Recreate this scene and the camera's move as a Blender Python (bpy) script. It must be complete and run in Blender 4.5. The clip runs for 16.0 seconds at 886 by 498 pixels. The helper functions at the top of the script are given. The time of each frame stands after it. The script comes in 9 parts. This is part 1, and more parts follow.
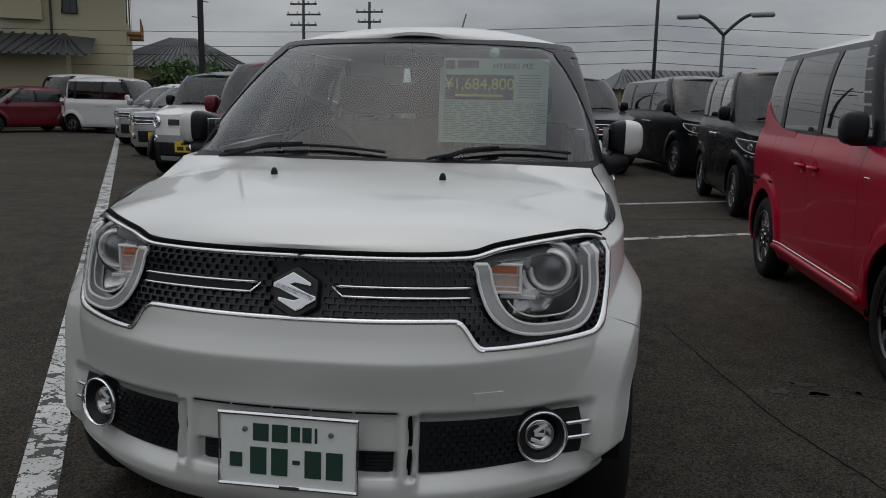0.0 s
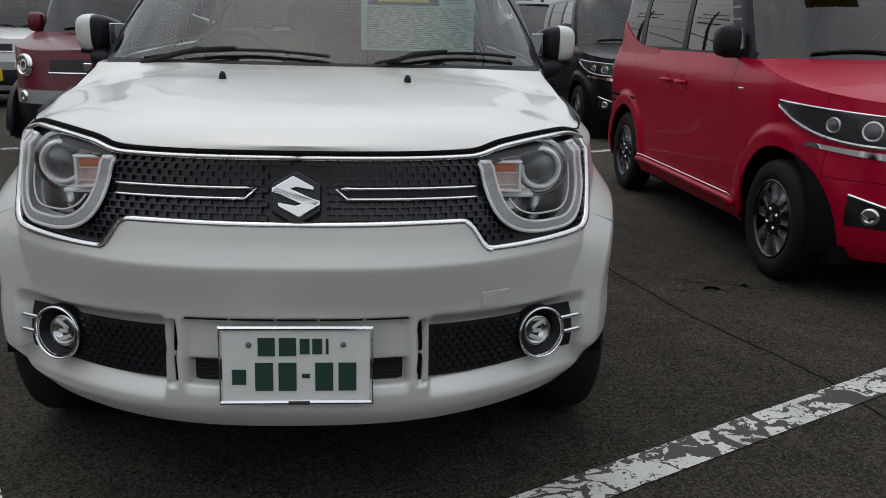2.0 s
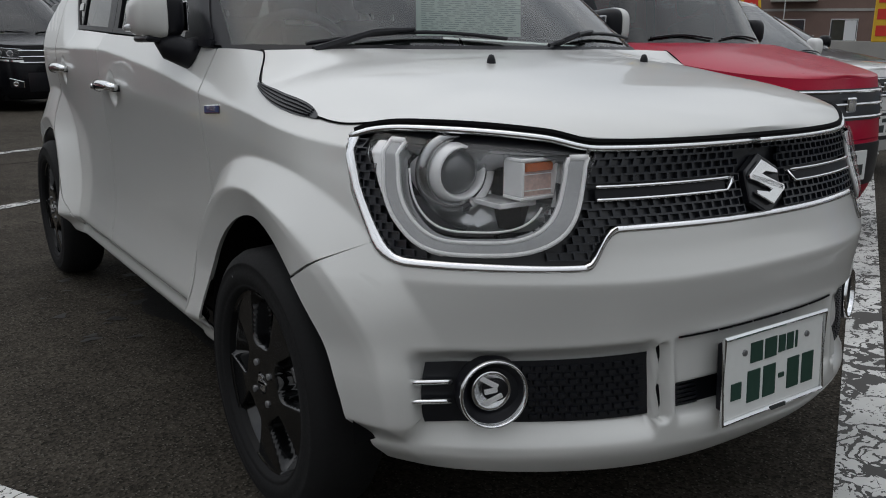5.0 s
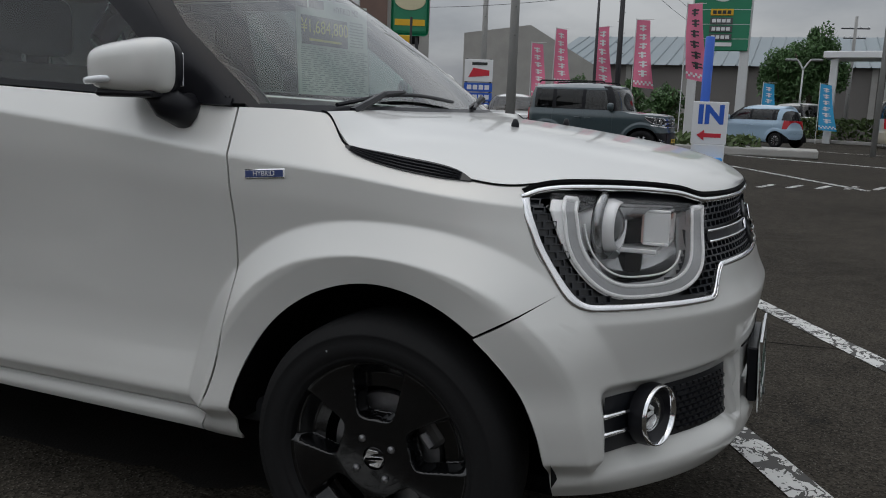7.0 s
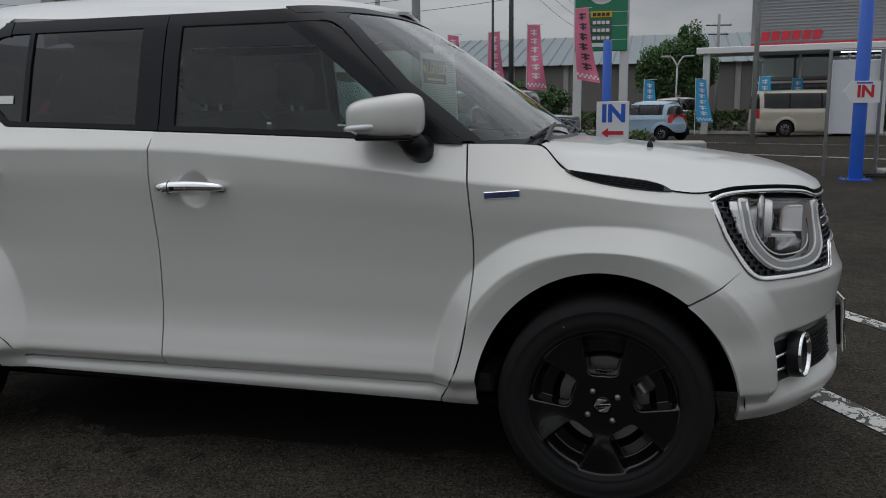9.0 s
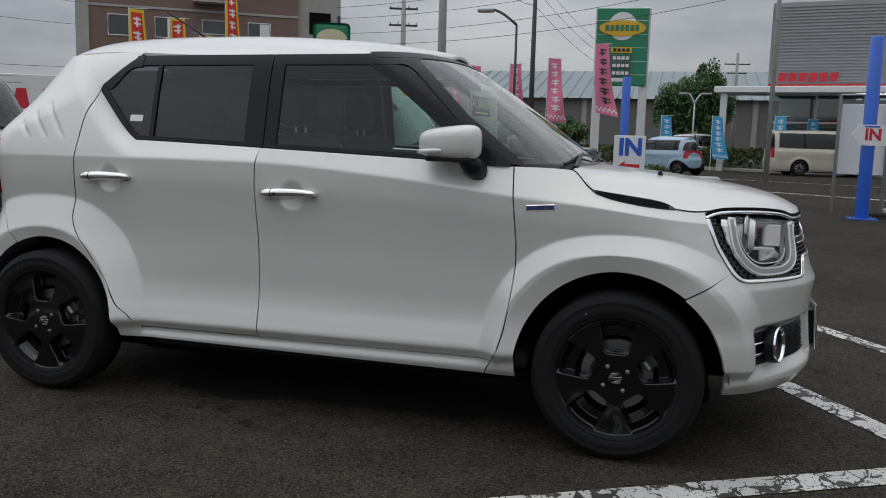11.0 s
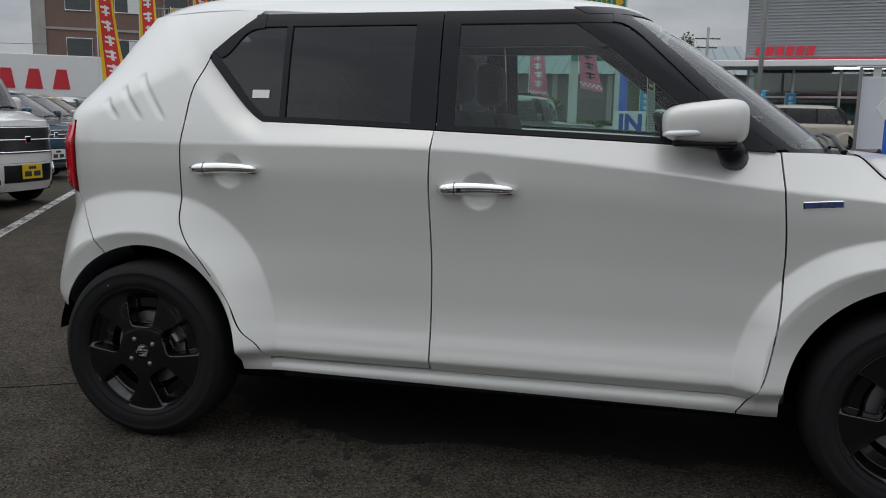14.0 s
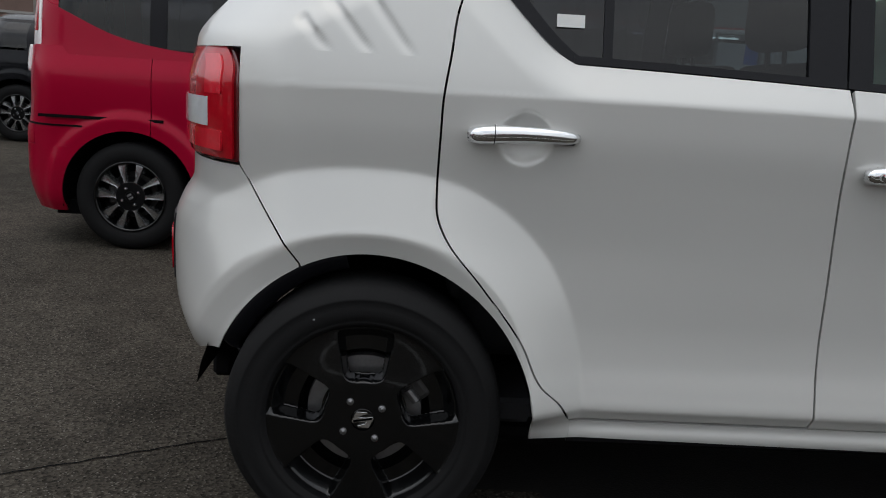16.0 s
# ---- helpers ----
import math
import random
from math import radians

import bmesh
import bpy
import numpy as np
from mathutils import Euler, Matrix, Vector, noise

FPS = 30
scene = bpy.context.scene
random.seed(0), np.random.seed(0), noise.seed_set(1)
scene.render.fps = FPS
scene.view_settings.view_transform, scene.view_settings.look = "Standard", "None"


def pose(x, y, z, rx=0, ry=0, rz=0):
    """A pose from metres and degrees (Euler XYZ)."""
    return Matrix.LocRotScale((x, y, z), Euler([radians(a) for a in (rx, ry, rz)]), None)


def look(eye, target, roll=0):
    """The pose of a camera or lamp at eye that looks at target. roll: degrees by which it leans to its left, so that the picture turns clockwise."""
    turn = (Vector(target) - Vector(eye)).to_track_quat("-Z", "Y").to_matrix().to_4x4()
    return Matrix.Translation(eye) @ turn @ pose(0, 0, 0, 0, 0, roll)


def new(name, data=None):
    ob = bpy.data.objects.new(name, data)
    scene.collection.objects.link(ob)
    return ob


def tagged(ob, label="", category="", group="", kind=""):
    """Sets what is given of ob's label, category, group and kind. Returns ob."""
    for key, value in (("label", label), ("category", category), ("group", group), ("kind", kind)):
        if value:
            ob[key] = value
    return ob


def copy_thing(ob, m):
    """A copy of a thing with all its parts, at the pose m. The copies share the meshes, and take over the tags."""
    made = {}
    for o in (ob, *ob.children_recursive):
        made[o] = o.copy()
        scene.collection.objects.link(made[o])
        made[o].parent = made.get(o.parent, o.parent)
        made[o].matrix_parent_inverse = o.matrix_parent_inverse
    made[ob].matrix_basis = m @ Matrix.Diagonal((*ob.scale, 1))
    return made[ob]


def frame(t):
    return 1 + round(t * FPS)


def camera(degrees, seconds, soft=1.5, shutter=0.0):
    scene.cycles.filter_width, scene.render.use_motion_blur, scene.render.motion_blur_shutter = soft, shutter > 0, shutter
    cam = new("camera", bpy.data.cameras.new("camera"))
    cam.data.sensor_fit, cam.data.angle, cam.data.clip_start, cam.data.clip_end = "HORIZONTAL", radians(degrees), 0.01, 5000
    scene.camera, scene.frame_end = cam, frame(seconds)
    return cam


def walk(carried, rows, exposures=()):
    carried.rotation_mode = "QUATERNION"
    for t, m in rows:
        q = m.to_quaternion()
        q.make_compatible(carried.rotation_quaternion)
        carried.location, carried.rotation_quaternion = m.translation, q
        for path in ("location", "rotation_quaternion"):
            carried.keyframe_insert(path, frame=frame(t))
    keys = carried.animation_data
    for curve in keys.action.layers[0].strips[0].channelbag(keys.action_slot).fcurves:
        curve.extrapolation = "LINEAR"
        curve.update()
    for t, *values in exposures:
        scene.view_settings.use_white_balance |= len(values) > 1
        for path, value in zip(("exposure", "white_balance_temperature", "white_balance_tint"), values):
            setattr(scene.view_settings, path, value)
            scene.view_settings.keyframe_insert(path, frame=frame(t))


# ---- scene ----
cam = camera(56.0, 16.0, soft=1.0)
PATH = [
    (0, (0.627, -1.758, 1.242), (0.334, 0.19, 0.892), 1.2),
    (0.5, (0.637, -1.766, 1.226), (0.374, 0.18, 0.848), 1.8),
    (1, (0.62, -1.772, 1.203), (0.48, 0.168, 0.738), 3.0),
    (1.5, (0.465, -1.776, 1.181), (0.551, 0.173, 0.738), 3.0),
    (2, (0.196, -1.748, 1.149), (0.336, 0.184, 0.649), 1.4),
    (2.5, (-0.06, -1.622, 1.116), (0.142, 0.303, 0.61), 0.2),
    (3, (-0.329, -1.529, 1.116), (-0.022, 0.385, 0.62), 0.6),
    (3.5, (-0.605, -1.451, 1.119), (-0.028, 0.403, 0.64), 0.2),
    (4, (-0.91, -1.281, 1.084), (-0.202, 0.527, 0.607), 0.6),
    (4.2, (-1.028, -1.217, 1.076), (-0.283, 0.577, 0.601), 0.2),
    (6.3, (-2.065, -0.339, 1.052), (-0.363, 0.643, 0.671), 2.7),
    (6.5, (-2.13, -0.25, 1.053), (-0.388, 0.669, 0.704), 2.4),
    (7, (-2.325, -0.008, 1.061), (-0.504, 0.746, 0.722), 2.1),
    (7.5, (-2.525, 0.228, 1.08), (-0.645, 0.82, 0.74), 2.6),
    (8, (-2.663, 0.485, 1.069), (-0.754, 0.99, 0.748), 2.9),
    (8.5, (-2.88, 0.606, 1.086), (-0.975, 1.121, 0.76), 1.9),
    (9, (-3.115, 0.618, 1.132), (-1.206, 1.121, 0.809), -0.5),
    (9.2, (-3.201, 0.61, 1.134), (-1.318, 1.214, 0.838), -0.2),
    (11.3, (-3.779, 0.585, 1.132), (-1.866, 1.108, 0.871), 1.9),
    (11.5, (-3.781, 0.589, 1.136), (-1.868, 1.105, 0.869), 2.0),
    (12, (-3.783, 0.601, 1.136), (-1.868, 1.108, 0.86), 1.8),
    (12.5, (-3.751, 0.697, 1.133), (-1.836, 1.204, 0.861), 1.7),
    (13, (-3.59, 0.933, 1.129), (-1.679, 1.458, 0.854), 1.4),
    (13.5, (-3.439, 1.219, 1.116), (-1.529, 1.733, 0.826), 1.1),
    (14, (-3.291, 1.572, 1.121), (-1.365, 2.014, 0.81), 1.1),
    (14.5, (-3.059, 1.916, 1.085), (-1.143, 2.368, 0.731), 1.5),
    (15, (-2.924, 2.355, 1.096), (-1.028, 2.868, 0.72), 1.4),
    (15.5, (-2.736, 2.716, 1.05), (-0.816, 3.124, 0.669), 2.4),
    (16, (-2.532, 3.114, 1.054), (-0.575, 3.033, 0.65), 3.7),
]
walk(cam, [(t, look(eye, target, roll)) for t, eye, target, roll in PATH], exposures=((0, -0.4, 6450, 6), (0.5, -0.38, 6450, 6), (1.0, -0.36, 6450, 6), (1.5, -0.17, 6450, 6), (2, 0.03, 6450, 6), (2.5, 0.13, 6450, 6), (3, 0.08, 6450, 6), (4, -0.11, 6450, 6), (6.3, -0.07, 6450, 6), (7, -0.15, 6450, 6), (7.5, -0.21, 6450, 6), (8, -0.27, 6450, 6), (9, -0.28, 6450, 6), (9.2, -0.28, 6450, 6), (11.3, 0.07, 6450, 6), (12.5, 0.14, 6450, 6), (14, 0.14, 6450, 6), (15, 0.18, 6450, 6), (16, 0.12, 6450, 6)))

# ---- world and light: an overcast afternoon ----
world = bpy.data.worlds.new("overcast_sky")
scene.world = world
world.use_nodes = True
wn, wl = world.node_tree.nodes, world.node_tree.links
wn.clear()
w_out = wn.new("ShaderNodeOutputWorld")
w_bg = wn.new("ShaderNodeBackground")
w_sky = wn.new("ShaderNodeTexSky")
w_sky.sky_type, w_sky.sun_disc = "NISHITA", False
w_sky.sun_elevation, w_sky.sun_rotation = radians(80), radians(-40)
w_sky.dust_density = 4.0
w_tc = wn.new("ShaderNodeTexCoord")
w_map = wn.new("ShaderNodeMapping")
w_map.inputs["Scale"].default_value = (1.0, 1.0, 3.2)
w_n = wn.new("ShaderNodeTexNoise")
w_n.inputs["Scale"].default_value, w_n.inputs["Detail"].default_value, w_n.inputs["Roughness"].default_value = 2.3, 7.0, 0.55
w_ramp = wn.new("ShaderNodeValToRGB")
w_ramp.color_ramp.elements[0].position, w_ramp.color_ramp.elements[0].color = 0.33, (2.9, 3.05, 3.5, 1)
w_ramp.color_ramp.elements[1].position, w_ramp.color_ramp.elements[1].color = 0.68, (6.6, 6.6, 6.9, 1)
w_mix = wn.new("ShaderNodeMix")
w_mix.data_type = "RGBA"
w_mix.inputs["Factor"].default_value = 0.86
wl.new(w_tc.outputs["Generated"], w_map.inputs["Vector"])
wl.new(w_map.outputs["Vector"], w_n.inputs["Vector"])
wl.new(w_n.outputs["Fac"], w_ramp.inputs["Fac"])
wl.new(w_sky.outputs["Color"], w_mix.inputs["A"])
wl.new(w_ramp.outputs["Color"], w_mix.inputs["B"])
# an overcast sky is brighter overhead than at the horizon
w_sep, w_lift, w_mul = wn.new("ShaderNodeSeparateXYZ"), wn.new("ShaderNodeMapRange"), wn.new("ShaderNodeVectorMath")
w_mul.operation = "SCALE"
w_lift.inputs["To Min"].default_value, w_lift.inputs["To Max"].default_value = 0.86, 2.85
wl.new(w_tc.outputs["Generated"], w_sep.inputs["Vector"])
wl.new(w_sep.outputs["Z"], w_lift.inputs["Value"])
# and a little brighter on the side where the sun stands behind the cloud
w_side, w_both = wn.new("ShaderNodeMapRange"), wn.new("ShaderNodeMath")
w_both.operation = "MULTIPLY"
w_side.inputs["From Min"].default_value, w_side.inputs["From Max"].default_value = -1.0, 1.0
w_side.inputs["To Min"].default_value, w_side.inputs["To Max"].default_value = 0.72, 1.18
wl.new(w_sep.outputs["Y"], w_side.inputs["Value"])
wl.new(w_lift.outputs["Result"], w_both.inputs[0])
wl.new(w_side.outputs["Result"], w_both.inputs[1])
wl.new(w_mix.outputs["Result"], w_mul.inputs[0])
wl.new(w_both.outputs[0], w_mul.inputs["Scale"])
wl.new(w_mul.outputs["Vector"], w_bg.inputs["Color"])
w_bg.inputs["Strength"].default_value = 0.080
wl.new(w_bg.outputs["Background"], w_out.inputs["Surface"])
sun = new("sun", bpy.data.lights.new("sun", "SUN"))
sun.data.energy, sun.data.angle, sun.data.color = 0.5, radians(172), (1.0, 0.97, 0.92)
sun.matrix_world = look((-0.6, 0.8, 12), (0, 0, 0))


# ---- small tools ----
def smooth_curve(pts):
    """A monotone cubic through (x, y) pairs, held flat past its ends."""
    xs, ys = np.array([p[0] for p in pts], float), np.array([p[1] for p in pts], float)
    if len(xs) == 1:
        return lambda x: np.full(np.shape(x), ys[0])
    h, d = np.diff(xs), np.diff(ys) / np.diff(xs)
    m = np.concatenate([[d[0]], (d[1:] + d[:-1]) / 2, [d[-1]]])
    for i in range(len(d)):
        if d[i] == 0:
            m[i] = m[i + 1] = 0
        else:
            a, b = m[i] / d[i], m[i + 1] / d[i]
            if a < 0:
                m[i] = 0
            if b < 0:
                m[i + 1] = 0
            r = a * a + b * b
            if r > 9:
                m[i], m[i + 1] = 3 * a / r**0.5 * d[i], 3 * b / r**0.5 * d[i]

    def f(x):
        x = np.clip(np.asarray(x, float), xs[0], xs[-1])
        i = np.clip(np.searchsorted(xs, x, side="right") - 1, 0, len(d) - 1)
        t = (x - xs[i]) / h[i]
        return (2 * t**3 - 3 * t**2 + 1) * ys[i] + (t**3 - 2 * t**2 + t) * h[i] * m[i] + (3 * t**2 - 2 * t**3) * ys[i + 1] + (t**3 - t**2) * h[i] * m[i + 1]

    return f


def fixed(v):
    return lambda x: np.zeros(np.shape(x)) + v


def step01(x):
    x = np.clip(x, 0, 1)
    return x * x * (3 - 2 * x)


def material(name, color, rough=0.5, metal=0.0, coat=0.0, var=0.08, scale=4.0, fine=60.0, bump=0.0, bump_scale=200.0, spec=0.5, emit=0.0):
    """A surface with colour variation at two scales and a fine relief."""
    m = bpy.data.materials.new(name)
    m.use_nodes = True
    n, l = m.node_tree.nodes, m.node_tree.links
    b = n["Principled BSDF"]
    b.inputs["Metallic"].default_value, b.inputs["Coat Weight"].default_value, b.inputs["Coat Roughness"].default_value = metal, coat, 0.03
    b.inputs["Specular IOR Level"].default_value = spec
    tc = n.new("ShaderNodeTexCoord")
    big, small = n.new("ShaderNodeTexNoise"), n.new("ShaderNodeTexNoise")
    big.inputs["Scale"].default_value, small.inputs["Scale"].default_value = scale, fine
    big.inputs["Detail"].default_value, small.inputs["Detail"].default_value = 4, 2
    info = n.new("ShaderNodeObjectInfo")
    add, add2, val = n.new("ShaderNodeMath"), n.new("ShaderNodeMath"), n.new("ShaderNodeMapRange")
    add.operation, add2.operation = "ADD", "ADD"
    l.new(tc.outputs["Object"], big.inputs["Vector"])
    l.new(tc.outputs["Object"], small.inputs["Vector"])
    l.new(big.outputs["Fac"], add.inputs[0])
    l.new(small.outputs["Fac"], add.inputs[1])
    l.new(add.outputs[0], add2.inputs[0])
    add2.inputs[1].default_value = 0.0
    val.inputs["From Min"].default_value, val.inputs["From Max"].default_value = 0.6, 1.4
    val.inputs["To Min"].default_value, val.inputs["To Max"].default_value = 1 - var, 1 + var
    l.new(add2.outputs[0], val.inputs["Value"])
    mul = n.new("ShaderNodeVectorMath")
    mul.operation = "SCALE"
    mul.inputs[0].default_value = color[:3]
    l.new(val.outputs["Result"], mul.inputs["Scale"])
    l.new(mul.outputs["Vector"], b.inputs["Base Color"])
    rr = n.new("ShaderNodeMapRange")
    rr.inputs["From Min"].default_value, rr.inputs["From Max"].default_value = 0.6, 1.4
    rr.inputs["To Min"].default_value, rr.inputs["To Max"].default_value = max(rough * 0.85, 0.01), min(rough * 1.15, 1)
    l.new(add2.outputs[0], rr.inputs["Value"])
    l.new(rr.outputs["Result"], b.inputs["Roughness"])
    if bump:
        bt, bn = n.new("ShaderNodeTexNoise"), n.new("ShaderNodeBump")
        bt.inputs["Scale"].default_value, bt.inputs["Detail"].default_value = bump_scale, 3
        bn.inputs["Strength"].default_value, bn.inputs["Distance"].default_value = bump, 0.004
        l.new(tc.outputs["Object"], bt.inputs["Vector"])
        l.new(bt.outputs["Fac"], bn.inputs["Height"])
        l.new(bn.outputs["Normal"], b.inputs["Normal"])
    if emit:
        b.inputs["Emission Color"].default_value, b.inputs["Emission Strength"].default_value = (*color[:3], 1), emit
    return m


def glass_material(name, tint, clear, rough=0.0, gain=1.8):
    """A thin pane: part of the light passes, tinted, and the rest is mirrored at grazing angles."""
    m = bpy.data.materials.new(name)
    m.use_nodes = True
    n, l = m.node_tree.nodes, m.node_tree.links
    n.remove(n["Principled BSDF"])
    tr, gl, mix, fr = n.new("ShaderNodeBsdfTransparent"), n.new("ShaderNodeBsdfGlossy"), n.new("ShaderNodeMixShader"), n.new("ShaderNodeFresnel")
    tr.inputs["Color"].default_value = (tint[0] * clear, tint[1] * clear, tint[2] * clear, 1)
    gl.inputs["Roughness"].default_value, gl.inputs["Color"].default_value = rough, (1, 1, 1, 1)
    fr.inputs["IOR"].default_value = 1.52
    lift = n.new("ShaderNodeMath")
    lift.operation = "MULTIPLY"
    lift.inputs[1].default_value = gain
    l.new(fr.outputs[0], lift.inputs[0])
    lift.use_clamp = True
    l.new(lift.outputs[0], mix.inputs[0])
    l.new(tr.outputs[0], mix.inputs[1])
    l.new(gl.outputs[0], mix.inputs[2])
    l.new(mix.outputs[0], n["Material Output"].inputs["Surface"])
    return m


def mesh_from(name, verts, faces, mat, smooth=True):
    me = bpy.data.meshes.new(name)
    me.from_pydata([tuple(v) for v in verts], [], [tuple(f) for f in faces])
    me.materials.append(mat)
    if smooth:
        me.polygons.foreach_set("use_smooth", [True] * len(me.polygons))
    me.update()
    return me


def sub(name, me, parent, label=""):
    """A mesh as one part under a thing or part."""
    ob = new(name, me)
    ob.parent = parent
    if label:
        tagged(ob, label)
    return ob


def part(name, bm, mat, parent, label="", smooth=False):
    me = bpy.data.meshes.new(name)
    bm.to_mesh(me)
    bm.free()
    me.materials.append(mat)
    if smooth:
        me.polygons.foreach_set("use_smooth", [True] * len(me.polygons))
    return sub(name, me, parent, label) if parent else new(name, me)


def thing(name, label, category, m=None, group="", kind=""):
    ob = new(name)
    ob.empty_display_size = 0.1
    if m is not None:
        ob.matrix_world = m
    return tagged(ob, label, category, group, kind)


def box_bm(x0, x1, y0, y1, z0, z1, bevel=0.0, segs=1):
    bm = bmesh.new()
    bmesh.ops.create_cube(bm, size=1, matrix=Matrix.Translation(((x0 + x1) / 2, (y0 + y1) / 2, (z0 + z1) / 2)) @ Matrix.Diagonal((x1 - x0, y1 - y0, z1 - z0, 1)))
    if bevel:
        bmesh.ops.bevel(bm, geom=bm.edges, offset=bevel, segments=segs, affect="EDGES", profile=0.5)
    return bm


def tube_bm(points, radius, sides=8, closed=False, flat=1.0, caps=True):
    """A tube along points; radius may be a list. flat squeezes it along its second axis."""
    bm = bmesh.new()
    pts = [Vector(p) for p in points]
    n = len(pts)
    rings = []
    up = Vector((0, 0, 1))
    for i, p in enumerate(pts):
        a, b = (pts[i - 1], pts[(i + 1) % n]) if closed else (pts[max(i - 1, 0)], pts[min(i + 1, n - 1)])
        t = (b - a).normalized()
        u = t.cross(up)
        u = (u if u.length > 0.05 else t.cross(Vector((1, 0, 0)))).normalized()
        v = u.cross(t)
        r = radius[i] if isinstance(radius, (list, tuple)) else radius
        rings.append([bm.verts.new(p + u * math.cos(2 * math.pi * k / sides) * r + v * math.sin(2 * math.pi * k / sides) * r * flat) for k in range(sides)])
    for i in range(n if closed else n - 1):
        a, b = rings[i], rings[(i + 1) % n]
        for k in range(sides):
            bm.faces.new((a[k], a[(k + 1) % sides], b[(k + 1) % sides], b[k]))
    if not closed and caps:
        bm.faces.new(rings[0][::-1])
        bm.faces.new(rings[-1])
    return bm


def lathe_bm(profile, segs=48, axis="x"):
    """A profile of (along, radius) turned round an axis."""
    bm = bmesh.new()
    rings = []
    for a, r in profile:
        ring = []
        for k in range(segs):
            th = 2 * math.pi * k / segs
            c, s = r * math.cos(th), r * math.sin(th)
            ring.append(bm.verts.new((a, c, s) if axis == "x" else (c, a, s) if axis == "y" else (c, s, a)))
        rings.append(ring)
    for a, b in zip(rings, rings[1:]):
        for k in range(segs):
            bm.faces.new((a[k], a[(k + 1) % segs], b[(k + 1) % segs], b[k]))
    bmesh.ops.remove_doubles(bm, verts=bm.verts, dist=1e-5)
    bmesh.ops.recalc_face_normals(bm, faces=bm.faces)
    return bm


def prism_bm(outline, depth, m=None, bevel=0.0):
    """A flat outline in x and z given depth along +y."""
    bm = bmesh.new()
    f = bm.faces.new([bm.verts.new((x, 0, z)) for x, z in outline])
    r = bmesh.ops.extrude_face_region(bm, geom=[f])
    bmesh.ops.translate(bm, verts=[g for g in r["geom"] if isinstance(g, bmesh.types.BMVert)], vec=(0, depth, 0))
    bmesh.ops.recalc_face_normals(bm, faces=bm.faces)
    if bevel:
        bmesh.ops.bevel(bm, geom=bm.edges, offset=bevel, segments=2, affect="EDGES", profile=0.5)
    if m is not None:
        bmesh.ops.transform(bm, matrix=m, verts=bm.verts)
    return bm


def letters(text, size, mat, m, parent, name="lettering", depth=0.002, align="CENTER", bold=0.0):
    """Raised letters, as a mesh."""
    cu = bpy.data.curves.new(name, "FONT")
    cu.body, cu.size, cu.extrude, cu.align_x, cu.align_y = text, size, depth, align, "CENTER"
    cu.offset = bold
    tmp = bpy.data.objects.new(name, cu)
    me = bpy.data.meshes.new_from_object(tmp)
    bpy.data.objects.remove(tmp)
    me.materials.append(mat)
    ob = sub(name, me, parent)
    ob.matrix_local = m
    return ob


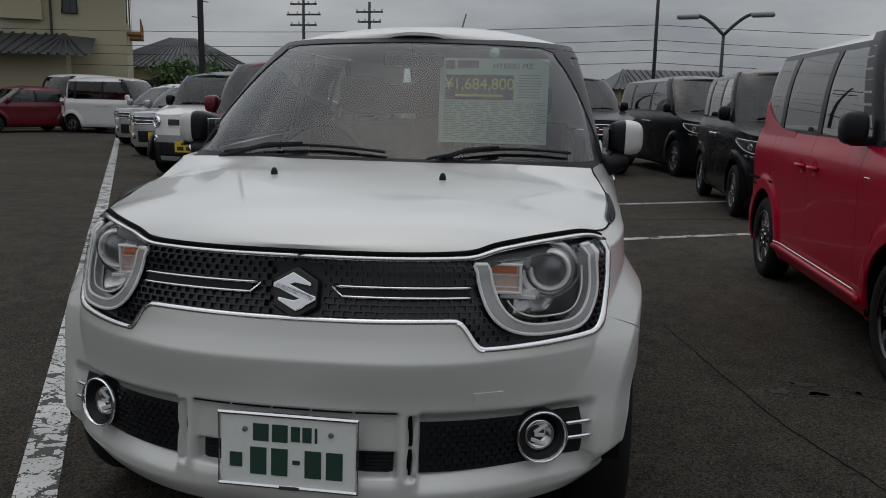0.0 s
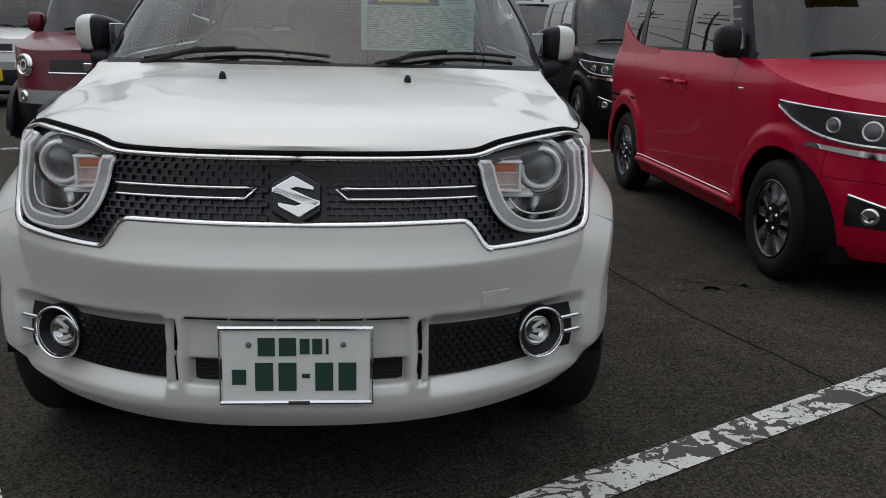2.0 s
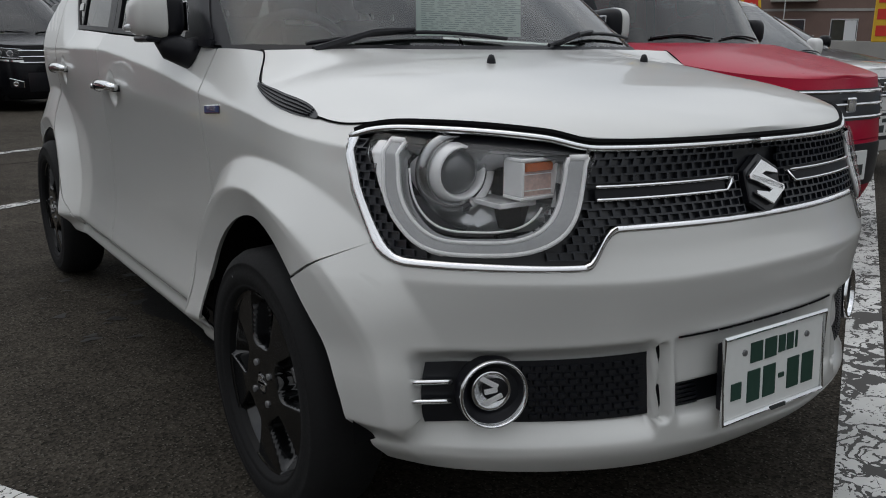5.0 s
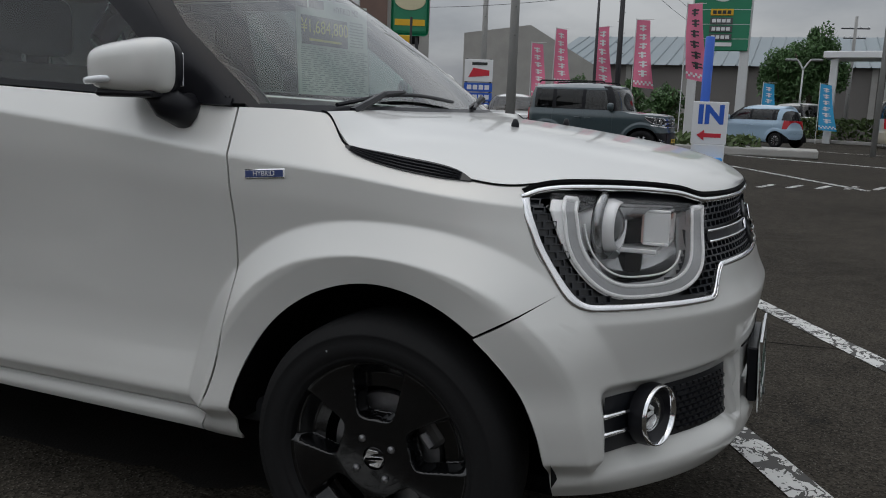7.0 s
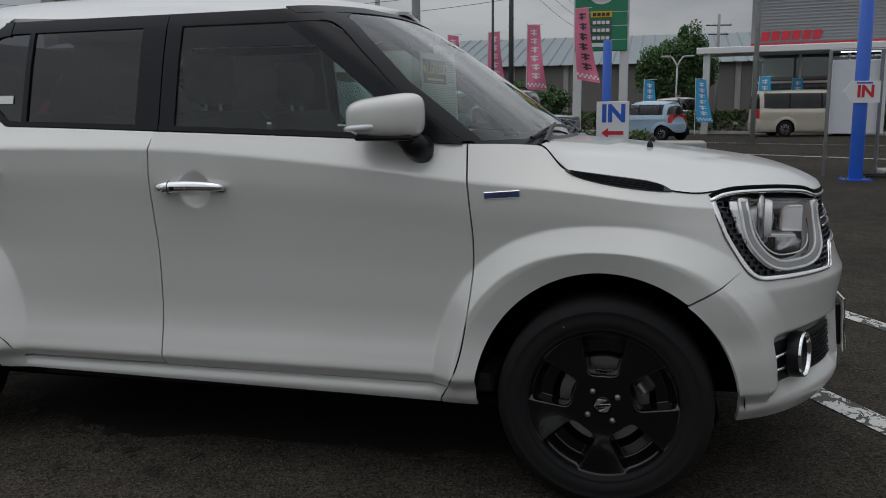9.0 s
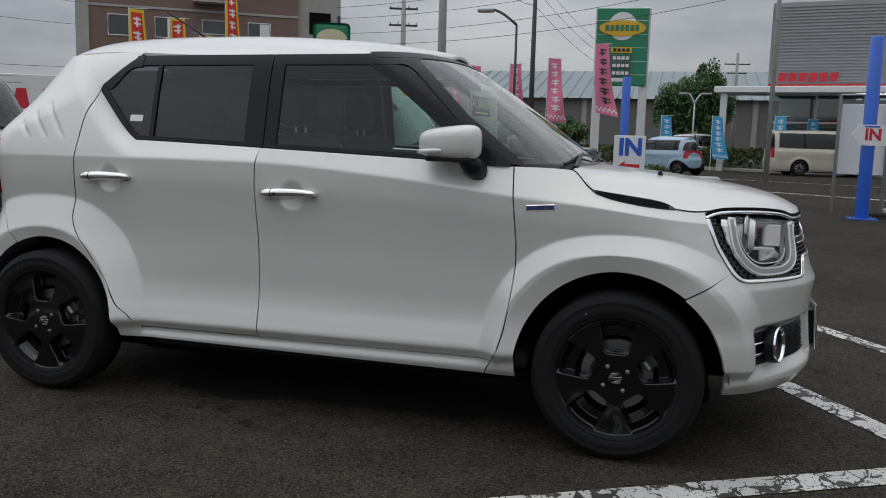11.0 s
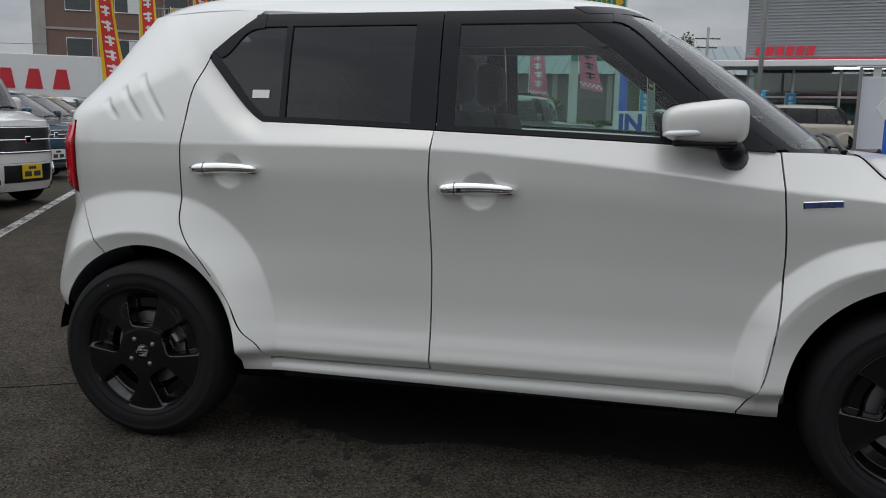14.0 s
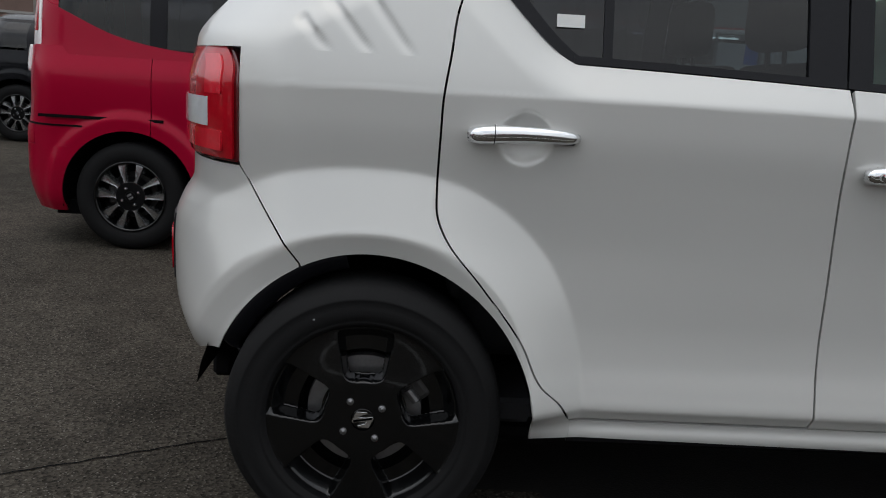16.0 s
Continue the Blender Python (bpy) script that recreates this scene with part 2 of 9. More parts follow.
class Skin:
    """The skin of a car: at each height z a plan outline that runs from the middle of the nose (c = 0) round the corner (c = 1),
    along the flank (to c = 2) and round to the middle of the tail (c = 3)."""

    def __init__(self, nose, front, tail, rear, width, nf=2.6, nr=2.6):
        self.nose, self.front, self.tail, self.rear, self.width, self.nf, self.nr = nose, front, tail, rear, width, nf, nr

    def at(self, c, z):
        c, z = np.broadcast_arrays(np.asarray(c, float), np.asarray(z, float))
        flip = np.where((c < 0) | (c > 3), -1.0, 1.0)
        c = np.abs(c)
        c = np.where(c > 3, 6 - c, c)
        y0, ys, y1, yr = self.nose(z), self.front(z), self.tail(z), self.rear(z)
        pf, pr = np.clip(c, 0, 1) * np.pi / 2, np.clip(3 - c, 0, 1) * np.pi / 2
        y = np.where(c < 1, y0 + (ys - y0) * (1 - np.cos(pf)), np.where(c < 2, ys + (yr - ys) * (c - 1), y1 - (y1 - yr) * (1 - np.cos(pr))))
        q = np.where(c < 1, np.sin(pf) ** (2 / self.nf), np.where(c < 2, 1.0, np.sin(pr) ** (2 / self.nr)))
        return np.stack([self.width(y, z) * q * flip, y, z], -1)

    def c_of(self, y, z):
        y, z = np.broadcast_arrays(np.asarray(y, float), np.asarray(z, float))
        y0, ys, y1, yr = self.nose(z), self.front(z), self.tail(z), self.rear(z)
        cf = np.arccos(np.clip(1 - (y - y0) / (ys - y0), -1, 1)) * 2 / np.pi
        cr = 3 - np.arccos(np.clip(1 - (y1 - y) / (y1 - yr), -1, 1)) * 2 / np.pi
        return np.where(y < ys, cf, np.where(y > yr, cr, 1 + (y - ys) / (yr - ys)))

    def c_of_x(self, x, z):
        """The place on the nose at a distance x from the middle."""
        cs = np.linspace(0, 1, 200)
        return float(np.interp(x, self.at(cs, np.full(200, z))[:, 0], cs))

    def normal(self, c, z, e=1e-3):
        p = self.at(c, z)
        a = self.at(np.asarray(c) + e, z) - p
        b = self.at(c, np.asarray(z) + e) - p
        n = np.cross(a, b)
        return n / (np.linalg.norm(n, axis=-1, keepdims=True) + 1e-12)

    def point(self, c, z, off=0.0, side=1):
        p = self.at(c, z) + self.normal(c, z) * off
        return Vector((float(p[0]) * side, float(p[1]), float(p[2])))

    def patch(self, name, left, right, low, high, nu, nv, mat, off=0.0, flange=0.012, side=1, by_y=False, spread=None, bump=None, crown=0.0):
        """A panel between two ends and two heights. left, right: of z; low, high: of c (or of y, with by_y)."""
        u = np.linspace(0, 1, nu + 1)
        if spread:
            u = spread(u)
        u, v = np.meshgrid(u, np.linspace(0, 1, nv + 1), indexing="ij")
        z = np.full(u.shape, 0.6)
        c = u.copy()
        for k in range(26):
            c = left(z) + (right(z) - left(z)) * u
            lo, hi = low(c), high(c)
            z = (lo + (hi - lo) * v) * (0.5 if 0 < k < 25 else 1.0) + z * (0.5 if 0 < k < 25 else 0.0)
        cc = self.c_of(c, z) if by_y else c
        p = self.at(cc, z)
        n = np.cross(np.gradient(p, axis=0), np.gradient(p, axis=1))
        n /= np.linalg.norm(n, axis=-1, keepdims=True) + 1e-12
        o = np.full(u.shape, float(off))
        if crown:
            o = o + crown * (1 - (2 * u - 1) ** 4) * (1 - (2 * v - 1) ** 4)
        if bump is not None:
            o = o + bump(p)
        p = p + n * o[..., None]
        nn = (nu + 1) * (nv + 1)
        idx = np.arange(nn).reshape(nu + 1, nv + 1)
        faces = np.stack([idx[:-1, :-1], idx[1:, :-1], idx[1:, 1:], idx[:-1, 1:]], -1).reshape(-1, 4)
        verts = p.reshape(-1, 3)
        if flange:
            ring = np.concatenate([idx[:, 0], idx[-1, 1:], idx[::-1, -1][1:], idx[0, ::-1][1:-1]])
            inner = verts[ring] - n.reshape(-1, 3)[ring] * flange
            k = len(ring)
            fl = np.stack([np.roll(ring, -1), ring, nn + np.arange(k), nn + np.roll(np.arange(k), -1)], -1)
            verts, faces = np.concatenate([verts, verts[ring], inner]), np.concatenate([faces, np.stack([nn + np.roll(np.arange(k), -1), nn + np.arange(k), nn + k + np.arange(k), nn + k + np.roll(np.arange(k), -1)], -1)])
        verts = verts * (side, 1, 1)
        if side < 0:
            faces = faces[:, ::-1]
        return mesh_from(name, verts.tolist(), faces.tolist(), mat)

    def cap(self, name, c0, c1, edge, crest, nu, nv, mat, power=2.0, flange=0.012, off=0.0):
        """A hood or a roof: rows across the car between the two flanks, rising to a crest line of y."""
        c = np.linspace(c0, c1, nu + 1)
        e = self.at(c, edge(c))
        t = np.linspace(-1, 1, nv + 1)
        t = np.sign(t) * (1 - (1 - np.abs(t)) ** 1.3)
        x = e[:, :1] * t
        y = np.repeat(e[:, 1:2], nv + 1, 1)
        z = e[:, 2:] + (np.maximum(crest(y), e[:, 2:]) - e[:, 2:]) * (1 - np.abs(t) ** power)
        p = np.stack([x, y, z + off], -1)
        nn = p.shape[0] * p.shape[1]
        idx = np.arange(nn).reshape(p.shape[:2])
        faces = np.stack([idx[:-1, :-1], idx[:-1, 1:], idx[1:, 1:], idx[1:, :-1]], -1).reshape(-1, 4)
        verts = p.reshape(-1, 3)
        if flange:
            ring = np.concatenate([idx[0], idx[1:, -1], idx[-1, ::-1][1:], idx[::-1, 0][1:-1]])
            k = len(ring)
            top, low = nn + np.arange(k), nn + k + np.arange(k)
            fl = np.stack([top, np.roll(top, -1), np.roll(low, -1), low], -1)[:, ::-1]
            verts, faces = np.concatenate([verts, verts[ring], verts[ring] - (0, 0, flange)]), np.concatenate([faces, fl])
        return mesh_from(name, verts.tolist(), faces.tolist(), mat)

# ---- materials ----
M_WHITE = material("pearl_white_paint", (0.665, 0.663, 0.64), 0.34, 0.20, 0.7, 0.006, 1.5, 900)
M_RED = material("red_metallic_paint", (0.40, 0.002, 0.030), 0.30, 0.10, 0.22, 0.04, 1.5, 300, spec=0.12)
M_BLACKP = material("black_paint", (0.006, 0.0065, 0.0085), 0.25, 0.0, 0.16, 0.08, 1.5, 300, spec=0.18)
M_TRIM = material("matt_black_trim", (0.009, 0.0092, 0.012), 0.36, 0.0, 0.0, 0.12, 3.0, 90, 0.05, 400, spec=0.24)
M_GRILLE = material("black_grille_plastic", (0.006, 0.007, 0.010), 0.34, 0.0, 0.12, 0.1, 3.0, 90)
M_DARK = material("dark_gap", (0.005, 0.005, 0.0055), 0.9, 0.0, 0.0, 0.1, 3.0, 50, spec=0.1)
M_CHROME = material("chrome", (0.86, 0.87, 0.88), 0.08, 1.0, 0.0, 0.02, 2.0, 30)
M_SATIN = material("bright_satin_chrome", (0.90, 0.90, 0.91), 0.14, 0.95, 0.3, 0.02, 2.0, 30)
M_DRED = material("dark_red_lamp_edge", (0.10, 0.003, 0.006), 0.2, 0.0, 0.5, 0.06, 30.0, 120)
M_RGLOW = material("bright_red_reflector", (0.72, 0.016, 0.035), 0.15, 0.0, 0.8, 0.06, 30.0, 120)
M_TYRE = material("tyre_rubber", (0.009, 0.009, 0.0095), 0.75, 0.0, 0.0, 0.15, 6.0, 120, 0.12, 300, spec=0.22)
M_RIMD = material("gloss_black_alloy", (0.0032, 0.0034, 0.0038), 0.16, 0.0, 0.5, 0.1, 4.0, 60, spec=0.35)
M_RIMS = material("machined_alloy", (0.45, 0.46, 0.47), 0.25, 0.9, 0.0, 0.06, 5.0, 200)
M_STEEL = material("brake_steel", (0.30, 0.30, 0.31), 0.35, 0.9, 0.0, 0.12, 8.0, 150)
M_GLASS = glass_material("clear_car_glass", (0.74, 0.94, 0.87), 0.84, gain=0.9)
M_WSCREEN = glass_material("windscreen_glass", (0.84, 0.96, 0.90), 0.86, gain=1.15)
M_PRIV = glass_material("privacy_glass", (0.62, 0.66, 0.74), 0.16, gain=1.0)
M_LENS = glass_material("lamp_lens", (1.0, 1.0, 1.0), 0.99, gain=0.6)
M_SEAT = material("black_seat_cloth", (0.025, 0.025, 0.028), 0.9, 0.0, 0.0, 0.2, 12.0, 200, 0.2, 300)
M_IVORY = material("ivory_interior_trim", (0.55, 0.53, 0.48), 0.6, 0.0, 0.0, 0.06, 3.0, 80)
M_REDLENS = material("red_lamp_lens", (0.46, 0.004, 0.014), 0.16, 0.0, 0.5, 0.1, 30.0, 120, spec=0.35)
M_AMBER = material("amber_reflector", (0.78, 0.58, 0.52), 0.2, 0.1, 0.8, 0.2, 60.0, 200)
M_PLATE = material("white_plate", (0.74, 0.75, 0.73), 0.4, 0.0, 0.2, 0.03, 6.0, 60)
M_YPLATE = material("yellow_plate", (0.72, 0.48, 0.02), 0.4, 0.0, 0.2, 0.03, 6.0, 60)
M_GREENINK = material("dark_green_ink", (0.015, 0.05, 0.035), 0.5)
M_PAPER = material("pale_green_paper", (0.60, 0.67, 0.61), 0.7, 0.0, 0.0, 0.04, 8.0, 60)
M_INK = material("dark_ink", (0.03, 0.035, 0.035), 0.7)


def asphalt_material():
    m = bpy.data.materials.new("worn_asphalt")
    m.use_nodes = True
    n, l = m.node_tree.nodes, m.node_tree.links
    b = n["Principled BSDF"]
    tc = n.new("ShaderNodeTexCoord")
    big, mid, vor = n.new("ShaderNodeTexNoise"), n.new("ShaderNodeTexNoise"), n.new("ShaderNodeTexVoronoi")
    big.inputs["Scale"].default_value, big.inputs["Detail"].default_value = 0.55, 6
    mid.inputs["Scale"].default_value, mid.inputs["Detail"].default_value = 5.0, 6
    vor.inputs["Scale"].default_value = 130.0
    for t in (big, mid, vor):
        l.new(tc.outputs["Object"], t.inputs["Vector"])
    r = n.new("ShaderNodeValToRGB")
    r.color_ramp.elements[0].position, r.color_ramp.elements[0].color = 0.3, (0.0235, 0.021, 0.0178, 1)
    r.color_ramp.elements[1].position, r.color_ramp.elements[1].color = 0.72, (0.059, 0.053, 0.0445, 1)
    sum1 = n.new("ShaderNodeMath")
    sum1.operation = "MULTIPLY_ADD"
    sum1.inputs[1].default_value, sum1.inputs[2].default_value = 0.5, 0.0
    l.new(mid.outputs["Fac"], sum1.inputs[0])
    sum2 = n.new("ShaderNodeMath")
    sum2.operation = "MULTIPLY_ADD"
    sum2.inputs[1].default_value = 0.5
    l.new(big.outputs["Fac"], sum2.inputs[0])
    l.new(sum1.outputs[0], sum2.inputs[2])
    l.new(sum2.outputs[0], r.inputs["Fac"])
    grains = n.new("ShaderNodeValToRGB")
    grains.color_ramp.elements[0].position, grains.color_ramp.elements[0].color = 0.0, (0.28, 0.28, 0.28, 1)
    grains.color_ramp.elements[1].position, grains.color_ramp.elements[1].color = 1.0, (1.95, 1.92, 1.85, 1)
    l.new(vor.outputs["Color"], grains.inputs["Fac"])
    mul = n.new("ShaderNodeMix")
    mul.data_type, mul.blend_type = "RGBA", "MULTIPLY"
    mul.inputs["Factor"].default_value = 1.0
    l.new(r.outputs["Color"], mul.inputs["A"])
    l.new(grains.outputs["Color"], mul.inputs["B"])
    # pale stone chips that the wear has laid bare
    chip = n.new("ShaderNodeTexVoronoi")
    chip.inputs["Scale"].default_value = 125.0
    l.new(tc.outputs["Object"], chip.inputs["Vector"])
    sep = n.new("ShaderNodeSeparateColor")
    l.new(chip.outputs["Color"], sep.inputs["Color"])
    gt, near, both = n.new("ShaderNodeMath"), n.new("ShaderNodeMath"), n.new("ShaderNodeMath")
    gt.operation, near.operation, both.operation = "GREATER_THAN", "LESS_THAN", "MULTIPLY"
    gt.inputs[1].default_value, near.inputs[1].default_value = 0.82, 0.36
    l.new(sep.outputs["Red"], gt.inputs[0])
    l.new(chip.outputs["Distance"], near.inputs[0])
    l.new(gt.outputs[0], both.inputs[0])
    l.new(near.outputs[0], both.inputs[1])
    chips = n.new("ShaderNodeMix")
    chips.data_type = "RGBA"
    chips.inputs["B"].default_value = (0.115, 0.107, 0.094, 1)
    l.new(both.outputs[0], chips.inputs["Factor"])
    l.new(mul.outputs["Result"], chips.inputs["A"])
    # damp and oily spots
    spot = n.new("ShaderNodeTexNoise")
    spot.inputs["Scale"].default_value, spot.inputs["Detail"].default_value, spot.inputs["Roughness"].default_value = 1.7, 5, 0.62
    l.new(tc.outputs["Object"], spot.inputs["Vector"])
    sr = n.new("ShaderNodeMapRange")
    sr.inputs["From Min"].default_value, sr.inputs["From Max"].default_value = 0.66, 0.72
    sr.inputs["To Min"].default_value, sr.inputs["To Max"].default_value = 0.0, 0.6
    l.new(spot.outputs["Fac"], sr.inputs["Value"])
    oil = n.new("ShaderNodeMix")
    oil.data_type = "RGBA"
    oil.inputs["B"].default_value = (0.012, 0.012, 0.012, 1)
    l.new(sr.outputs["Result"], oil.inputs["Factor"])
    l.new(chips.outputs["Result"], oil.inputs["A"])
    # the asphalt gets paler as y grows, from the front bays to the rows behind
    where, pale, toned = n.new("ShaderNodeSeparateXYZ"), n.new("ShaderNodeMapRange"), n.new("ShaderNodeVectorMath")
    pale.inputs["From Min"].default_value, pale.inputs["From Max"].default_value = 1.0, 4.5
    pale.inputs["To Min"].default_value, pale.inputs["To Max"].default_value = 0.86, 1.20
    toned.operation = "SCALE"
    l.new(tc.outputs["Object"], where.inputs["Vector"])
    l.new(where.outputs["Y"], pale.inputs["Value"])
    l.new(oil.outputs["Result"], toned.inputs[0])
    l.new(pale.outputs["Result"], toned.inputs["Scale"])
    l.new(toned.outputs["Vector"], b.inputs["Base Color"])
    b.inputs["Roughness"].default_value = 0.85
    b.inputs["Specular IOR Level"].default_value = 0.05
    bn = n.new("ShaderNodeBump")
    bn.inputs["Strength"].default_value, bn.inputs["Distance"].default_value = 0.5, 0.004
    l.new(vor.outputs["Distance"], bn.inputs["Height"])
    l.new(bn.outputs["Normal"], b.inputs["Normal"])
    return m


def paint_line_material():
    """Thick white road paint, cracked and scuffed; the asphalt shows in the cracks."""
    m = bpy.data.materials.new("cracked_road_paint")
    m.use_nodes = True
    n, l = m.node_tree.nodes, m.node_tree.links
    b = n["Principled BSDF"]
    tc = n.new("ShaderNodeTexCoord")

    def noise_tex(scale, detail=4.0):
        t = n.new("ShaderNodeTexNoise")
        t.inputs["Scale"].default_value, t.inputs["Detail"].default_value = scale, detail
        l.new(tc.outputs["Object"], t.inputs["Vector"])
        return t

    def cracks(scale, bend, stretch, lo, hi, patches):
        """1 on the paint, 0 in a crack; the cracks widen and heal from place to place."""
        wob, add, mp = noise_tex(7.0), n.new("ShaderNodeVectorMath"), n.new("ShaderNodeMapping")
        add.operation = "MULTIPLY_ADD"
        add.inputs[1].default_value = (bend, bend, 0.0)
        mp.inputs["Rotation"].default_value, mp.inputs["Scale"].default_value = (0, 0, radians(-29)), stretch
        l.new(wob.outputs["Color"], add.inputs[0])
        l.new(tc.outputs["Object"], add.inputs[2])
        l.new(add.outputs[0], mp.inputs["Vector"])
        vor = n.new("ShaderNodeTexVoronoi")
        vor.feature = "DISTANCE_TO_EDGE"
        vor.inputs["Scale"].default_value = scale
        l.new(mp.outputs[0], vor.inputs["Vector"])
        wid, gt, where = n.new("ShaderNodeMapRange"), n.new("ShaderNodeMath"), noise_tex(patches, 5.0)
        wid.inputs["From Min"].default_value, wid.inputs["From Max"].default_value = 0.36, 0.66
        wid.inputs["To Min"].default_value, wid.inputs["To Max"].default_value = lo, hi
        gt.operation = "GREATER_THAN"
        l.new(where.outputs["Fac"], wid.inputs["Value"])
        l.new(vor.outputs["Distance"], gt.inputs[0])
        l.new(wid.outputs["Result"], gt.inputs[1])
        return gt

    a, c = cracks(8.0, 0.30, (0.75, 1.5, 1.0), -0.015, 0.125, 5.0), cracks(21.0, 0.14, (0.6, 1.4, 1.0), -0.12, 0.13, 9.0)
    chip, keep = noise_tex(60.0, 3.0), n.new("ShaderNodeMath")
    keep.operation, keep.inputs[1].default_value = "LESS_THAN", 0.635
    l.new(chip.outputs["Fac"], keep.inputs[0])
    both, all3 = n.new("ShaderNodeMath"), n.new("ShaderNodeMath")
    both.operation = all3.operation = "MULTIPLY"
    l.new(a.outputs[0], both.inputs[0])
    l.new(c.outputs[0], both.inputs[1])
    l.new(both.outputs[0], all3.inputs[0])
    l.new(keep.outputs[0], all3.inputs[1])
    dirt, tone = noise_tex(3.0, 6.0), n.new("ShaderNodeValToRGB")
    tone.color_ramp.elements[0].position, tone.color_ramp.elements[0].color = 0.32, (0.40, 0.40, 0.385, 1)
    tone.color_ramp.elements[1].position, tone.color_ramp.elements[1].color = 0.62, (0.60, 0.60, 0.58, 1)
    l.new(dirt.outputs["Fac"], tone.inputs["Fac"])
    mix = n.new("ShaderNodeMix")
    mix.data_type = "RGBA"
    mix.inputs["A"].default_value = (0.042, 0.040, 0.036, 1)
    l.new(tone.outputs["Color"], mix.inputs["B"])
    l.new(all3.outputs[0], mix.inputs["Factor"])
    l.new(mix.outputs["Result"], b.inputs["Base Color"])
    b.inputs["Roughness"].default_value = 0.65
    bn = n.new("ShaderNodeBump")
    bn.inputs["Strength"].default_value, bn.inputs["Distance"].default_value = 0.6, 0.003
    l.new(all3.outputs[0], bn.inputs["Height"])
    l.new(bn.outputs["Normal"], b.inputs["Normal"])
    return m


M_ASPHALT = asphalt_material()
M_LINE = paint_line_material()

# ---- ground ----
bm = bmesh.new()
bmesh.ops.create_grid(bm, x_segments=60, y_segments=60, size=600)
ground = part("ground", bm, M_ASPHALT, None)
tagged(ground, "dark worn asphalt of a car dealer's parking lot", "asphalt", kind="structure")

# the stall lines run along U and across it along N
U, N = Vector((0.873, 0.487, 0)), Vector((-0.487, 0.873, 0))


def lot(u, n, z=0.0):
    p = U * u + N * n
    return (p.x, p.y, z)


def stripe(u0, u1, n0, n1, name="parking_line", slant=0.0):
    bm = bmesh.new()
    k = max(2, int(max(abs(u1 - u0), abs(n1 - n0)) / 0.5))
    rows = []
    for i in range(k + 1):
        f = i / k
        if abs(u1 - u0) > abs(n1 - n0):
            a, b = [lot(u0 + (u1 - u0) * f, v + slant * (u1 - u0) * f, 0.004) for v in (n0, n1)]
        else:
            a, b = lot(u0, n0 + (n1 - n0) * f, 0.004), lot(u1, n0 + (n1 - n0) * f, 0.004)
        rows.append((bm.verts.new(a), bm.verts.new(b)))
    for a, b in zip(rows, rows[1:]):
        bm.faces.new((a[0], a[1], b[1], b[0]))
    bmesh.ops.recalc_face_normals(bm, faces=bm.faces)
    if bm.faces[:][0].normal.z < 0:
        bmesh.ops.reverse_faces(bm, faces=bm.faces)
    ob = part(name, bm, M_LINE, None)
    return tagged(ob, "white painted parking line, cracked and flaking, on the asphalt", "road marking", "parking lines", "structure")


stripe(-0.70, -0.57, -0.75, 40.0)
stripe(-0.57, 9.0, -0.26, -0.13)
stripe(0.6, 9.0, -1.30, -1.18)
stripe(-0.57, 40.0, 4.78, 4.89, slant=-0.012)
stripe(-0.57, 9.0, 7.13, 7.25)


# ---- the white hatchback ----
HUB_F, HUB_R, HUB_Z, ARCH = 0.76, 3.195, 0.31, 0.372
crease_z = smooth_curve([(0.1, 0.84), (0.5, 0.868), (0.6, 0.878), (0.9, 0.915), (1.155, 0.938), (1.49, 0.979), (1.89, 1.017), (2.16, 1.034), (3.0, 1.040), (3.6, 1.035)])
shoulder_z = smooth_curve([(0.10, 0.884), (0.166, 0.888), (0.225, 0.902), (0.41, 0.914), (0.514, 0.905), (0.60, 0.915), (0.79, 0.957), (0.88, 0.972), (0.962, 1.040), (1.17, 1.047), (1.52, 1.066), (2.2, 1.094), (2.76, 1.113), (3.05, 1.115), (3.7, 1.110)])
flank = smooth_curve([(0.24, 0.745), (0.265, 0.764), (0.292, 0.776), (0.318, 0.770), (0.332, 0.775), (0.347, 0.787), (0.362, 0.798), (0.40, 0.791), (0.47, 0.776), (0.55, 0.769), (0.66, 0.769), (0.80, 0.778), (0.92, 0.789), (0.98, 0.789)])


def white_width(y, z):
    cz = crease_z(y)
    zz = np.where(z < 0.45, z, 0.45 + (z - 0.45) * 0.53 / (cz - 0.45))
    x = flank(np.minimum(zz, 0.98))
    x = x - np.maximum(z - cz, 0) * (0.92 - 0.36 * step01((y - 0.8) / 0.4))
    x = x - 0.035 * step01((y - 2.35) / 1.1) * step01((z - 0.45) / 0.3)
    x = x + 0.035 * step01((0.85 - y) / 0.4) * step01((0.98 - z) / 0.3)
    x = x + 0.046 * step01((y - 0.10) / 0.22) * step01((0.80 - y) / 0.35) * step01((0.84 - z) / 0.32)
    x = x - 0.045 * step01((0.47 - z) / 0.22) * step01((0.66 - y) / 0.25)
    x = x - 0.030 * step01((0.50 - z) / 0.16) * step01((y - 3.25) / 0.2)
    for hub, reach, gain, rim in ((HUB_F, 0.506, 0.050, 0.438), (HUB_R, 0.558, 0.063, 0.422)):
        dy, dz = np.abs(y - hub) * np.where(y > hub, 1.0, 0.97 if hub < 2 else 1.15), np.abs(z - HUB_Z)
        rho, wide = np.hypot(dy, dz), (dy**2.35 + dz**2.35) ** (1 / 2.35)
        # a plane that leans out from a soft crease, and a flatter lip round the arch
        t = (reach - wide) / (reach - rim)
        lift = gain * np.clip((t + np.sqrt(t * t + (0.0008 if hub > 2 else 0.0015))) / 2, 0, 1.0)
        lip = 0.013 * np.clip((rim + 0.002 - rho) / (rim - 0.380), 0, 1.2)
        x = x + np.where(z > 0.2, lift - lip, 0) * step01((z - 0.24) / 0.12)
    return x


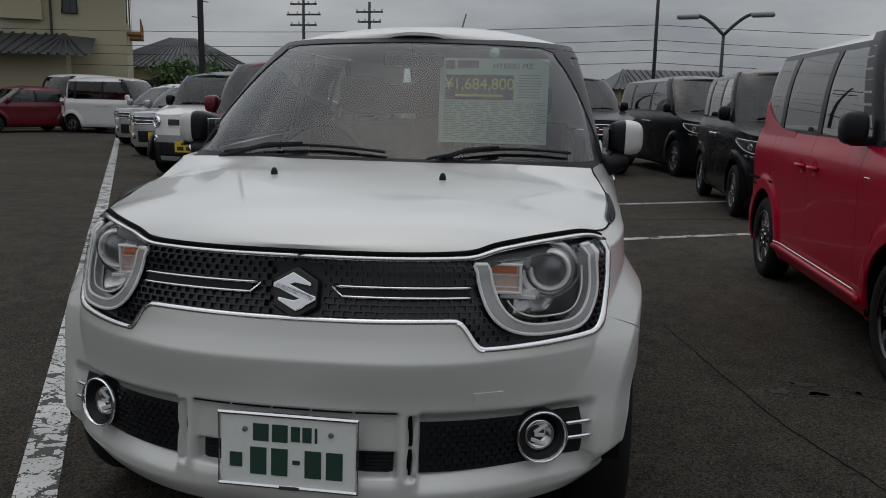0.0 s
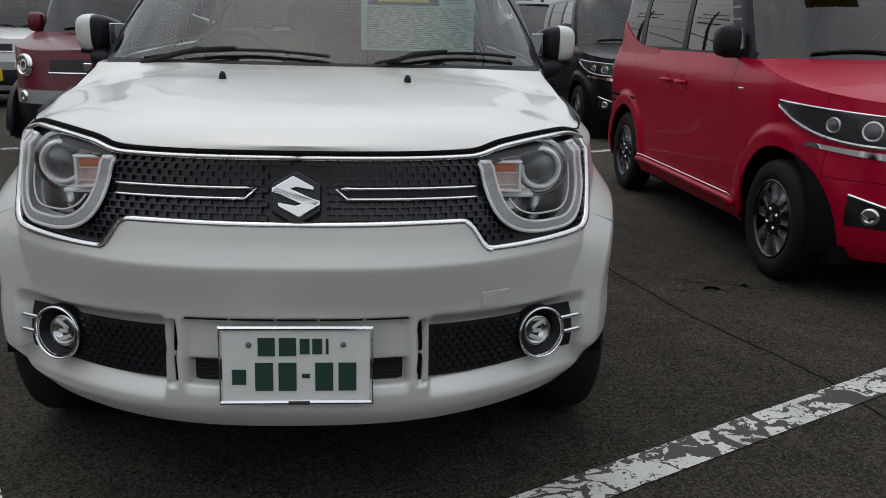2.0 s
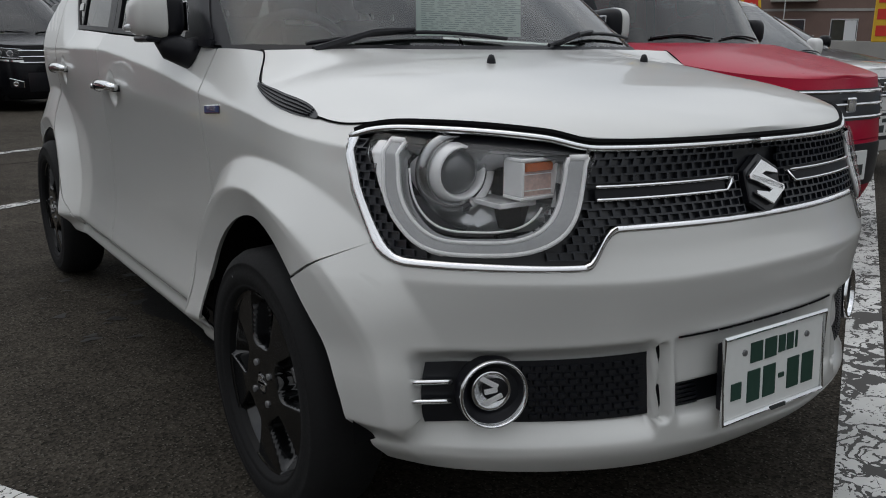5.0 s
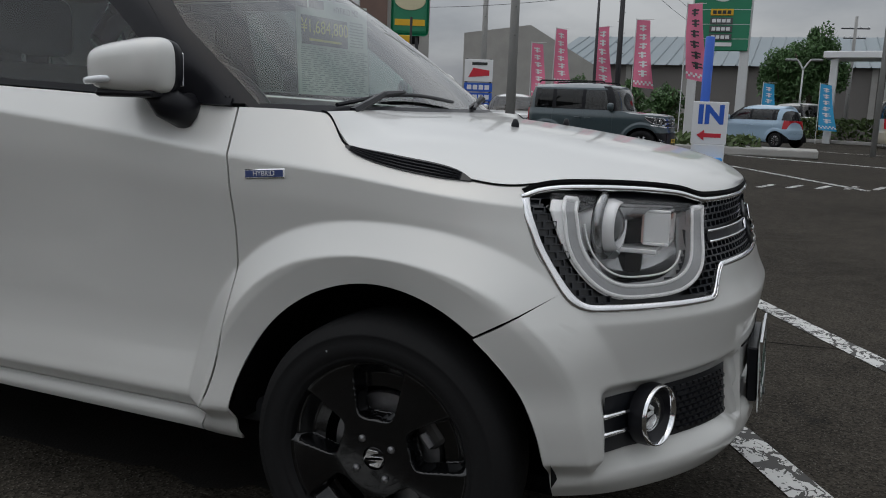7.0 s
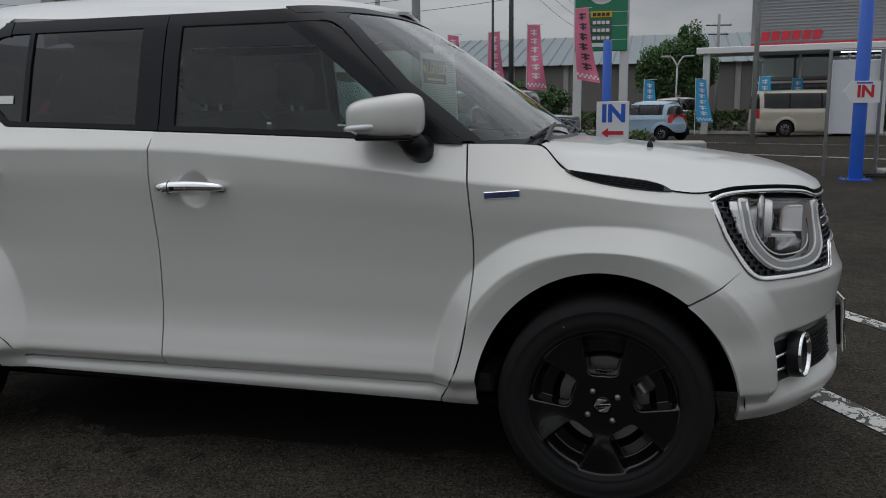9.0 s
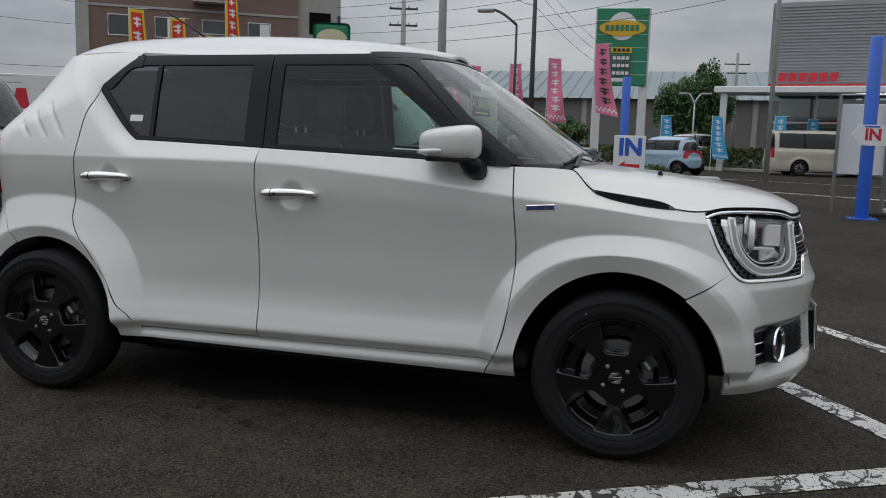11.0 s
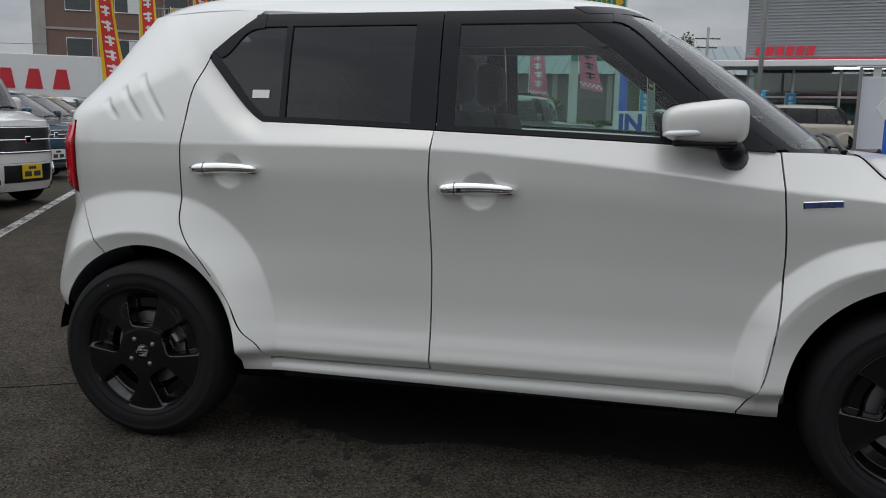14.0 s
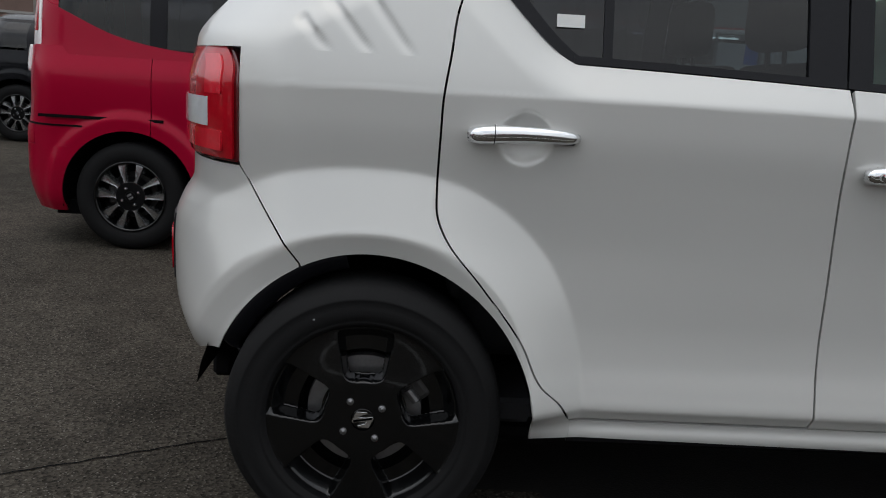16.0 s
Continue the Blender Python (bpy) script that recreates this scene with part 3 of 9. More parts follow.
WHITE = Skin(
    smooth_curve([(0.22, 0.085), (0.26, 0.05), (0.31, 0.026), (0.40, 0.036), (0.52, 0.044), (0.60, 0.0335), (0.630, 0.0300), (0.636, 0.0306), (0.646, 0.0355), (0.68, 0.0505), (0.725, 0.064), (0.80, 0.092), (0.88, 0.106), (0.95, 0.12)]),
    fixed(0.75),
    smooth_curve([(0.25, 3.54), (0.34, 3.615), (0.40, 3.672), (0.44, 3.710), (0.48, 3.735), (0.52, 3.748), (0.58, 3.755), (0.66, 3.757), (0.70, 3.752), (0.74, 3.735), (0.80, 3.702), (0.86, 3.70), (1.0, 3.70), (1.2, 3.68)]),
    fixed(3.37), white_width, 2.6, 2.6)

glass_lean = smooth_curve([(1.0, 0.752), (1.07, 0.732), (1.2, 0.700), (1.35, 0.660), (1.45, 0.622), (1.50, 0.585), (1.55, 0.53)])
CABIN = Skin(
    smooth_curve([(1.02, 0.905), (1.046, 0.934), (1.30, 1.27), (1.44, 1.48), (1.483, 1.557), (1.55, 1.70)]),
    lambda z: smooth_curve([(1.02, 0.905), (1.046, 0.934), (1.30, 1.27), (1.44, 1.48), (1.483, 1.557), (1.55, 1.70)])(z) + 0.27,
    smooth_curve([(1.0, 3.71), (1.1, 3.705), (1.14, 3.70), (1.18, 3.682), (1.22, 3.655), (1.26, 3.63), (1.3, 3.605), (1.42, 3.53), (1.52, 3.46)]),
    smooth_curve([(1.0, 3.39), (1.1, 3.37), (1.14, 3.34), (1.2, 3.23), (1.3, 3.03), (1.38, 2.90), (1.46, 2.78), (1.52, 2.72)]),
    lambda y, z: glass_lean(z) - 0.030 * step01((y - 2.4) / 1.2), 2.5, 2.6)


def blend(f, g):
    """From the lower body to the cabin, over the shoulder."""
    return lambda z: f(z) + (g(z) - f(z)) * step01((z - 1.035) / 0.13)


def body_width(y, z):
    low, high = white_width(y, np.minimum(z, 1.16)), CABIN.width(y, z)
    x = low + (high - low) * step01((z - 1.035) / 0.13)
    # behind the rear window the pillar is one plane from the crease to the roof
    x0 = white_width(y, 0 * z + 1.03)
    plane = x0 + (0.60 - x0) * np.clip((z - 1.03) / 0.45, 0, 1) ** 1.25
    k = step01((y - (2.80 + (z - 1.122) * 0.985)) / 0.13) * step01((z - 1.0) / 0.05)
    return x + (np.maximum(plane, x) - x) * k


BODY = Skin(blend(WHITE.nose, CABIN.nose), blend(WHITE.front, CABIN.front), blend(WHITE.tail, CABIN.tail), blend(WHITE.rear, CABIN.rear), body_width, 2.6, 2.6)


def stroke_marks(p):
    """Three pressed strokes on the rear pillar, steep on their upper edge."""
    y, z = p[..., 1], p[..., 2]
    out = 0 * y
    for ya, za, yb, zb in ((3.238, 1.272, 3.112, 1.098), (3.302, 1.230, 3.198, 1.098), (3.359, 1.188, 3.288, 1.098)):
        ln = math.hypot(yb - ya, zb - za)
        uy, uz = (yb - ya) / ln, (zb - za) / ln
        a = (y - ya) * uy + (z - za) * uz
        d = (z - za) * uy - (y - ya) * uz
        w = 0.034 * (1 - 0.5 * np.clip(a / ln, 0, 1))
        fall = step01((d + 0.008) / 0.012) * (1 - step01(d / w))
        out = out - 0.0075 * fall * step01((a + 0.006) / 0.02) * step01((ln - a) / 0.05)
    return out


def handle_dent(y0, z0):
    """A round hollow for the fingers behind a door handle."""
    def f(p):
        r = np.hypot(p[..., 1] - y0, p[..., 2] - z0) / 0.056
        return -0.020 * np.clip(1 - r**2, 0, 1) ** 0.7
    return f


def arch_z(hub):
    def f(y):
        u = (y - hub) / np.where((hub > 2) & (y > hub), 0.95, 1.0)
        d = np.clip(ARCH**2 - u**2, 0, None)
        return np.where(np.abs(u) < ARCH, HUB_Z + np.sqrt(d) * 1.02, 0.265)
    return f


seam_front = smooth_curve([(0.28, 1.245), (0.33, 1.215), (0.376, 1.190), (0.50, 1.160), (0.744, 1.140), (0.886, 1.150), (1.05, 1.166)])
seam_mid = smooth_curve([(0.34, 2.184), (0.64, 2.184), (0.93, 2.194), (1.094, 2.186)])
seam_rear = smooth_curve([(0.34, 2.74), (0.382, 2.767), (0.422, 2.811), (0.522, 2.864), (0.635, 2.953), (0.732, 3.035), (0.80, 3.058), (0.998, 3.056), (1.12, 3.042), (1.207, 3.031), (1.33, 2.99)])
G = 0.0025
grille_hi = smooth_curve([(0, 0.872), (0.27, 0.874), (0.37, 0.893), (0.60, 0.906), (0.70, 0.898), (0.728, 0.886)])
grille_lo = smooth_curve([(0, 0.725), (0.242, 0.727), (0.256, 0.719), (0.292, 0.668), (0.306, 0.661), (0.58, 0.663), (0.64, 0.685), (0.69, 0.775), (0.728, 0.884)])


def white_car():
    car = thing("hatchback_car", "pearl white compact hatchback with black wheels on the asphalt", "car")

    def add(name, skin, left, right, low, high, nu, nv, mat, label="", by_y=True, parent=None, both=True, **k):
        out = []
        for s in ((1, -1) if both else (1,)):
            out.append(sub(name, skin.patch(name, left, right, low, high, nu, nv, mat, side=s, by_y=by_y, **k), (parent or {}).get(s, car) if isinstance(parent, dict) else parent or car, label))
        return out

    # front bumper, in one piece round the nose
    def bumper_end(z):
        y = HUB_F - np.sqrt(np.clip(ARCH**2 - (z - HUB_Z) ** 2, 0.02, None))
        return WHITE.c_of(y, z)

    def bumper_top(c):
        a = np.abs(c)
        y = WHITE.at(a, np.full(np.shape(a), 0.66))[..., 1]
        return np.where(a < 0.60, grille_lo(a), np.minimum(grille_lo(a), 0.7015 - 0.57 * np.maximum(y - 0.376, 0)))

    def recess(p):
        x, z = np.abs(p[..., 0]), p[..., 2]
        box = step01((x - 0.298) / 0.014) * step01((0.725 - x) / 0.035) * step01((z - (0.312 - 0.02 * (x - 0.3))) / 0.056) * step01((0.520 - 0.02 * (x - 0.3) - z) / 0.034)
        slot = step01((x - 0.274) / 0.006) * step01((0.298 - x) / 0.006) * step01((z - 0.345) / 0.01) * step01((0.507 - z) / 0.01)
        mid = step01((0.255 - x) / 0.01) * step01((z - 0.352) / 0.012) * step01((0.418 - z) / 0.012)
        shelf = step01((0.262 - x) / 0.012) * step01((z - 0.325) / 0.05) * step01((0.515 - z) / 0.01)
        return -0.038 * box - 0.03 * slot - 0.035 * mid - 0.014 * shelf
    sub("front_bumper", WHITE.patch("front_bumper", lambda z: -bumper_end(z), bumper_end, lambda c: 0.245 + 0.02 * np.abs(c) ** 2, bumper_top, 260, 90, M_WHITE, bump=recess), car)

    # front wings
    def wing_low(y):
        return np.maximum(np.maximum(arch_z(HUB_F)(y), np.where(y < 0.56, 0.7055 - 0.57 * (y - 0.376), 0)), np.where(y > 1.0, 0.47, 0))
    add("front_fender", WHITE, smooth_curve([(0.685, 0.378), (0.70, 0.387), (0.775, 0.442), (0.83, 0.463), (0.886, 0.482)]), lambda z: seam_front(z) - G, wing_low, lambda y: shoulder_z(y) - 0.003, 140, 80, M_WHITE, spread=lambda u: 0.5 - 0.5 * np.cos(np.pi * u))
    add("fender_foot", WHITE, lambda z: HUB_F + np.sqrt(np.clip(ARCH**2 - ((z - HUB_Z) / 1.02) ** 2, 0, None)), lambda z: seam_front(z) - G, fixed(0.268), fixed(0.4702), 12, 20, M_WHITE, flange=0.006)
    # doors
    fd = add("front_door", WHITE, lambda z: seam_front(z) + G, lambda z: seam_mid(z) - G, fixed(0.329), lambda y: shoulder_z(y) - 0.004, 170, 120, M_WHITE, bump=handle_dent(2.034, 0.911))
    door_rise = smooth_curve([(2.70, 1.10), (2.765, 1.107), (2.80, 1.124), (3.0, 1.327)])
    rd = add("rear_door", BODY, lambda z: seam_mid(z) + G, lambda z: seam_rear(z) - G, fixed(0.333), lambda y: np.where(y < 2.74, shoulder_z(y) - 0.004, np.maximum(shoulder_z(y) - 0.004, door_rise(y))), 150, 120, M_WHITE, bump=handle_dent(2.878, 0.951))
    add("sill", WHITE, lambda z: seam_front(z) + G, lambda z: 2.732 + 0 * z, lambda y: 0.268 + 0.012 * (y - 1.2), fixed(0.3245), 60, 10, M_WHITE)
    # rear quarter, up to the lamps
    add("quarter_panel", BODY, lambda z: seam_rear(z) + G, lambda z: 3.49 - 0.15 * np.clip((0.86 - z) / 0.2, 0, 1) + 0 * z, lambda y: np.maximum(arch_z(HUB_R)(y), np.where(y < 3.1, 0.60, 0)), fixed(1.108), 90, 60, M_WHITE, spread=lambda u: 0.5 - 0.5 * np.cos(np.pi * u), flange=0.0)

    add("quarter_foot", WHITE, lambda z: np.where(z < 0.329, 2.7325, seam_rear(z) + G), lambda z: HUB_R - np.sqrt(np.clip(ARCH**2 - ((z - HUB_Z) / 1.02) ** 2, 0, None)), fixed(0.286), fixed(0.6002), 12, 30, M_WHITE, flange=0.006)

    def rear_arch(z):
        return HUB_R + 0.95 * np.sqrt(np.clip(ARCH**2 - ((z - HUB_Z) / 1.02) ** 2, 0.0, None))

    def rb_left(z):
        y = np.maximum(rear_arch(z), 3.495 - 0.15 * np.clip((0.86 - z) / 0.2, 0, 1))
        return WHITE.c_of(y, z)
    sub("rear_bumper", WHITE.patch("rear_bumper", rb_left, lambda z: 6 - rb_left(z), lambda c: 0.40 + 0.055 * step01((2.62 - np.where(c > 3, 6 - c, c)) / 0.35), fixed(0.855), 160, 60, M_WHITE, flange=0.003), car)
    sub("tailgate", WHITE.patch("tailgate", lambda z: WHITE.c_of(3.56 + 0 * z, z), lambda z: 6 - WHITE.c_of(3.56 + 0 * z, z), fixed(0.86), fixed(1.11), 50, 20, M_WHITE), car)
    # hood
    sub("hood", WHITE.cap("hood", 0.0, float(WHITE.c_of(0.955, 1.03)), lambda c: shoulder_z(WHITE.at(c, np.full(np.shape(c), 0.9))[..., 1]) + 0.002, smooth_curve([(0.10, 0.893), (0.16, 0.925), (0.26, 0.957), (0.42, 0.985), (0.65, 1.016), (0.955, 1.046)]), 70, 60, M_WHITE, 3.2), car)

    # cabin: pillars, rails, roof
    belt = lambda y: shoulder_z(y)
    rail = fixed(1.462)
    win_top = smooth_curve([(1.0, 1.02), (1.17, 1.05), (1.349, 1.225), (1.481, 1.346), (1.60, 1.444), (1.70, 1.456), (2.2, 1.458), (2.83, 1.450), (2.90, 1.41), (2.995, 1.338)])
    sub("windscreen", CABIN.patch("windscreen", fixed(-0.80), fixed(0.80), lambda c: 1.048 + 0.0 * c, lambda c: 1.478 - 0.022 * np.abs(c), 60, 40, M_WSCREEN, flange=0), car, "clear windscreen with a pale green price sheet inside").visible_shadow = False
    add("front_pillar", CABIN, fixed(0.795), fixed(1.04), fixed(1.052), fixed(1.462), 14, 40, M_TRIM, by_y=False)
    sub("roof", CABIN.cap("roof", 0.12, 2.60, lambda c: 1.468 + 0.018 * np.clip(1 - c, 0, 1) + 0.022 * step01((c - 1.7) / 0.6), smooth_curve([(1.50, 1.497), (1.62, 1.524), (1.93, 1.566), (2.5, 1.600), (3.11, 1.590), (3.5, 1.530)]), 120, 50, M_WHITE, 2.6), car)
    # upper rear quarter in body colour
    def q_left(z):
        return np.where(z > 1.335, 2.85 + 0.135 * (1.45 - z) / 0.115, seam_rear(z))
    add("upper_quarter", BODY, lambda z: BODY.c_of(q_left(z) + G, z), fixed(2.60), fixed(1.108), fixed(1.485), 210, 120, M_WHITE, by_y=False, flange=0.0, bump=stroke_marks)
    return car, fd, rd


M_HUBC = material("satin_black_hub", (0.005, 0.005, 0.0055), 0.4, 0.0, 0.0, 0.1, 4.0, 60, spec=0.15)
M_DSTEEL = material("dull_brake_iron", (0.045, 0.044, 0.043), 0.5, 0.4, 0.0, 0.25, 8.0, 150)


def wheel_parts(parent, x, y, side, radius=0.308, width=0.175, rim=0.215, mat=M_RIMD, face=None, spokes=5):
    """tyre, rim with paired spokes, brake disc, cap and nuts; side is the way it faces along x."""
    w = new("wheel")
    w.parent = parent
    w.matrix_local = Matrix.Translation((x, y, radius)) @ Matrix.Diagonal((side, 1, 1, 1))
    h = width / 2
    part("tyre", lathe_bm([(h - 0.012, rim - 0.004), (h - 0.002, rim + 0.012), (h + 0.004, rim + 0.035), (h + 0.002, radius - 0.035), (h - 0.012, radius - 0.012), (h - 0.03, radius - 0.002), (0, radius), (-h + 0.03, radius - 0.002), (-h + 0.01, radius - 0.02), (-h, rim)], 64), M_TYRE, w, smooth=True)
    part("rim", lathe_bm([(h - 0.010, rim - 0.001), (h - 0.002, rim - 0.003), (h - 0.004, rim - 0.012), (h - 0.02, rim - 0.016), (h - 0.07, rim - 0.022), (-h + 0.03, rim - 0.02)], 64), mat, w, smooth=True)
    part("brake_disc", lathe_bm([(h - 0.095, 0.0), (h - 0.095, 0.125), (h - 0.11, 0.13), (h - 0.11, 0.0)], 40), M_DSTEEL, w)
    part("hub", lathe_bm([(h - 0.010, 0.0), (h - 0.010, 0.026), (h - 0.016, 0.030), (h - 0.0175, 0.078), (h - 0.021, 0.082), (h - 0.075, 0.104)], 50), M_HUBC if mat is M_RIMD else mat, w)
    f = rim / 0.215
    twin = 2 if face is M_RIMS else 1
    for i in range(spokes * twin):
        a = 2 * math.pi * (i + 0.5) / (spokes * twin) + math.pi / 2
        bm = bmesh.new()
        rows = []
        for r, ang, dp in ((0.070, 36, -0.002), (0.082, 35.5, -0.002), (0.087, 25, -0.002), (0.092, 16.5, -0.002), (0.102, 11.5, -0.003), (0.126, 12.6, -0.004), (0.16, 15.0, -0.006), (0.19, 16.4, -0.009), (0.204, 17.0, -0.012)):
            r = r * f
            row = []
            for k, q, e in ((-1.0, -0.046, -9), (-1.0, -0.008, 0), (-0.86, 0.0, 0), (-0.45, -0.001, 0), (0.0, -0.0015, 0), (0.45, -0.001, 0), (0.86, 0.0, 0), (1.0, -0.008, 0), (1.0, -0.046, 9)):
                th = a + radians((ang * k + (e if ang < 30 else 0)) / (twin * 1.12 if twin > 1 else 1) + (2.5 * (r / f - 0.13) / 0.07 * (1 if i % 2 else -1) if twin > 1 else 0))
                row.append(bm.verts.new((h - 0.016 + dp + q, r * math.cos(th), r * math.sin(th))))
            rows.append(row)
        for p, q in zip(rows, rows[1:]):
            for k in range(8):
                bm.faces.new((p[k], p[k + 1], q[k + 1], q[k]))
        bmesh.ops.recalc_face_normals(bm, faces=bm.faces)
        part("spoke", bm, face or mat, w)
    part("rear_dish", lathe_bm([(h - 0.115, 0.0), (h - 0.115, rim - 0.02)], 40), M_DARK, w)
    caliper = box_bm(h - 0.10, h - 0.062, 0.080, 0.135, -0.055, 0.055, 0.012)
    part("brake_caliper", caliper, M_DSTEEL, w)
    for k in (-1, 1):
        part("cap_sign", box_bm(h - 0.012, h - 0.006, -0.013, 0.013, k * 0.009 - 0.006, k * 0.009 + 0.006, 0.002), M_STEEL, w).matrix_local = pose(0, 0, 0, 32 if side > 0 else -32)
    for i in range(4):
        a = radians(62) + i * math.pi / 2
        bm = lathe_bm([(h - 0.030, 0.010), (h - 0.012, 0.010), (h - 0.006, 0.006), (h - 0.005, 0.0)], 8)
        bmesh.ops.translate(bm, verts=bm.verts, vec=(0, 0.050 * math.cos(a), 0.050 * math.sin(a)))
        part("wheel_nut", bm, M_CHROME, w)
    return w



def alloy_face(rim, h, turns=5, nt=420, nr=76):
    """The dished face of a full-face alloy: wide flat spokes between U-shaped pockets that open to the brake behind."""
    r = np.concatenate([np.linspace(0.026, 0.205, nr - 3), (0.2095, 0.2125, 0.2150)]) * rim / 0.215
    th = np.linspace(0, 2 * np.pi, nt, endpoint=False)
    rr, tt = np.meshgrid(r, th, indexing="ij")
    q = 2 * np.pi / turns
    d = (tt - np.pi / 2 + q / 2) % q - q / 2
    k = 0.215 / rim
    u, v = rr * np.cos(d) * k, np.abs(rr * np.sin(d)) * k
    half = 0.042 + 0.024 * np.clip((u - 0.085) / 0.12, 0, 1.2)
    e = np.clip((0.116 - u) / 0.030, 0, None)
    wall = 0.006 + 0.008 * np.clip((u - 0.10) / 0.10, 0, 1)
    inside = np.where(u > 0, half * (1 - (np.abs(v / half) ** 4.5 + e**4.5) ** (1 / 4.5)), -0.01)
    sink = np.clip(inside / wall, 0, 1)
    floor = np.minimum(0.042, 0.010 + np.clip(0.204 - rr * k, 0, None) * 1.3)
    x = h - 0.010 - 0.008 * step01((rr * k - 0.07) / 0.13) - sink * floor
    x[-2], x[-1] = x[-2] + 0.004, h - 0.014
    open_ = (inside > wall * 1.0) & (rr * k < 0.150) & (rr * k > 0.094)
    idx = np.arange(rr.size).reshape(rr.shape)
    a, b = idx[:-1], idx[1:]
    f = np.stack([a, np.roll(a, -1, 1), np.roll(b, -1, 1), b], -1)
    gone = open_[:-1] & open_[1:] & np.roll(open_, -1, 1)[:-1] & np.roll(open_, -1, 1)[1:]
    verts = np.stack([x, rr * np.cos(tt), rr * np.sin(tt)], -1).reshape(-1, 3)
    return mesh_from("wheel_face", verts.tolist(), f[~gone].tolist(), M_RIMD)


half_sign = [(-0.049, 0.020), (-0.006, 0.050), (0.036, 0.024), (0.036, 0.015), (0.0, 0.022), (-0.010, 0.018), (0.048, -0.012), (0.040, -0.022), (-0.049, 0.010)]
ALLOY = alloy_face(0.215, 0.0875)


def alloy_wheel(parent, x, y, side, radius=0.308, width=0.175, rim=0.215):
    """tyre with a bead line, black full-face alloy, brake, cap sign and four nuts."""
    w = new("wheel")
    w.parent = parent
    w.matrix_local = Matrix.Translation((x, y, radius)) @ Matrix.Diagonal((side, 1, 1, 1))
    h = width / 2
    tyre = [(h - 0.014, rim - 0.003), (h - 0.004, rim + 0.004), (h + 0.001, rim + 0.010), (h - 0.001, rim + 0.0125), (h + 0.003, rim + 0.016), (h + 0.0055, rim + 0.030), (h + 0.0055, rim + 0.042), (h + 0.002, radius - 0.036), (h + 0.0035, radius - 0.034), (h + 0.001, radius - 0.030), (h - 0.010, radius - 0.013), (h - 0.028, radius - 0.003), (0, radius), (-h + 0.03, radius - 0.002), (-h + 0.01, radius - 0.02), (-h, rim)]
    part("tyre", lathe_bm(tyre, 96), M_TYRE, w, smooth=True)
    part("rim_barrel", lathe_bm([(h - 0.014, rim - 0.002), (h - 0.05, rim - 0.020), (-h + 0.03, rim - 0.02)], 64), M_HUBC, w, smooth=True)
    sub("wheel_face", ALLOY, w, "gloss black alloy with five wide spokes")
    part("brake_disc", lathe_bm([(h - 0.085, 0.0), (h - 0.085, 0.075), (h - 0.072, 0.078), (h - 0.072, 0.128), (h - 0.09, 0.13)], 48), M_STEEL, w)
    part("rear_dish", lathe_bm([(h - 0.118, 0.0), (h - 0.118, rim - 0.02)], 40), M_DARK, w)
    cal = part("brake_caliper", box_bm(h - 0.086, h - 0.052, -0.055, 0.055, 0.098, 0.150, 0.012, 2), M_DSTEEL, w)
    cal.matrix_local = pose(0, 0, 0, 52)
    part("slide_bolt", tube_bm([(h - 0.05, -0.045, 0.112), (h - 0.05, -0.012, 0.112)], 0.011, 10), M_STEEL, cal)
    part("centre_cap", lathe_bm([(h - 0.0115, 0.0), (h - 0.0115, 0.022), (h - 0.0135, 0.027), (h - 0.018, 0.028)], 40), M_RIMD, w, smooth=True)
    for k in (-1, 1):
        sign = prism_bm([(k * a * 0.46, k * b * 0.46) for a, b in half_sign], 0.004, bevel=0.0006)
        part("cap_sign", sign, M_SATIN, w).matrix_local = Matrix.Translation((h - 0.008, 0, 0)) @ pose(0, 0, 0, 0, 0, 90) @ Matrix.Diagonal((side, 1, 1, 1)) @ pose(0, 0, 0, 0, -30, 0)
    for i in range(4):
        a = radians(56) + i * math.pi / 2
        bm = lathe_bm([(h - 0.032, 0.0115), (h - 0.013, 0.0115), (h - 0.0125, 0.0085), (h - 0.006, 0.0080), (h - 0.003, 0.0)], 8)
        bmesh.ops.translate(bm, verts=bm.verts, vec=(0, 0.050 * math.cos(a), 0.050 * math.sin(a)))
        part("wheel_nut", bm, M_STEEL, w)
    part("tyre_dot", lathe_bm([(h + 0.004, 0.005), (h + 0.007, 0.0)], 10), M_STEEL, w).location = (0, 0.11, rim + 0.012)
    return w


hatch, hatch_fd, hatch_rd = white_car()
# it stands a little lower at the back
hatch.matrix_world = Matrix.Translation((0, HUB_F, HUB_Z)) @ pose(0, 0, 0, -0.37) @ Matrix.Translation((0, -HUB_F, -HUB_Z))
for hy in (HUB_F, HUB_R):
    for s in (1, -1):
        w = alloy_wheel(hatch, s * 0.738, hy, s)
        w.location.z += 0.0157 if hy > 2 else 0.0
        liner = lathe_bm([(0.30, 0.02), (0.30, 0.385), (0.79, 0.385)], 48)
        bmesh.ops.delete(liner, geom=[v for v in liner.verts if v.co.z < (-0.05 if hy < 2 or v.co.y < 0 else 0.02)], context="VERTS")
        if hy > 2:
            for v in liner.verts:
                if v.co.y > 0.12 and v.co.x > 0.7:
                    v.co.x = 0.79 - 0.055 * min((v.co.y - 0.12) / 0.2, 1)
        ob = part("wheel_arch_liner", liner, M_DARK, hatch)
        ob.matrix_local = Matrix.Translation((0, hy, HUB_Z)) @ Matrix.Diagonal((s, 1, 1, 1))
part("floor_pan", box_bm(-0.66, 0.66, 0.62, 3.45, 0.212, 0.275, 0.02), M_DARK, hatch)
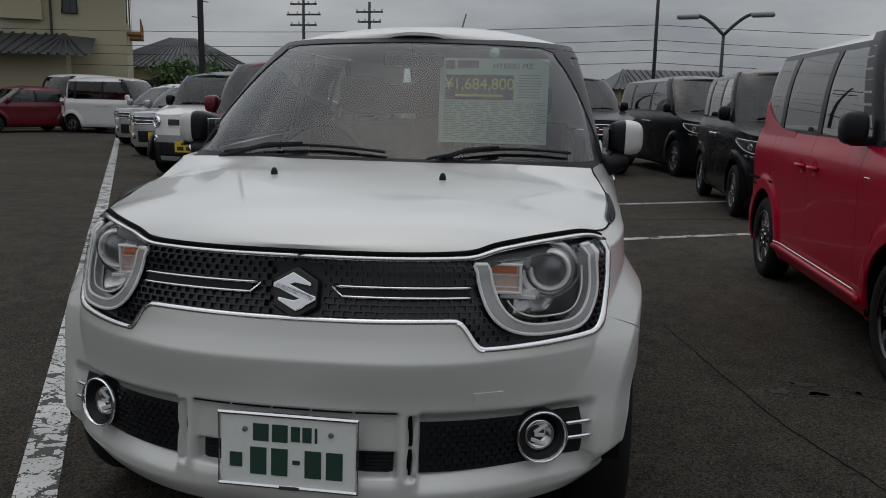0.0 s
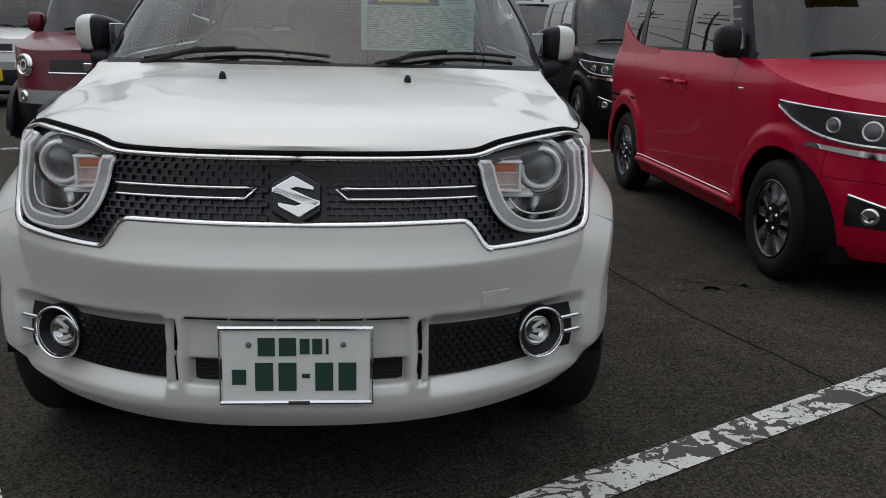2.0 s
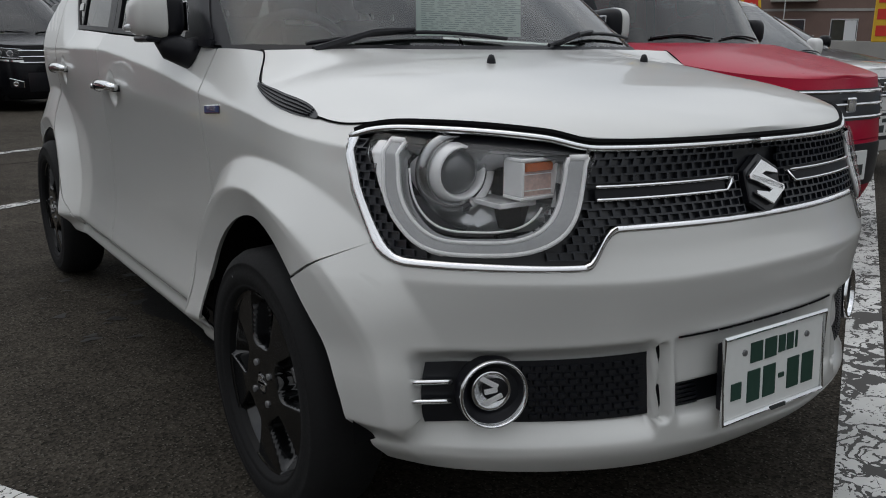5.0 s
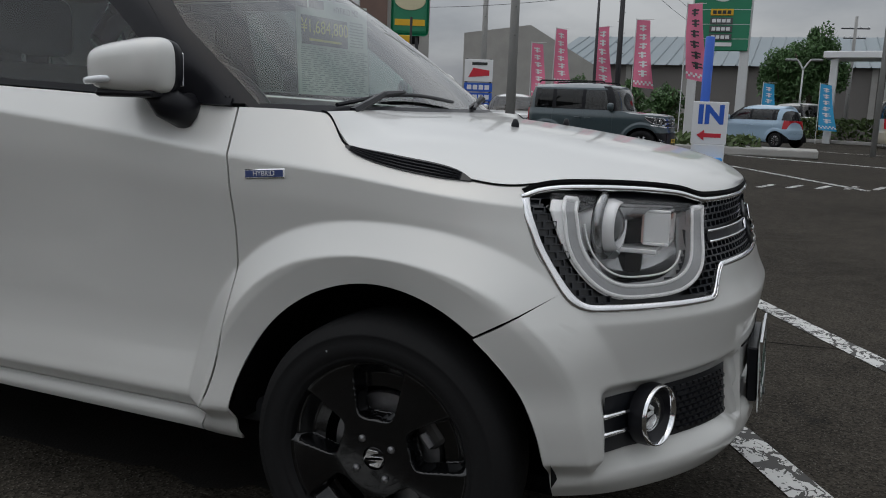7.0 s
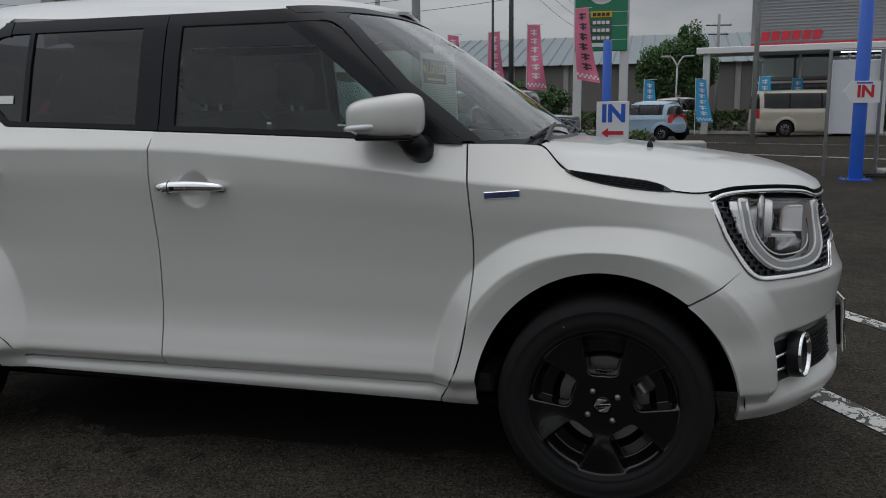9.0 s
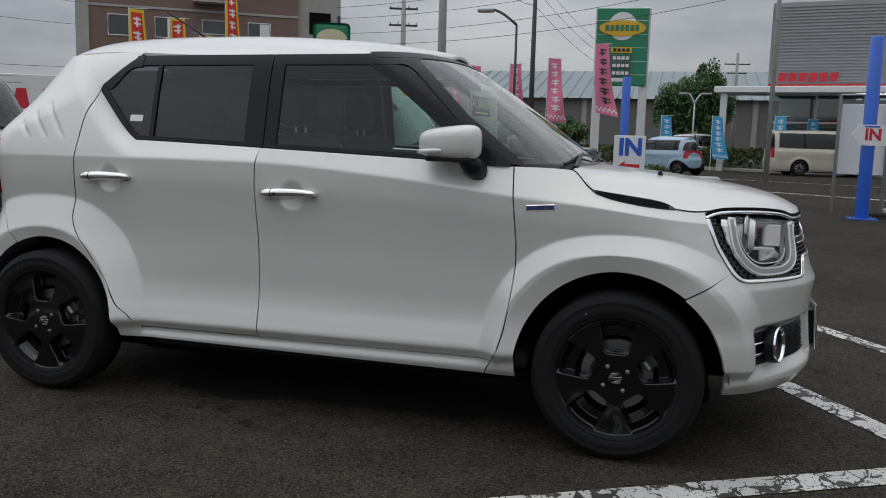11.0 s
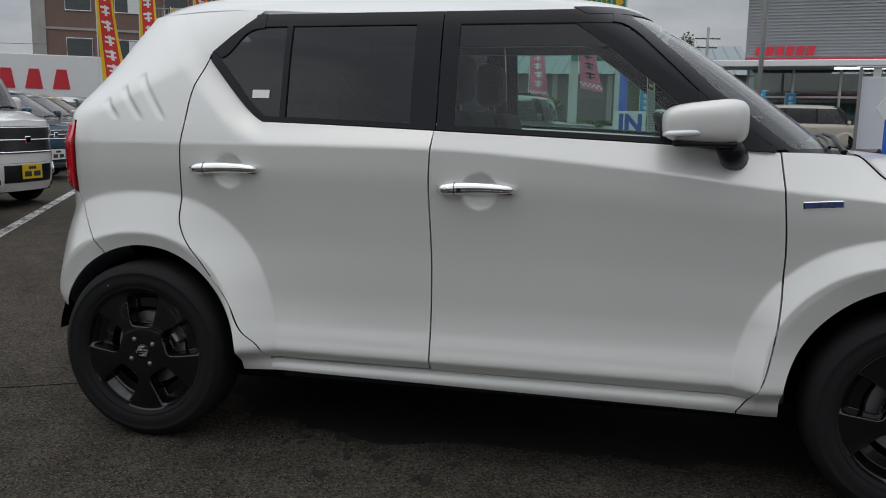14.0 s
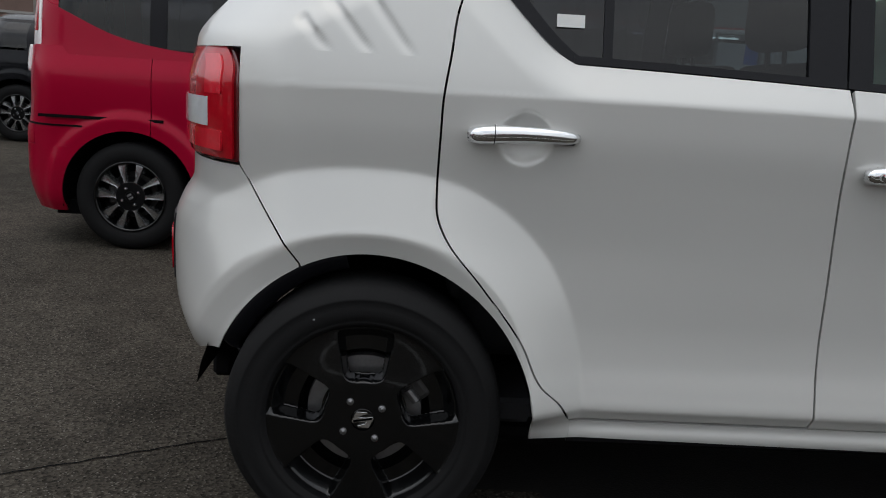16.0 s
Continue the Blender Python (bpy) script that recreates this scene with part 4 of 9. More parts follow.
part("rear_beam", box_bm(-0.53, 0.53, 3.54, 3.59, 0.30, 0.76, 0.01), M_DARK, hatch)
part("engine_bay", box_bm(-0.50, 0.50, 0.28, 1.15, 0.26, 0.84, 0.03), M_DARK, hatch)
# unseen underbody parts, added to stop light passing below the car
part("fuel_tank", box_bm(-0.48, 0.36, 2.35, 2.95, 0.145, 0.20, 0.03, 2), M_DARK, hatch)
part("rear_axle", tube_bm([(-0.66, HUB_R, 0.27), (-0.4, HUB_R - 0.06, 0.25), (0.4, HUB_R - 0.06, 0.25), (0.66, HUB_R, 0.27)], 0.05, 10), M_DARK, hatch)
part("front_subframe", box_bm(-0.52, 0.52, 0.42, 1.10, 0.15, 0.21, 0.03, 2), M_DARK, hatch)
part("exhaust_pipe", tube_bm([(0.12, 1.05, 0.17), (0.10, 2.2, 0.17), (0.42, 2.6, 0.18), (0.44, 3.3, 0.22)], 0.035, 10), M_DSTEEL, hatch)
part("silencer", box_bm(0.30, 0.58, 2.98, 3.40, 0.16, 0.27, 0.05, 3), M_DSTEEL, hatch)
for s in (1, -1):
    part("sill_flange", box_bm(s * 0.700 - 0.004, s * 0.700 + 0.004, 1.24, 2.72, 0.244, 0.285), M_TRIM, hatch)


def on_skin(skin, pts, off):
    """Points (c, z) laid on a skin."""
    c, z = np.array([p[0] for p in pts]), np.array([p[1] for p in pts])
    return skin.at(c, z) + skin.normal(c, z) * off


def along(f, c0, c1, n):
    return [(c, float(f(c))) for c in np.linspace(c0, c1, n)]


def strip_mesh(name, a, b, mat, rise=0.0, inward=None):
    """A band between two rows of points, raised along its middle."""
    a, b = np.array(a), np.array(b)
    mid = (a + b) / 2
    n = np.cross(np.gradient(mid, axis=0), b - a)
    n /= np.linalg.norm(n, axis=1, keepdims=True) + 1e-9
    if inward is not None:
        n = np.where((n * inward).sum(1, keepdims=True) < 0, -n, n)
    rows = [a - n * 0.006, a, a * 0.8 + b * 0.2 + n * rise, a * 0.2 + b * 0.8 + n * rise, b, b - n * 0.006]
    k = len(a)
    v = np.concatenate(rows)
    f = [(r * k + i, r * k + i + 1, (r + 1) * k + i + 1, (r + 1) * k + i) for r in range(5) for i in range(k - 1)]
    return mesh_from(name, v.tolist(), f, mat)


def curved_box(skin, c0, c1, z0, z1, off, height, bm, shrink=0.25, flip=False):
    """A small raised tile on a skin, added to a bmesh."""
    dc, dz = (c1 - c0) * shrink / 2, (z1 - z0) * shrink / 2
    lo = on_skin(skin, [(c0, z0), (c1, z0), (c1, z1), (c0, z1)], off)
    hi = on_skin(skin, [(c0 + dc, z0 + dz), (c1 - dc, z0 + dz), (c1 - dc, z1 - dz), (c0 + dc, z1 - dz)], off + height)
    a, b = [bm.verts.new(v) for v in lo], [bm.verts.new(v) for v in hi]
    bm.faces.new(b)
    for i in range(4):
        bm.faces.new((a[i], a[(i + 1) % 4], b[(i + 1) % 4], b[i]))


def pocket(skin, ca, za, cb, zb, top, floor, bm):
    """A cell of a honeycomb: a web round a sunk floor, added to a bmesh."""
    rows = []
    for c, z, off in ((ca, za, top), (cb, zb, top), (cb, zb, floor)):
        rows.append([bm.verts.new(v) for v in on_skin(skin, [(c[0], z[0]), (c[1], z[0]), (c[1], z[1]), (c[0], z[1])], off)])
    for p, q in zip(rows, rows[1:]):
        for i in range(4):
            bm.faces.new((p[i], p[(i + 1) % 4], q[(i + 1) % 4], q[i]))
    bm.faces.new(rows[2])


def frame_at(skin, c, z, off=0.0):
    """A pose on a skin: x along it, y inwards, z up it."""
    p = Vector(skin.at(c, z)) + Vector(skin.normal(c, z)) * off
    n = Vector(skin.normal(c, z))
    up = Vector((0, 0, 1))
    x = (-n).cross(up).normalized()
    up = x.cross(-n).normalized()
    return Matrix(((x.x, -n.x, up.x, p.x), (x.y, -n.y, up.y, p.y), (x.z, -n.z, up.z, p.z), (0, 0, 0, 1)))


# front: grille, lamps, plate
C_END = 0.728
grille = sub("grille", WHITE.patch("grille", fixed(-C_END), fixed(C_END), lambda c: grille_lo(np.abs(c)), lambda c: grille_hi(np.abs(c)), 120, 16, M_GRILLE, off=-0.020, flange=0.0), hatch, "black honeycomb grille between the headlamps")
LC0, LC1 = 0.280, 0.668
LCM, LCH = (LC0 + LC1) / 2, (LC1 - LC0) / 2


def lamp_lo(c):
    t = np.clip(np.abs((np.abs(c) - LCM) / LCH), 0, 1)
    return 0.683 + 0.185 * np.where(np.abs(c) > LCM, t**3.4, 1 - (1 - t**3) ** 0.4)


def lamp_hi(c):
    return 0.861 + 0.028 * (np.abs(c) - LC0) / (LC1 - LC0)


bm = bmesh.new()
arc_c = np.linspace(0, C_END, 300)
arc_p = WHITE.at(arc_c, np.full(300, 0.79))
arc_s = np.concatenate([[0], np.cumsum(np.linalg.norm(np.diff(arc_p, axis=0), axis=1))])
zr = 0.664
row = 0
while zr < 0.90:
    for sg in (1, -1):
        k = 0
        while True:
            s0 = (k + (0.5 if row % 2 else 0.0)) * 0.0255 + 0.003
            s1 = s0 + 0.0205
            if s1 > arc_s[-1]:
                break
            c0, c1 = np.interp([s0, s1], arc_s, arc_c)
            cm, z0, z1 = (c0 + c1) / 2, zr, zr + 0.0112
            k += 1
            if z0 < max(grille_lo(c0), grille_lo(c1)) + 0.004 or z1 > min(grille_hi(c0), grille_hi(c1)) - 0.003:
                continue
            if LC0 - 0.01 < cm < LC1 + 0.012 and z1 > float(lamp_lo(min(max(cm, LC0), LC1))) - 0.006:
                continue
            if s0 < 0.055 and 0.72 < z0 < 0.855:
                continue
            if 0.775 < (z0 + z1) / 2 < 0.806 and 0.08 < s0 < 0.46:
                continue
            a0, a1 = np.interp([s0 - 0.0025, s1 + 0.0025], arc_s, arc_c)
            pocket(WHITE, sorted((sg * a0, sg * a1)), (z0 - 0.0018, z1 + 0.0018), sorted((sg * c0, sg * c1)), (z0, z1), -0.004, -0.013, bm)
    zr += 0.0148
    row += 1
M_WEB = material("grille_web_plastic", (0.009, 0.011, 0.016), 0.30, 0.0, 0.15, 0.1, 3.0, 90)
tagged(part("grille_mesh", bm, M_WEB, grille), kind="stuff")
for sg in (1, -1):
    edge = along(grille_lo, 0.0, C_END, 70)
    top = along(grille_hi, 0.0, C_END, 50)
    low_edge = on_skin(WHITE, [(sg * c, z - 0.004) for c, z in edge], 0.001)
    high_edge = on_skin(WHITE, [(sg * (c - 0.014 * step01((c - 0.56) / 0.10)), z + 0.009 + 0.004 * step01((c - 0.3) / 0.2)) for c, z in edge], -0.004)
    sub("chrome_surround", strip_mesh("chrome_surround", low_edge, high_edge, M_SATIN, 0.004, np.array((0.0, -1.0, 0.2))), grille, "chrome strip round grille and lamps")
    bm = tube_bm([tuple(p) for p in on_skin(WHITE, [(sg * c, z - 0.002) for c, z in top], -0.001)], 0.0070, 8)
    part("chrome_surround", bm, M_SATIN, grille, smooth=True)
    part("hood_gap", tube_bm([tuple(p) for p in on_skin(WHITE, [(sg * c, z + 0.0095) for c, z in top], -0.001)], 0.0062, 6), M_DARK, grille)
    # the twin bars that point to the emblem
    ca, cb, cd = WHITE.c_of_x(0.088, 0.79), WHITE.c_of_x(0.112, 0.79), WHITE.c_of_x(0.408, 0.79)
    path = [(c, 0.8035) for c in np.linspace(cd, ca, 24)]
    low = [(c, 0.7805) for c in np.linspace(cb, cd, 24)]
    part("chrome_bar", tube_bm([tuple(p) for p in on_skin(WHITE, [(sg * c, z) for c, z in path + low], 0.002)], 0.0036, 6), M_CHROME, grille, smooth=True)
    bm = bmesh.new()
    cs = np.linspace(cb, cd, 20)
    for a, b in zip(cs, cs[1:]):
        curved_box(WHITE, min(sg * a, sg * b), max(sg * a, sg * b), 0.783, 0.801, -0.008, 0.006, bm, 0.0)
    part("bar_infill", bm, M_TRIM, grille)

for sg in (1, -1):
    cheek = [(sg * c, float(grille_lo(c))) for c in np.linspace(0.244, 0.306, 16)]
    sub("chrome_cheek", strip_mesh("chrome_cheek", on_skin(WHITE, cheek, 0.006), on_skin(WHITE, [(c, z + 0.012) for c, z in cheek], -0.026), M_SATIN, 0.0), grille)

# emblem: a plain chrome sign on a dark six-sided plate
em = new("emblem")
em.parent = hatch
em.matrix_local = frame_at(WHITE, 0.0005, 0.787, 0.004)
em.location.x = 0.0
part("backplate", prism_bm([(0.062 * math.sin(math.pi * k / 3), 0.064 * math.cos(math.pi * k / 3) - 0.004) for k in range(6)][::-1], 0.02, bevel=0.004), M_GRILLE, em)
for sg in (1, -1):
    part("chrome_sign", prism_bm([(sg * x * 1.08, sg * z * 0.93 - 0.002) for x, z in half_sign], 0.008, Matrix.Translation((0, -0.010, 0)), 0.0015), M_CHROME, em)

# headlamps
M_LAMPIN = material("silvered_lamp_housing", (0.36, 0.365, 0.37), 0.14, 1.0, 0.0, 0.06, 30.0, 90)
M_EDGE = material("silvered_lamp_edge", (0.97, 0.97, 0.97), 0.16, 0.0, 1.0, 0.03, 20.0, 80)
M_DRL = material("translucent_light_guide", (0.74, 0.76, 0.78), 0.16, 0.1, 0.6, 0.05, 20.0, 80)
M_GUIDE = material("grey_light_guide", (0.40, 0.405, 0.41), 0.2, 0.1, 0.8, 0.08, 40.0, 120)
M_ORANGE = material("orange_bulb", (0.62, 0.16, 0.05), 0.2, 0.0, 0.6, 0.1, 40.0, 120)
M_PROJ = material("projector_glass", (0.10, 0.105, 0.11), 0.04, 0.0, 1.0, 0.2, 20.0, 60)


def headlamp(sg):
    lamp = sub("headlamp", WHITE.patch("headlamp", fixed(LC0), fixed(LC1), lamp_lo, lamp_hi, 40, 24, M_LAMPIN, off=-0.012, flange=0.0, side=sg, crown=-0.110), hatch, "clear headlamp with a light guide shaped like a U")
    flipx = np.array((sg, 1, 1))

    def loop(k, rise):
        """One line of the U, drawn in by a share k of its width and lifted at its foot."""
        pts = []
        for t in np.sin(np.linspace(-np.pi / 2, np.pi / 2, 81)):
            c = LCM + LCH * t
            z = float(lamp_lo(c))
            if z > float(lamp_hi(c)) - 0.002:
                z = float(lamp_hi(c)) - 0.002
            f = (z - 0.683) / 0.185
            pts.append((LCM + (c - LCM) * k, z + rise * max(0.0, 1 - f) if f < 1 else z))
        top0, top1 = (LCM - LCH * k, float(lamp_hi(LC0)) - 0.004), (LCM + LCH * k, float(lamp_hi(LC1)) - 0.006)
        return [top0] + pts[1:-1] + [top1]

    def draw_in(pts):
        """The outer arm of the U stands in from the edge of the lens towards its top."""
        return [(LCM + (c - LCM) * (1 - (0.13 * step01((z - 0.74) / 0.13) if c > LCM else 0)), z) for c, z in pts]
    o1, i1, rim_line = draw_in(loop(0.985, 0.003)), draw_in(loop(0.83, 0.025)), loop(0.99, 0.001)
    a, b = on_skin(WHITE, o1, 0.000) * flipx, on_skin(WHITE, i1, -0.004) * flipx
    out = WHITE.normal(np.array([LCM]), np.array([0.78]))[0] * flipx
    sub("light_guide", strip_mesh("light_guide", a, b, M_GUIDE, 0.001, out), lamp)
    part("bright_edge", tube_bm([tuple(p) for p in a], 0.0044, 8), M_EDGE, lamp, "silvered edge of the light guide", smooth=True)
    part("bright_edge", tube_bm([tuple(p) for p in b], 0.0040, 8), M_EDGE, lamp, smooth=True)
    for k in (0, -1):
        part("guide_end", tube_bm([tuple(a[k]), tuple(b[k])], 0.0062, 8), M_EDGE, lamp, smooth=True)
    # the guide's inner wall, and the silvered flank between its outer arm and the edge of the lens
    deep = on_skin(WHITE, i1, -0.040) * flipx
    sub("guide_wall", strip_mesh("guide_wall", b, deep, M_GUIDE, 0.0), lamp)
    flank_a, flank_b = on_skin(WHITE, rim_line[-34:], -0.004) * flipx, on_skin(WHITE, o1[-34:], -0.006) * flipx
    sub("silvered_flank", strip_mesh("silvered_flank", flank_a, flank_b, M_EDGE, 0.0, out), lamp)
    part("inner_line", tube_bm([tuple(p) for p in on_skin(WHITE, draw_in(loop(0.72, 0.044)), -0.014)[14:-10] * flipx], 0.0024, 6), M_EDGE, lamp, smooth=True)

    def block(nm, x0, x1, y0, y1, z0, z1, mat, label="", bevel=0.002):
        bm = box_bm(x0, x1, y0, y1, z0, z1, bevel)
        bmesh.ops.scale(bm, vec=flipx, verts=bm.verts)
        bmesh.ops.recalc_face_normals(bm, faces=bm.faces)
        return part(nm, bm, mat, lamp, label)

    def front_y(x, z):
        return float(WHITE.at(WHITE.c_of_x(x, z), z)[1])
    # the projector looks straight ahead, deep behind the lens
    px, pz = 0.588, 0.824
    py = front_y(px + 0.050, pz) + 0.010
    f = Matrix.Translation((sg * px, py, pz)) @ pose(0, 0, 0, 0, 0, sg * 5)
    part("projector_ring", lathe_bm([(0.010, 0.039), (-0.004, 0.043), (-0.010, 0.046), (-0.010, 0.050), (-0.002, 0.053), (0.006, 0.056), (0.085, 0.060)], 56, "y"), M_EDGE, lamp, "silver barrel of the projector", smooth=True).matrix_local = f
    part("projector_lens", lathe_bm([(-0.016, 0.0), (-0.015, 0.014), (-0.010, 0.027), (-0.002, 0.036), (0.006, 0.042)], 40, "y"), M_PROJ, lamp, smooth=True).matrix_local = f
    part("projector_hood", lathe_bm([(0.014, 0.058), (0.010, 0.066), (0.018, 0.076), (0.030, 0.078), (0.030, 0.060)], 56, "y"), M_LAMPIN, lamp, smooth=True).matrix_local = f
    bowl = lathe_bm([(0.004, 0.061), (-0.004, 0.070), (0.004, 0.079), (0.03, 0.082)], 64, "y")
    bmesh.ops.delete(bowl, geom=[v for v in bowl.verts if v.co.x * sg > -0.018 or v.co.z > 0.045], context="VERTS")
    part("reflector_bowl", bowl, M_EDGE, lamp, "silvered reflector bowl", smooth=True).matrix_local = f
    # turn signal in its own silver box beside it
    sx0, sx1, sz0, sz1 = 0.440, 0.520, 0.782, 0.852
    sy = front_y(sx1, 0.82) + 0.006
    block("turn_signal", sx0, sx1, sy + 0.012, sy + 0.060, sz0, sz1, M_AMBER, "pale amber turn signal in a silver box")
    block("amber_bulb", sx0 + 0.006, sx1 - 0.010, sy + 0.004, sy + 0.014, sz1 - 0.022, sz1 - 0.006, M_ORANGE, "orange bulb")
    for q in range(2):
        block("signal_rib", sx0 + 0.004, sx1 - 0.004, sy + 0.008, sy + 0.013, sz0 + 0.012 + q * 0.030, sz0 + 0.014 + q * 0.030, M_EDGE, bevel=0)
    for z in (sz0, sz1):
        block("signal_frame", sx0 - 0.005, sx1 + 0.005, sy, sy + 0.055, z - 0.0035, z + 0.0035, M_EDGE)
    for x in (sx0, sx1):
        block("signal_frame", x - 0.0035, x + 0.0035, sy, sy + 0.055, sz0 + 0.003, sz1 - 0.003, M_EDGE)
    # bright shelf under both, and vertical fins towards the outer corner
    block("reflector_step", sx0 + 0.03, px - 0.030, sy + 0.020, py + 0.05, 0.764, 0.774, M_EDGE)
    lens = sub("lens", WHITE.patch("lens", fixed(LC0 - 0.004), fixed(LC1 + 0.004), lambda c: lamp_lo(np.clip(c, LC0, LC1)), lambda c: lamp_hi(c) + 0.001, 40, 24, M_LENS, off=0.007, flange=0.0, side=sg, crown=0.006), lamp)
    lens.visible_shadow = False


# the grille panel is open behind the lamps
bm = bmesh.new()
bm.from_mesh(grille.data)


def behind_lamp(v):
    c = float(WHITE.c_of_x(abs(v.co.x), v.co.z))
    k = LCM + (c - LCM) / 0.90
    return LC0 < k < LC1 and float(lamp_lo(k)) + 0.012 < v.co.z < float(lamp_hi(c)) - 0.004


inside = {v for v in bm.verts if behind_lamp(v)}
bmesh.ops.delete(bm, geom=[f for f in bm.faces if all(v in inside for v in f.verts)], context="FACES")
bm.to_mesh(grille.data)
bm.free()
for sg in (1, -1):
    headlamp(sg)

# lower intakes, fog lamps, slots
for sg in (1, -1):
    ci = [WHITE.c_of_x(x, 0.43) for x in (0.306, 0.70)]
    intake = sub("side_intake", WHITE.patch("side_intake", fixed(ci[0]), fixed(ci[1]), lambda c: 0.364 - 0.008 * c, lambda c: 0.487 - 0.01 * c, 40, 12, M_GRILLE, off=-0.026, flange=0.0, side=sg), hatch)
    bm = bmesh.new()
    for r in range(8):
        for k in range(11):
            x0 = 0.316 + k * 0.0205 + (0.01 if r % 2 else 0)
            c0, c1 = WHITE.c_of_x(x0, 0.43), WHITE.c_of_x(x0 + 0.016, 0.43)
            curved_box(WHITE, c0, c1, 0.370 + r * 0.0135, 0.379 + r * 0.0135, -0.025, 0.005, bm)
    bmesh.ops.scale(bm, vec=(sg, 1, 1), verts=bm.verts)
    bmesh.ops.recalc_face_normals(bm, faces=bm.faces)
    tagged(part("intake_mesh", bm, M_GRILLE, intake), kind="stuff")
    cf = WHITE.c_of_x(0.594, 0.427)
    f = Matrix.Diagonal((sg, 1, 1, 1)) @ frame_at(WHITE, cf, 0.427, -0.022)
    f = f @ pose(0, 0, 0, 0, 0, -14)
    fog = part("fog_lamp_ring", lathe_bm([(-0.014, 0.0575), (-0.026, 0.0600), (-0.029, 0.0625), (-0.027, 0.0650), (-0.021, 0.0662)], 48, "y"), M_CHROME, hatch, "chrome ring round the fog lamp", smooth=True)
    fog.matrix_local = f
    part("fog_barrel", lathe_bm([(-0.0205, 0.0658), (-0.006, 0.0675), (0.012, 0.067)], 40, "y"), M_TRIM, fog, smooth=True)
    part("fog_housing", lathe_bm([(0.016, 0.0), (0.014, 0.036), (-0.006, 0.050), (-0.018, 0.0585)], 40, "y"), M_TRIM, fog, smooth=True)
    part("fog_reflector", lathe_bm([(0.012, 0.0), (0.008, 0.016), (-0.001, 0.030), (-0.006, 0.036), (-0.003, 0.039)], 32, "y"), M_CHROME, fog, smooth=True)
    for k, (w0, ang) in enumerate(((0.020, 24), (0.013, 8), (0.020, -30))):
        part("fog_facet", box_bm(-w0, w0, -0.004, 0.002, -0.005, 0.005, 0.0015), M_EDGE, fog).matrix_local = pose(-0.004 + 0.004 * k, 0, -0.018 + k * 0.017, 0, ang, 0)
    part("fog_glass", lathe_bm([(-0.012, 0.0), (-0.010, 0.02), (-0.005, 0.037)], 32, "y"), M_LENS, fog, smooth=True)
    for dz in (-0.018, 0.020):
        c0, c1 = WHITE.c_of_x(0.652, 0.43), WHITE.c_of_x(0.690, 0.43) + 0.02
        pts = [tuple(p * np.array((sg, 1, 1))) for p in on_skin(WHITE, [(c, 0.427 + dz) for c in np.linspace(c0, c1, 6)], -0.010)]
        part("chrome_fin", tube_bm(pts, 0.0055, 6), M_CHROME, hatch, smooth=True)
    cs = [WHITE.c_of_x(x, 0.43) for x in (0.2785, 0.2925)]
    for z0, z1 in ((0.352, 0.418), (0.424, 0.502)):
        bm = bmesh.new()
        curved_box(WHITE, cs[0], cs[1], z0, z1, -0.031, 0.006, bm, 0.1)
        bmesh.ops.scale(bm, vec=(sg, 1, 1), verts=bm.verts)
        bmesh.ops.recalc_face_normals(bm, faces=bm.faces)
        part("intake_slot", bm, M_DARK, hatch)
sub("centre_intake", WHITE.patch("centre_intake", fixed(-WHITE.c_of_x(0.246, 0.39)), fixed(WHITE.c_of_x(0.246, 0.39)), fixed(0.360), fixed(0.414), 30, 6, M_GRILLE, off=-0.040, flange=0.0), hatch)
bm = bmesh.new()
for k in range(6):
    for a, b in ((-0.24, -0.172), (0.172, 0.24)):
        c0, c1 = math.copysign(WHITE.c_of_x(abs(a), 0.39), a), math.copysign(WHITE.c_of_x(abs(b), 0.39), b)
        curved_box(WHITE, c0, c1, 0.362 + k * 0.0085, 0.367 + k * 0.0085, -0.040, 0.006, bm, 0.1)
tagged(part("centre_slats", bm, M_GRILLE, hatch), kind="stuff")
for a, b in ((-0.252, -0.155), (-0.148, -0.052), (-0.045, 0.045), (0.052, 0.148), (0.155, 0.252)):
    xs = np.linspace(a, b, 7)
    pts = on_skin(WHITE, [(math.copysign(WHITE.c_of_x(abs(v), 0.512), v), 0.5125) for v in xs], 0.0)
    part("plate_slot", tube_bm([tuple(p) for p in pts], 0.0022, 5), M_DARK, hatch)
# tow hook cover
ct = [WHITE.c_of_x(x, 0.54) for x in (0.425, 0.495)]
bm = bmesh.new()
curved_box(WHITE, ct[0], ct[1], 0.520, 0.559, -0.002, 0.0042, bm, 0.06)
part("tow_cover", bm, M_WHITE, hatch)

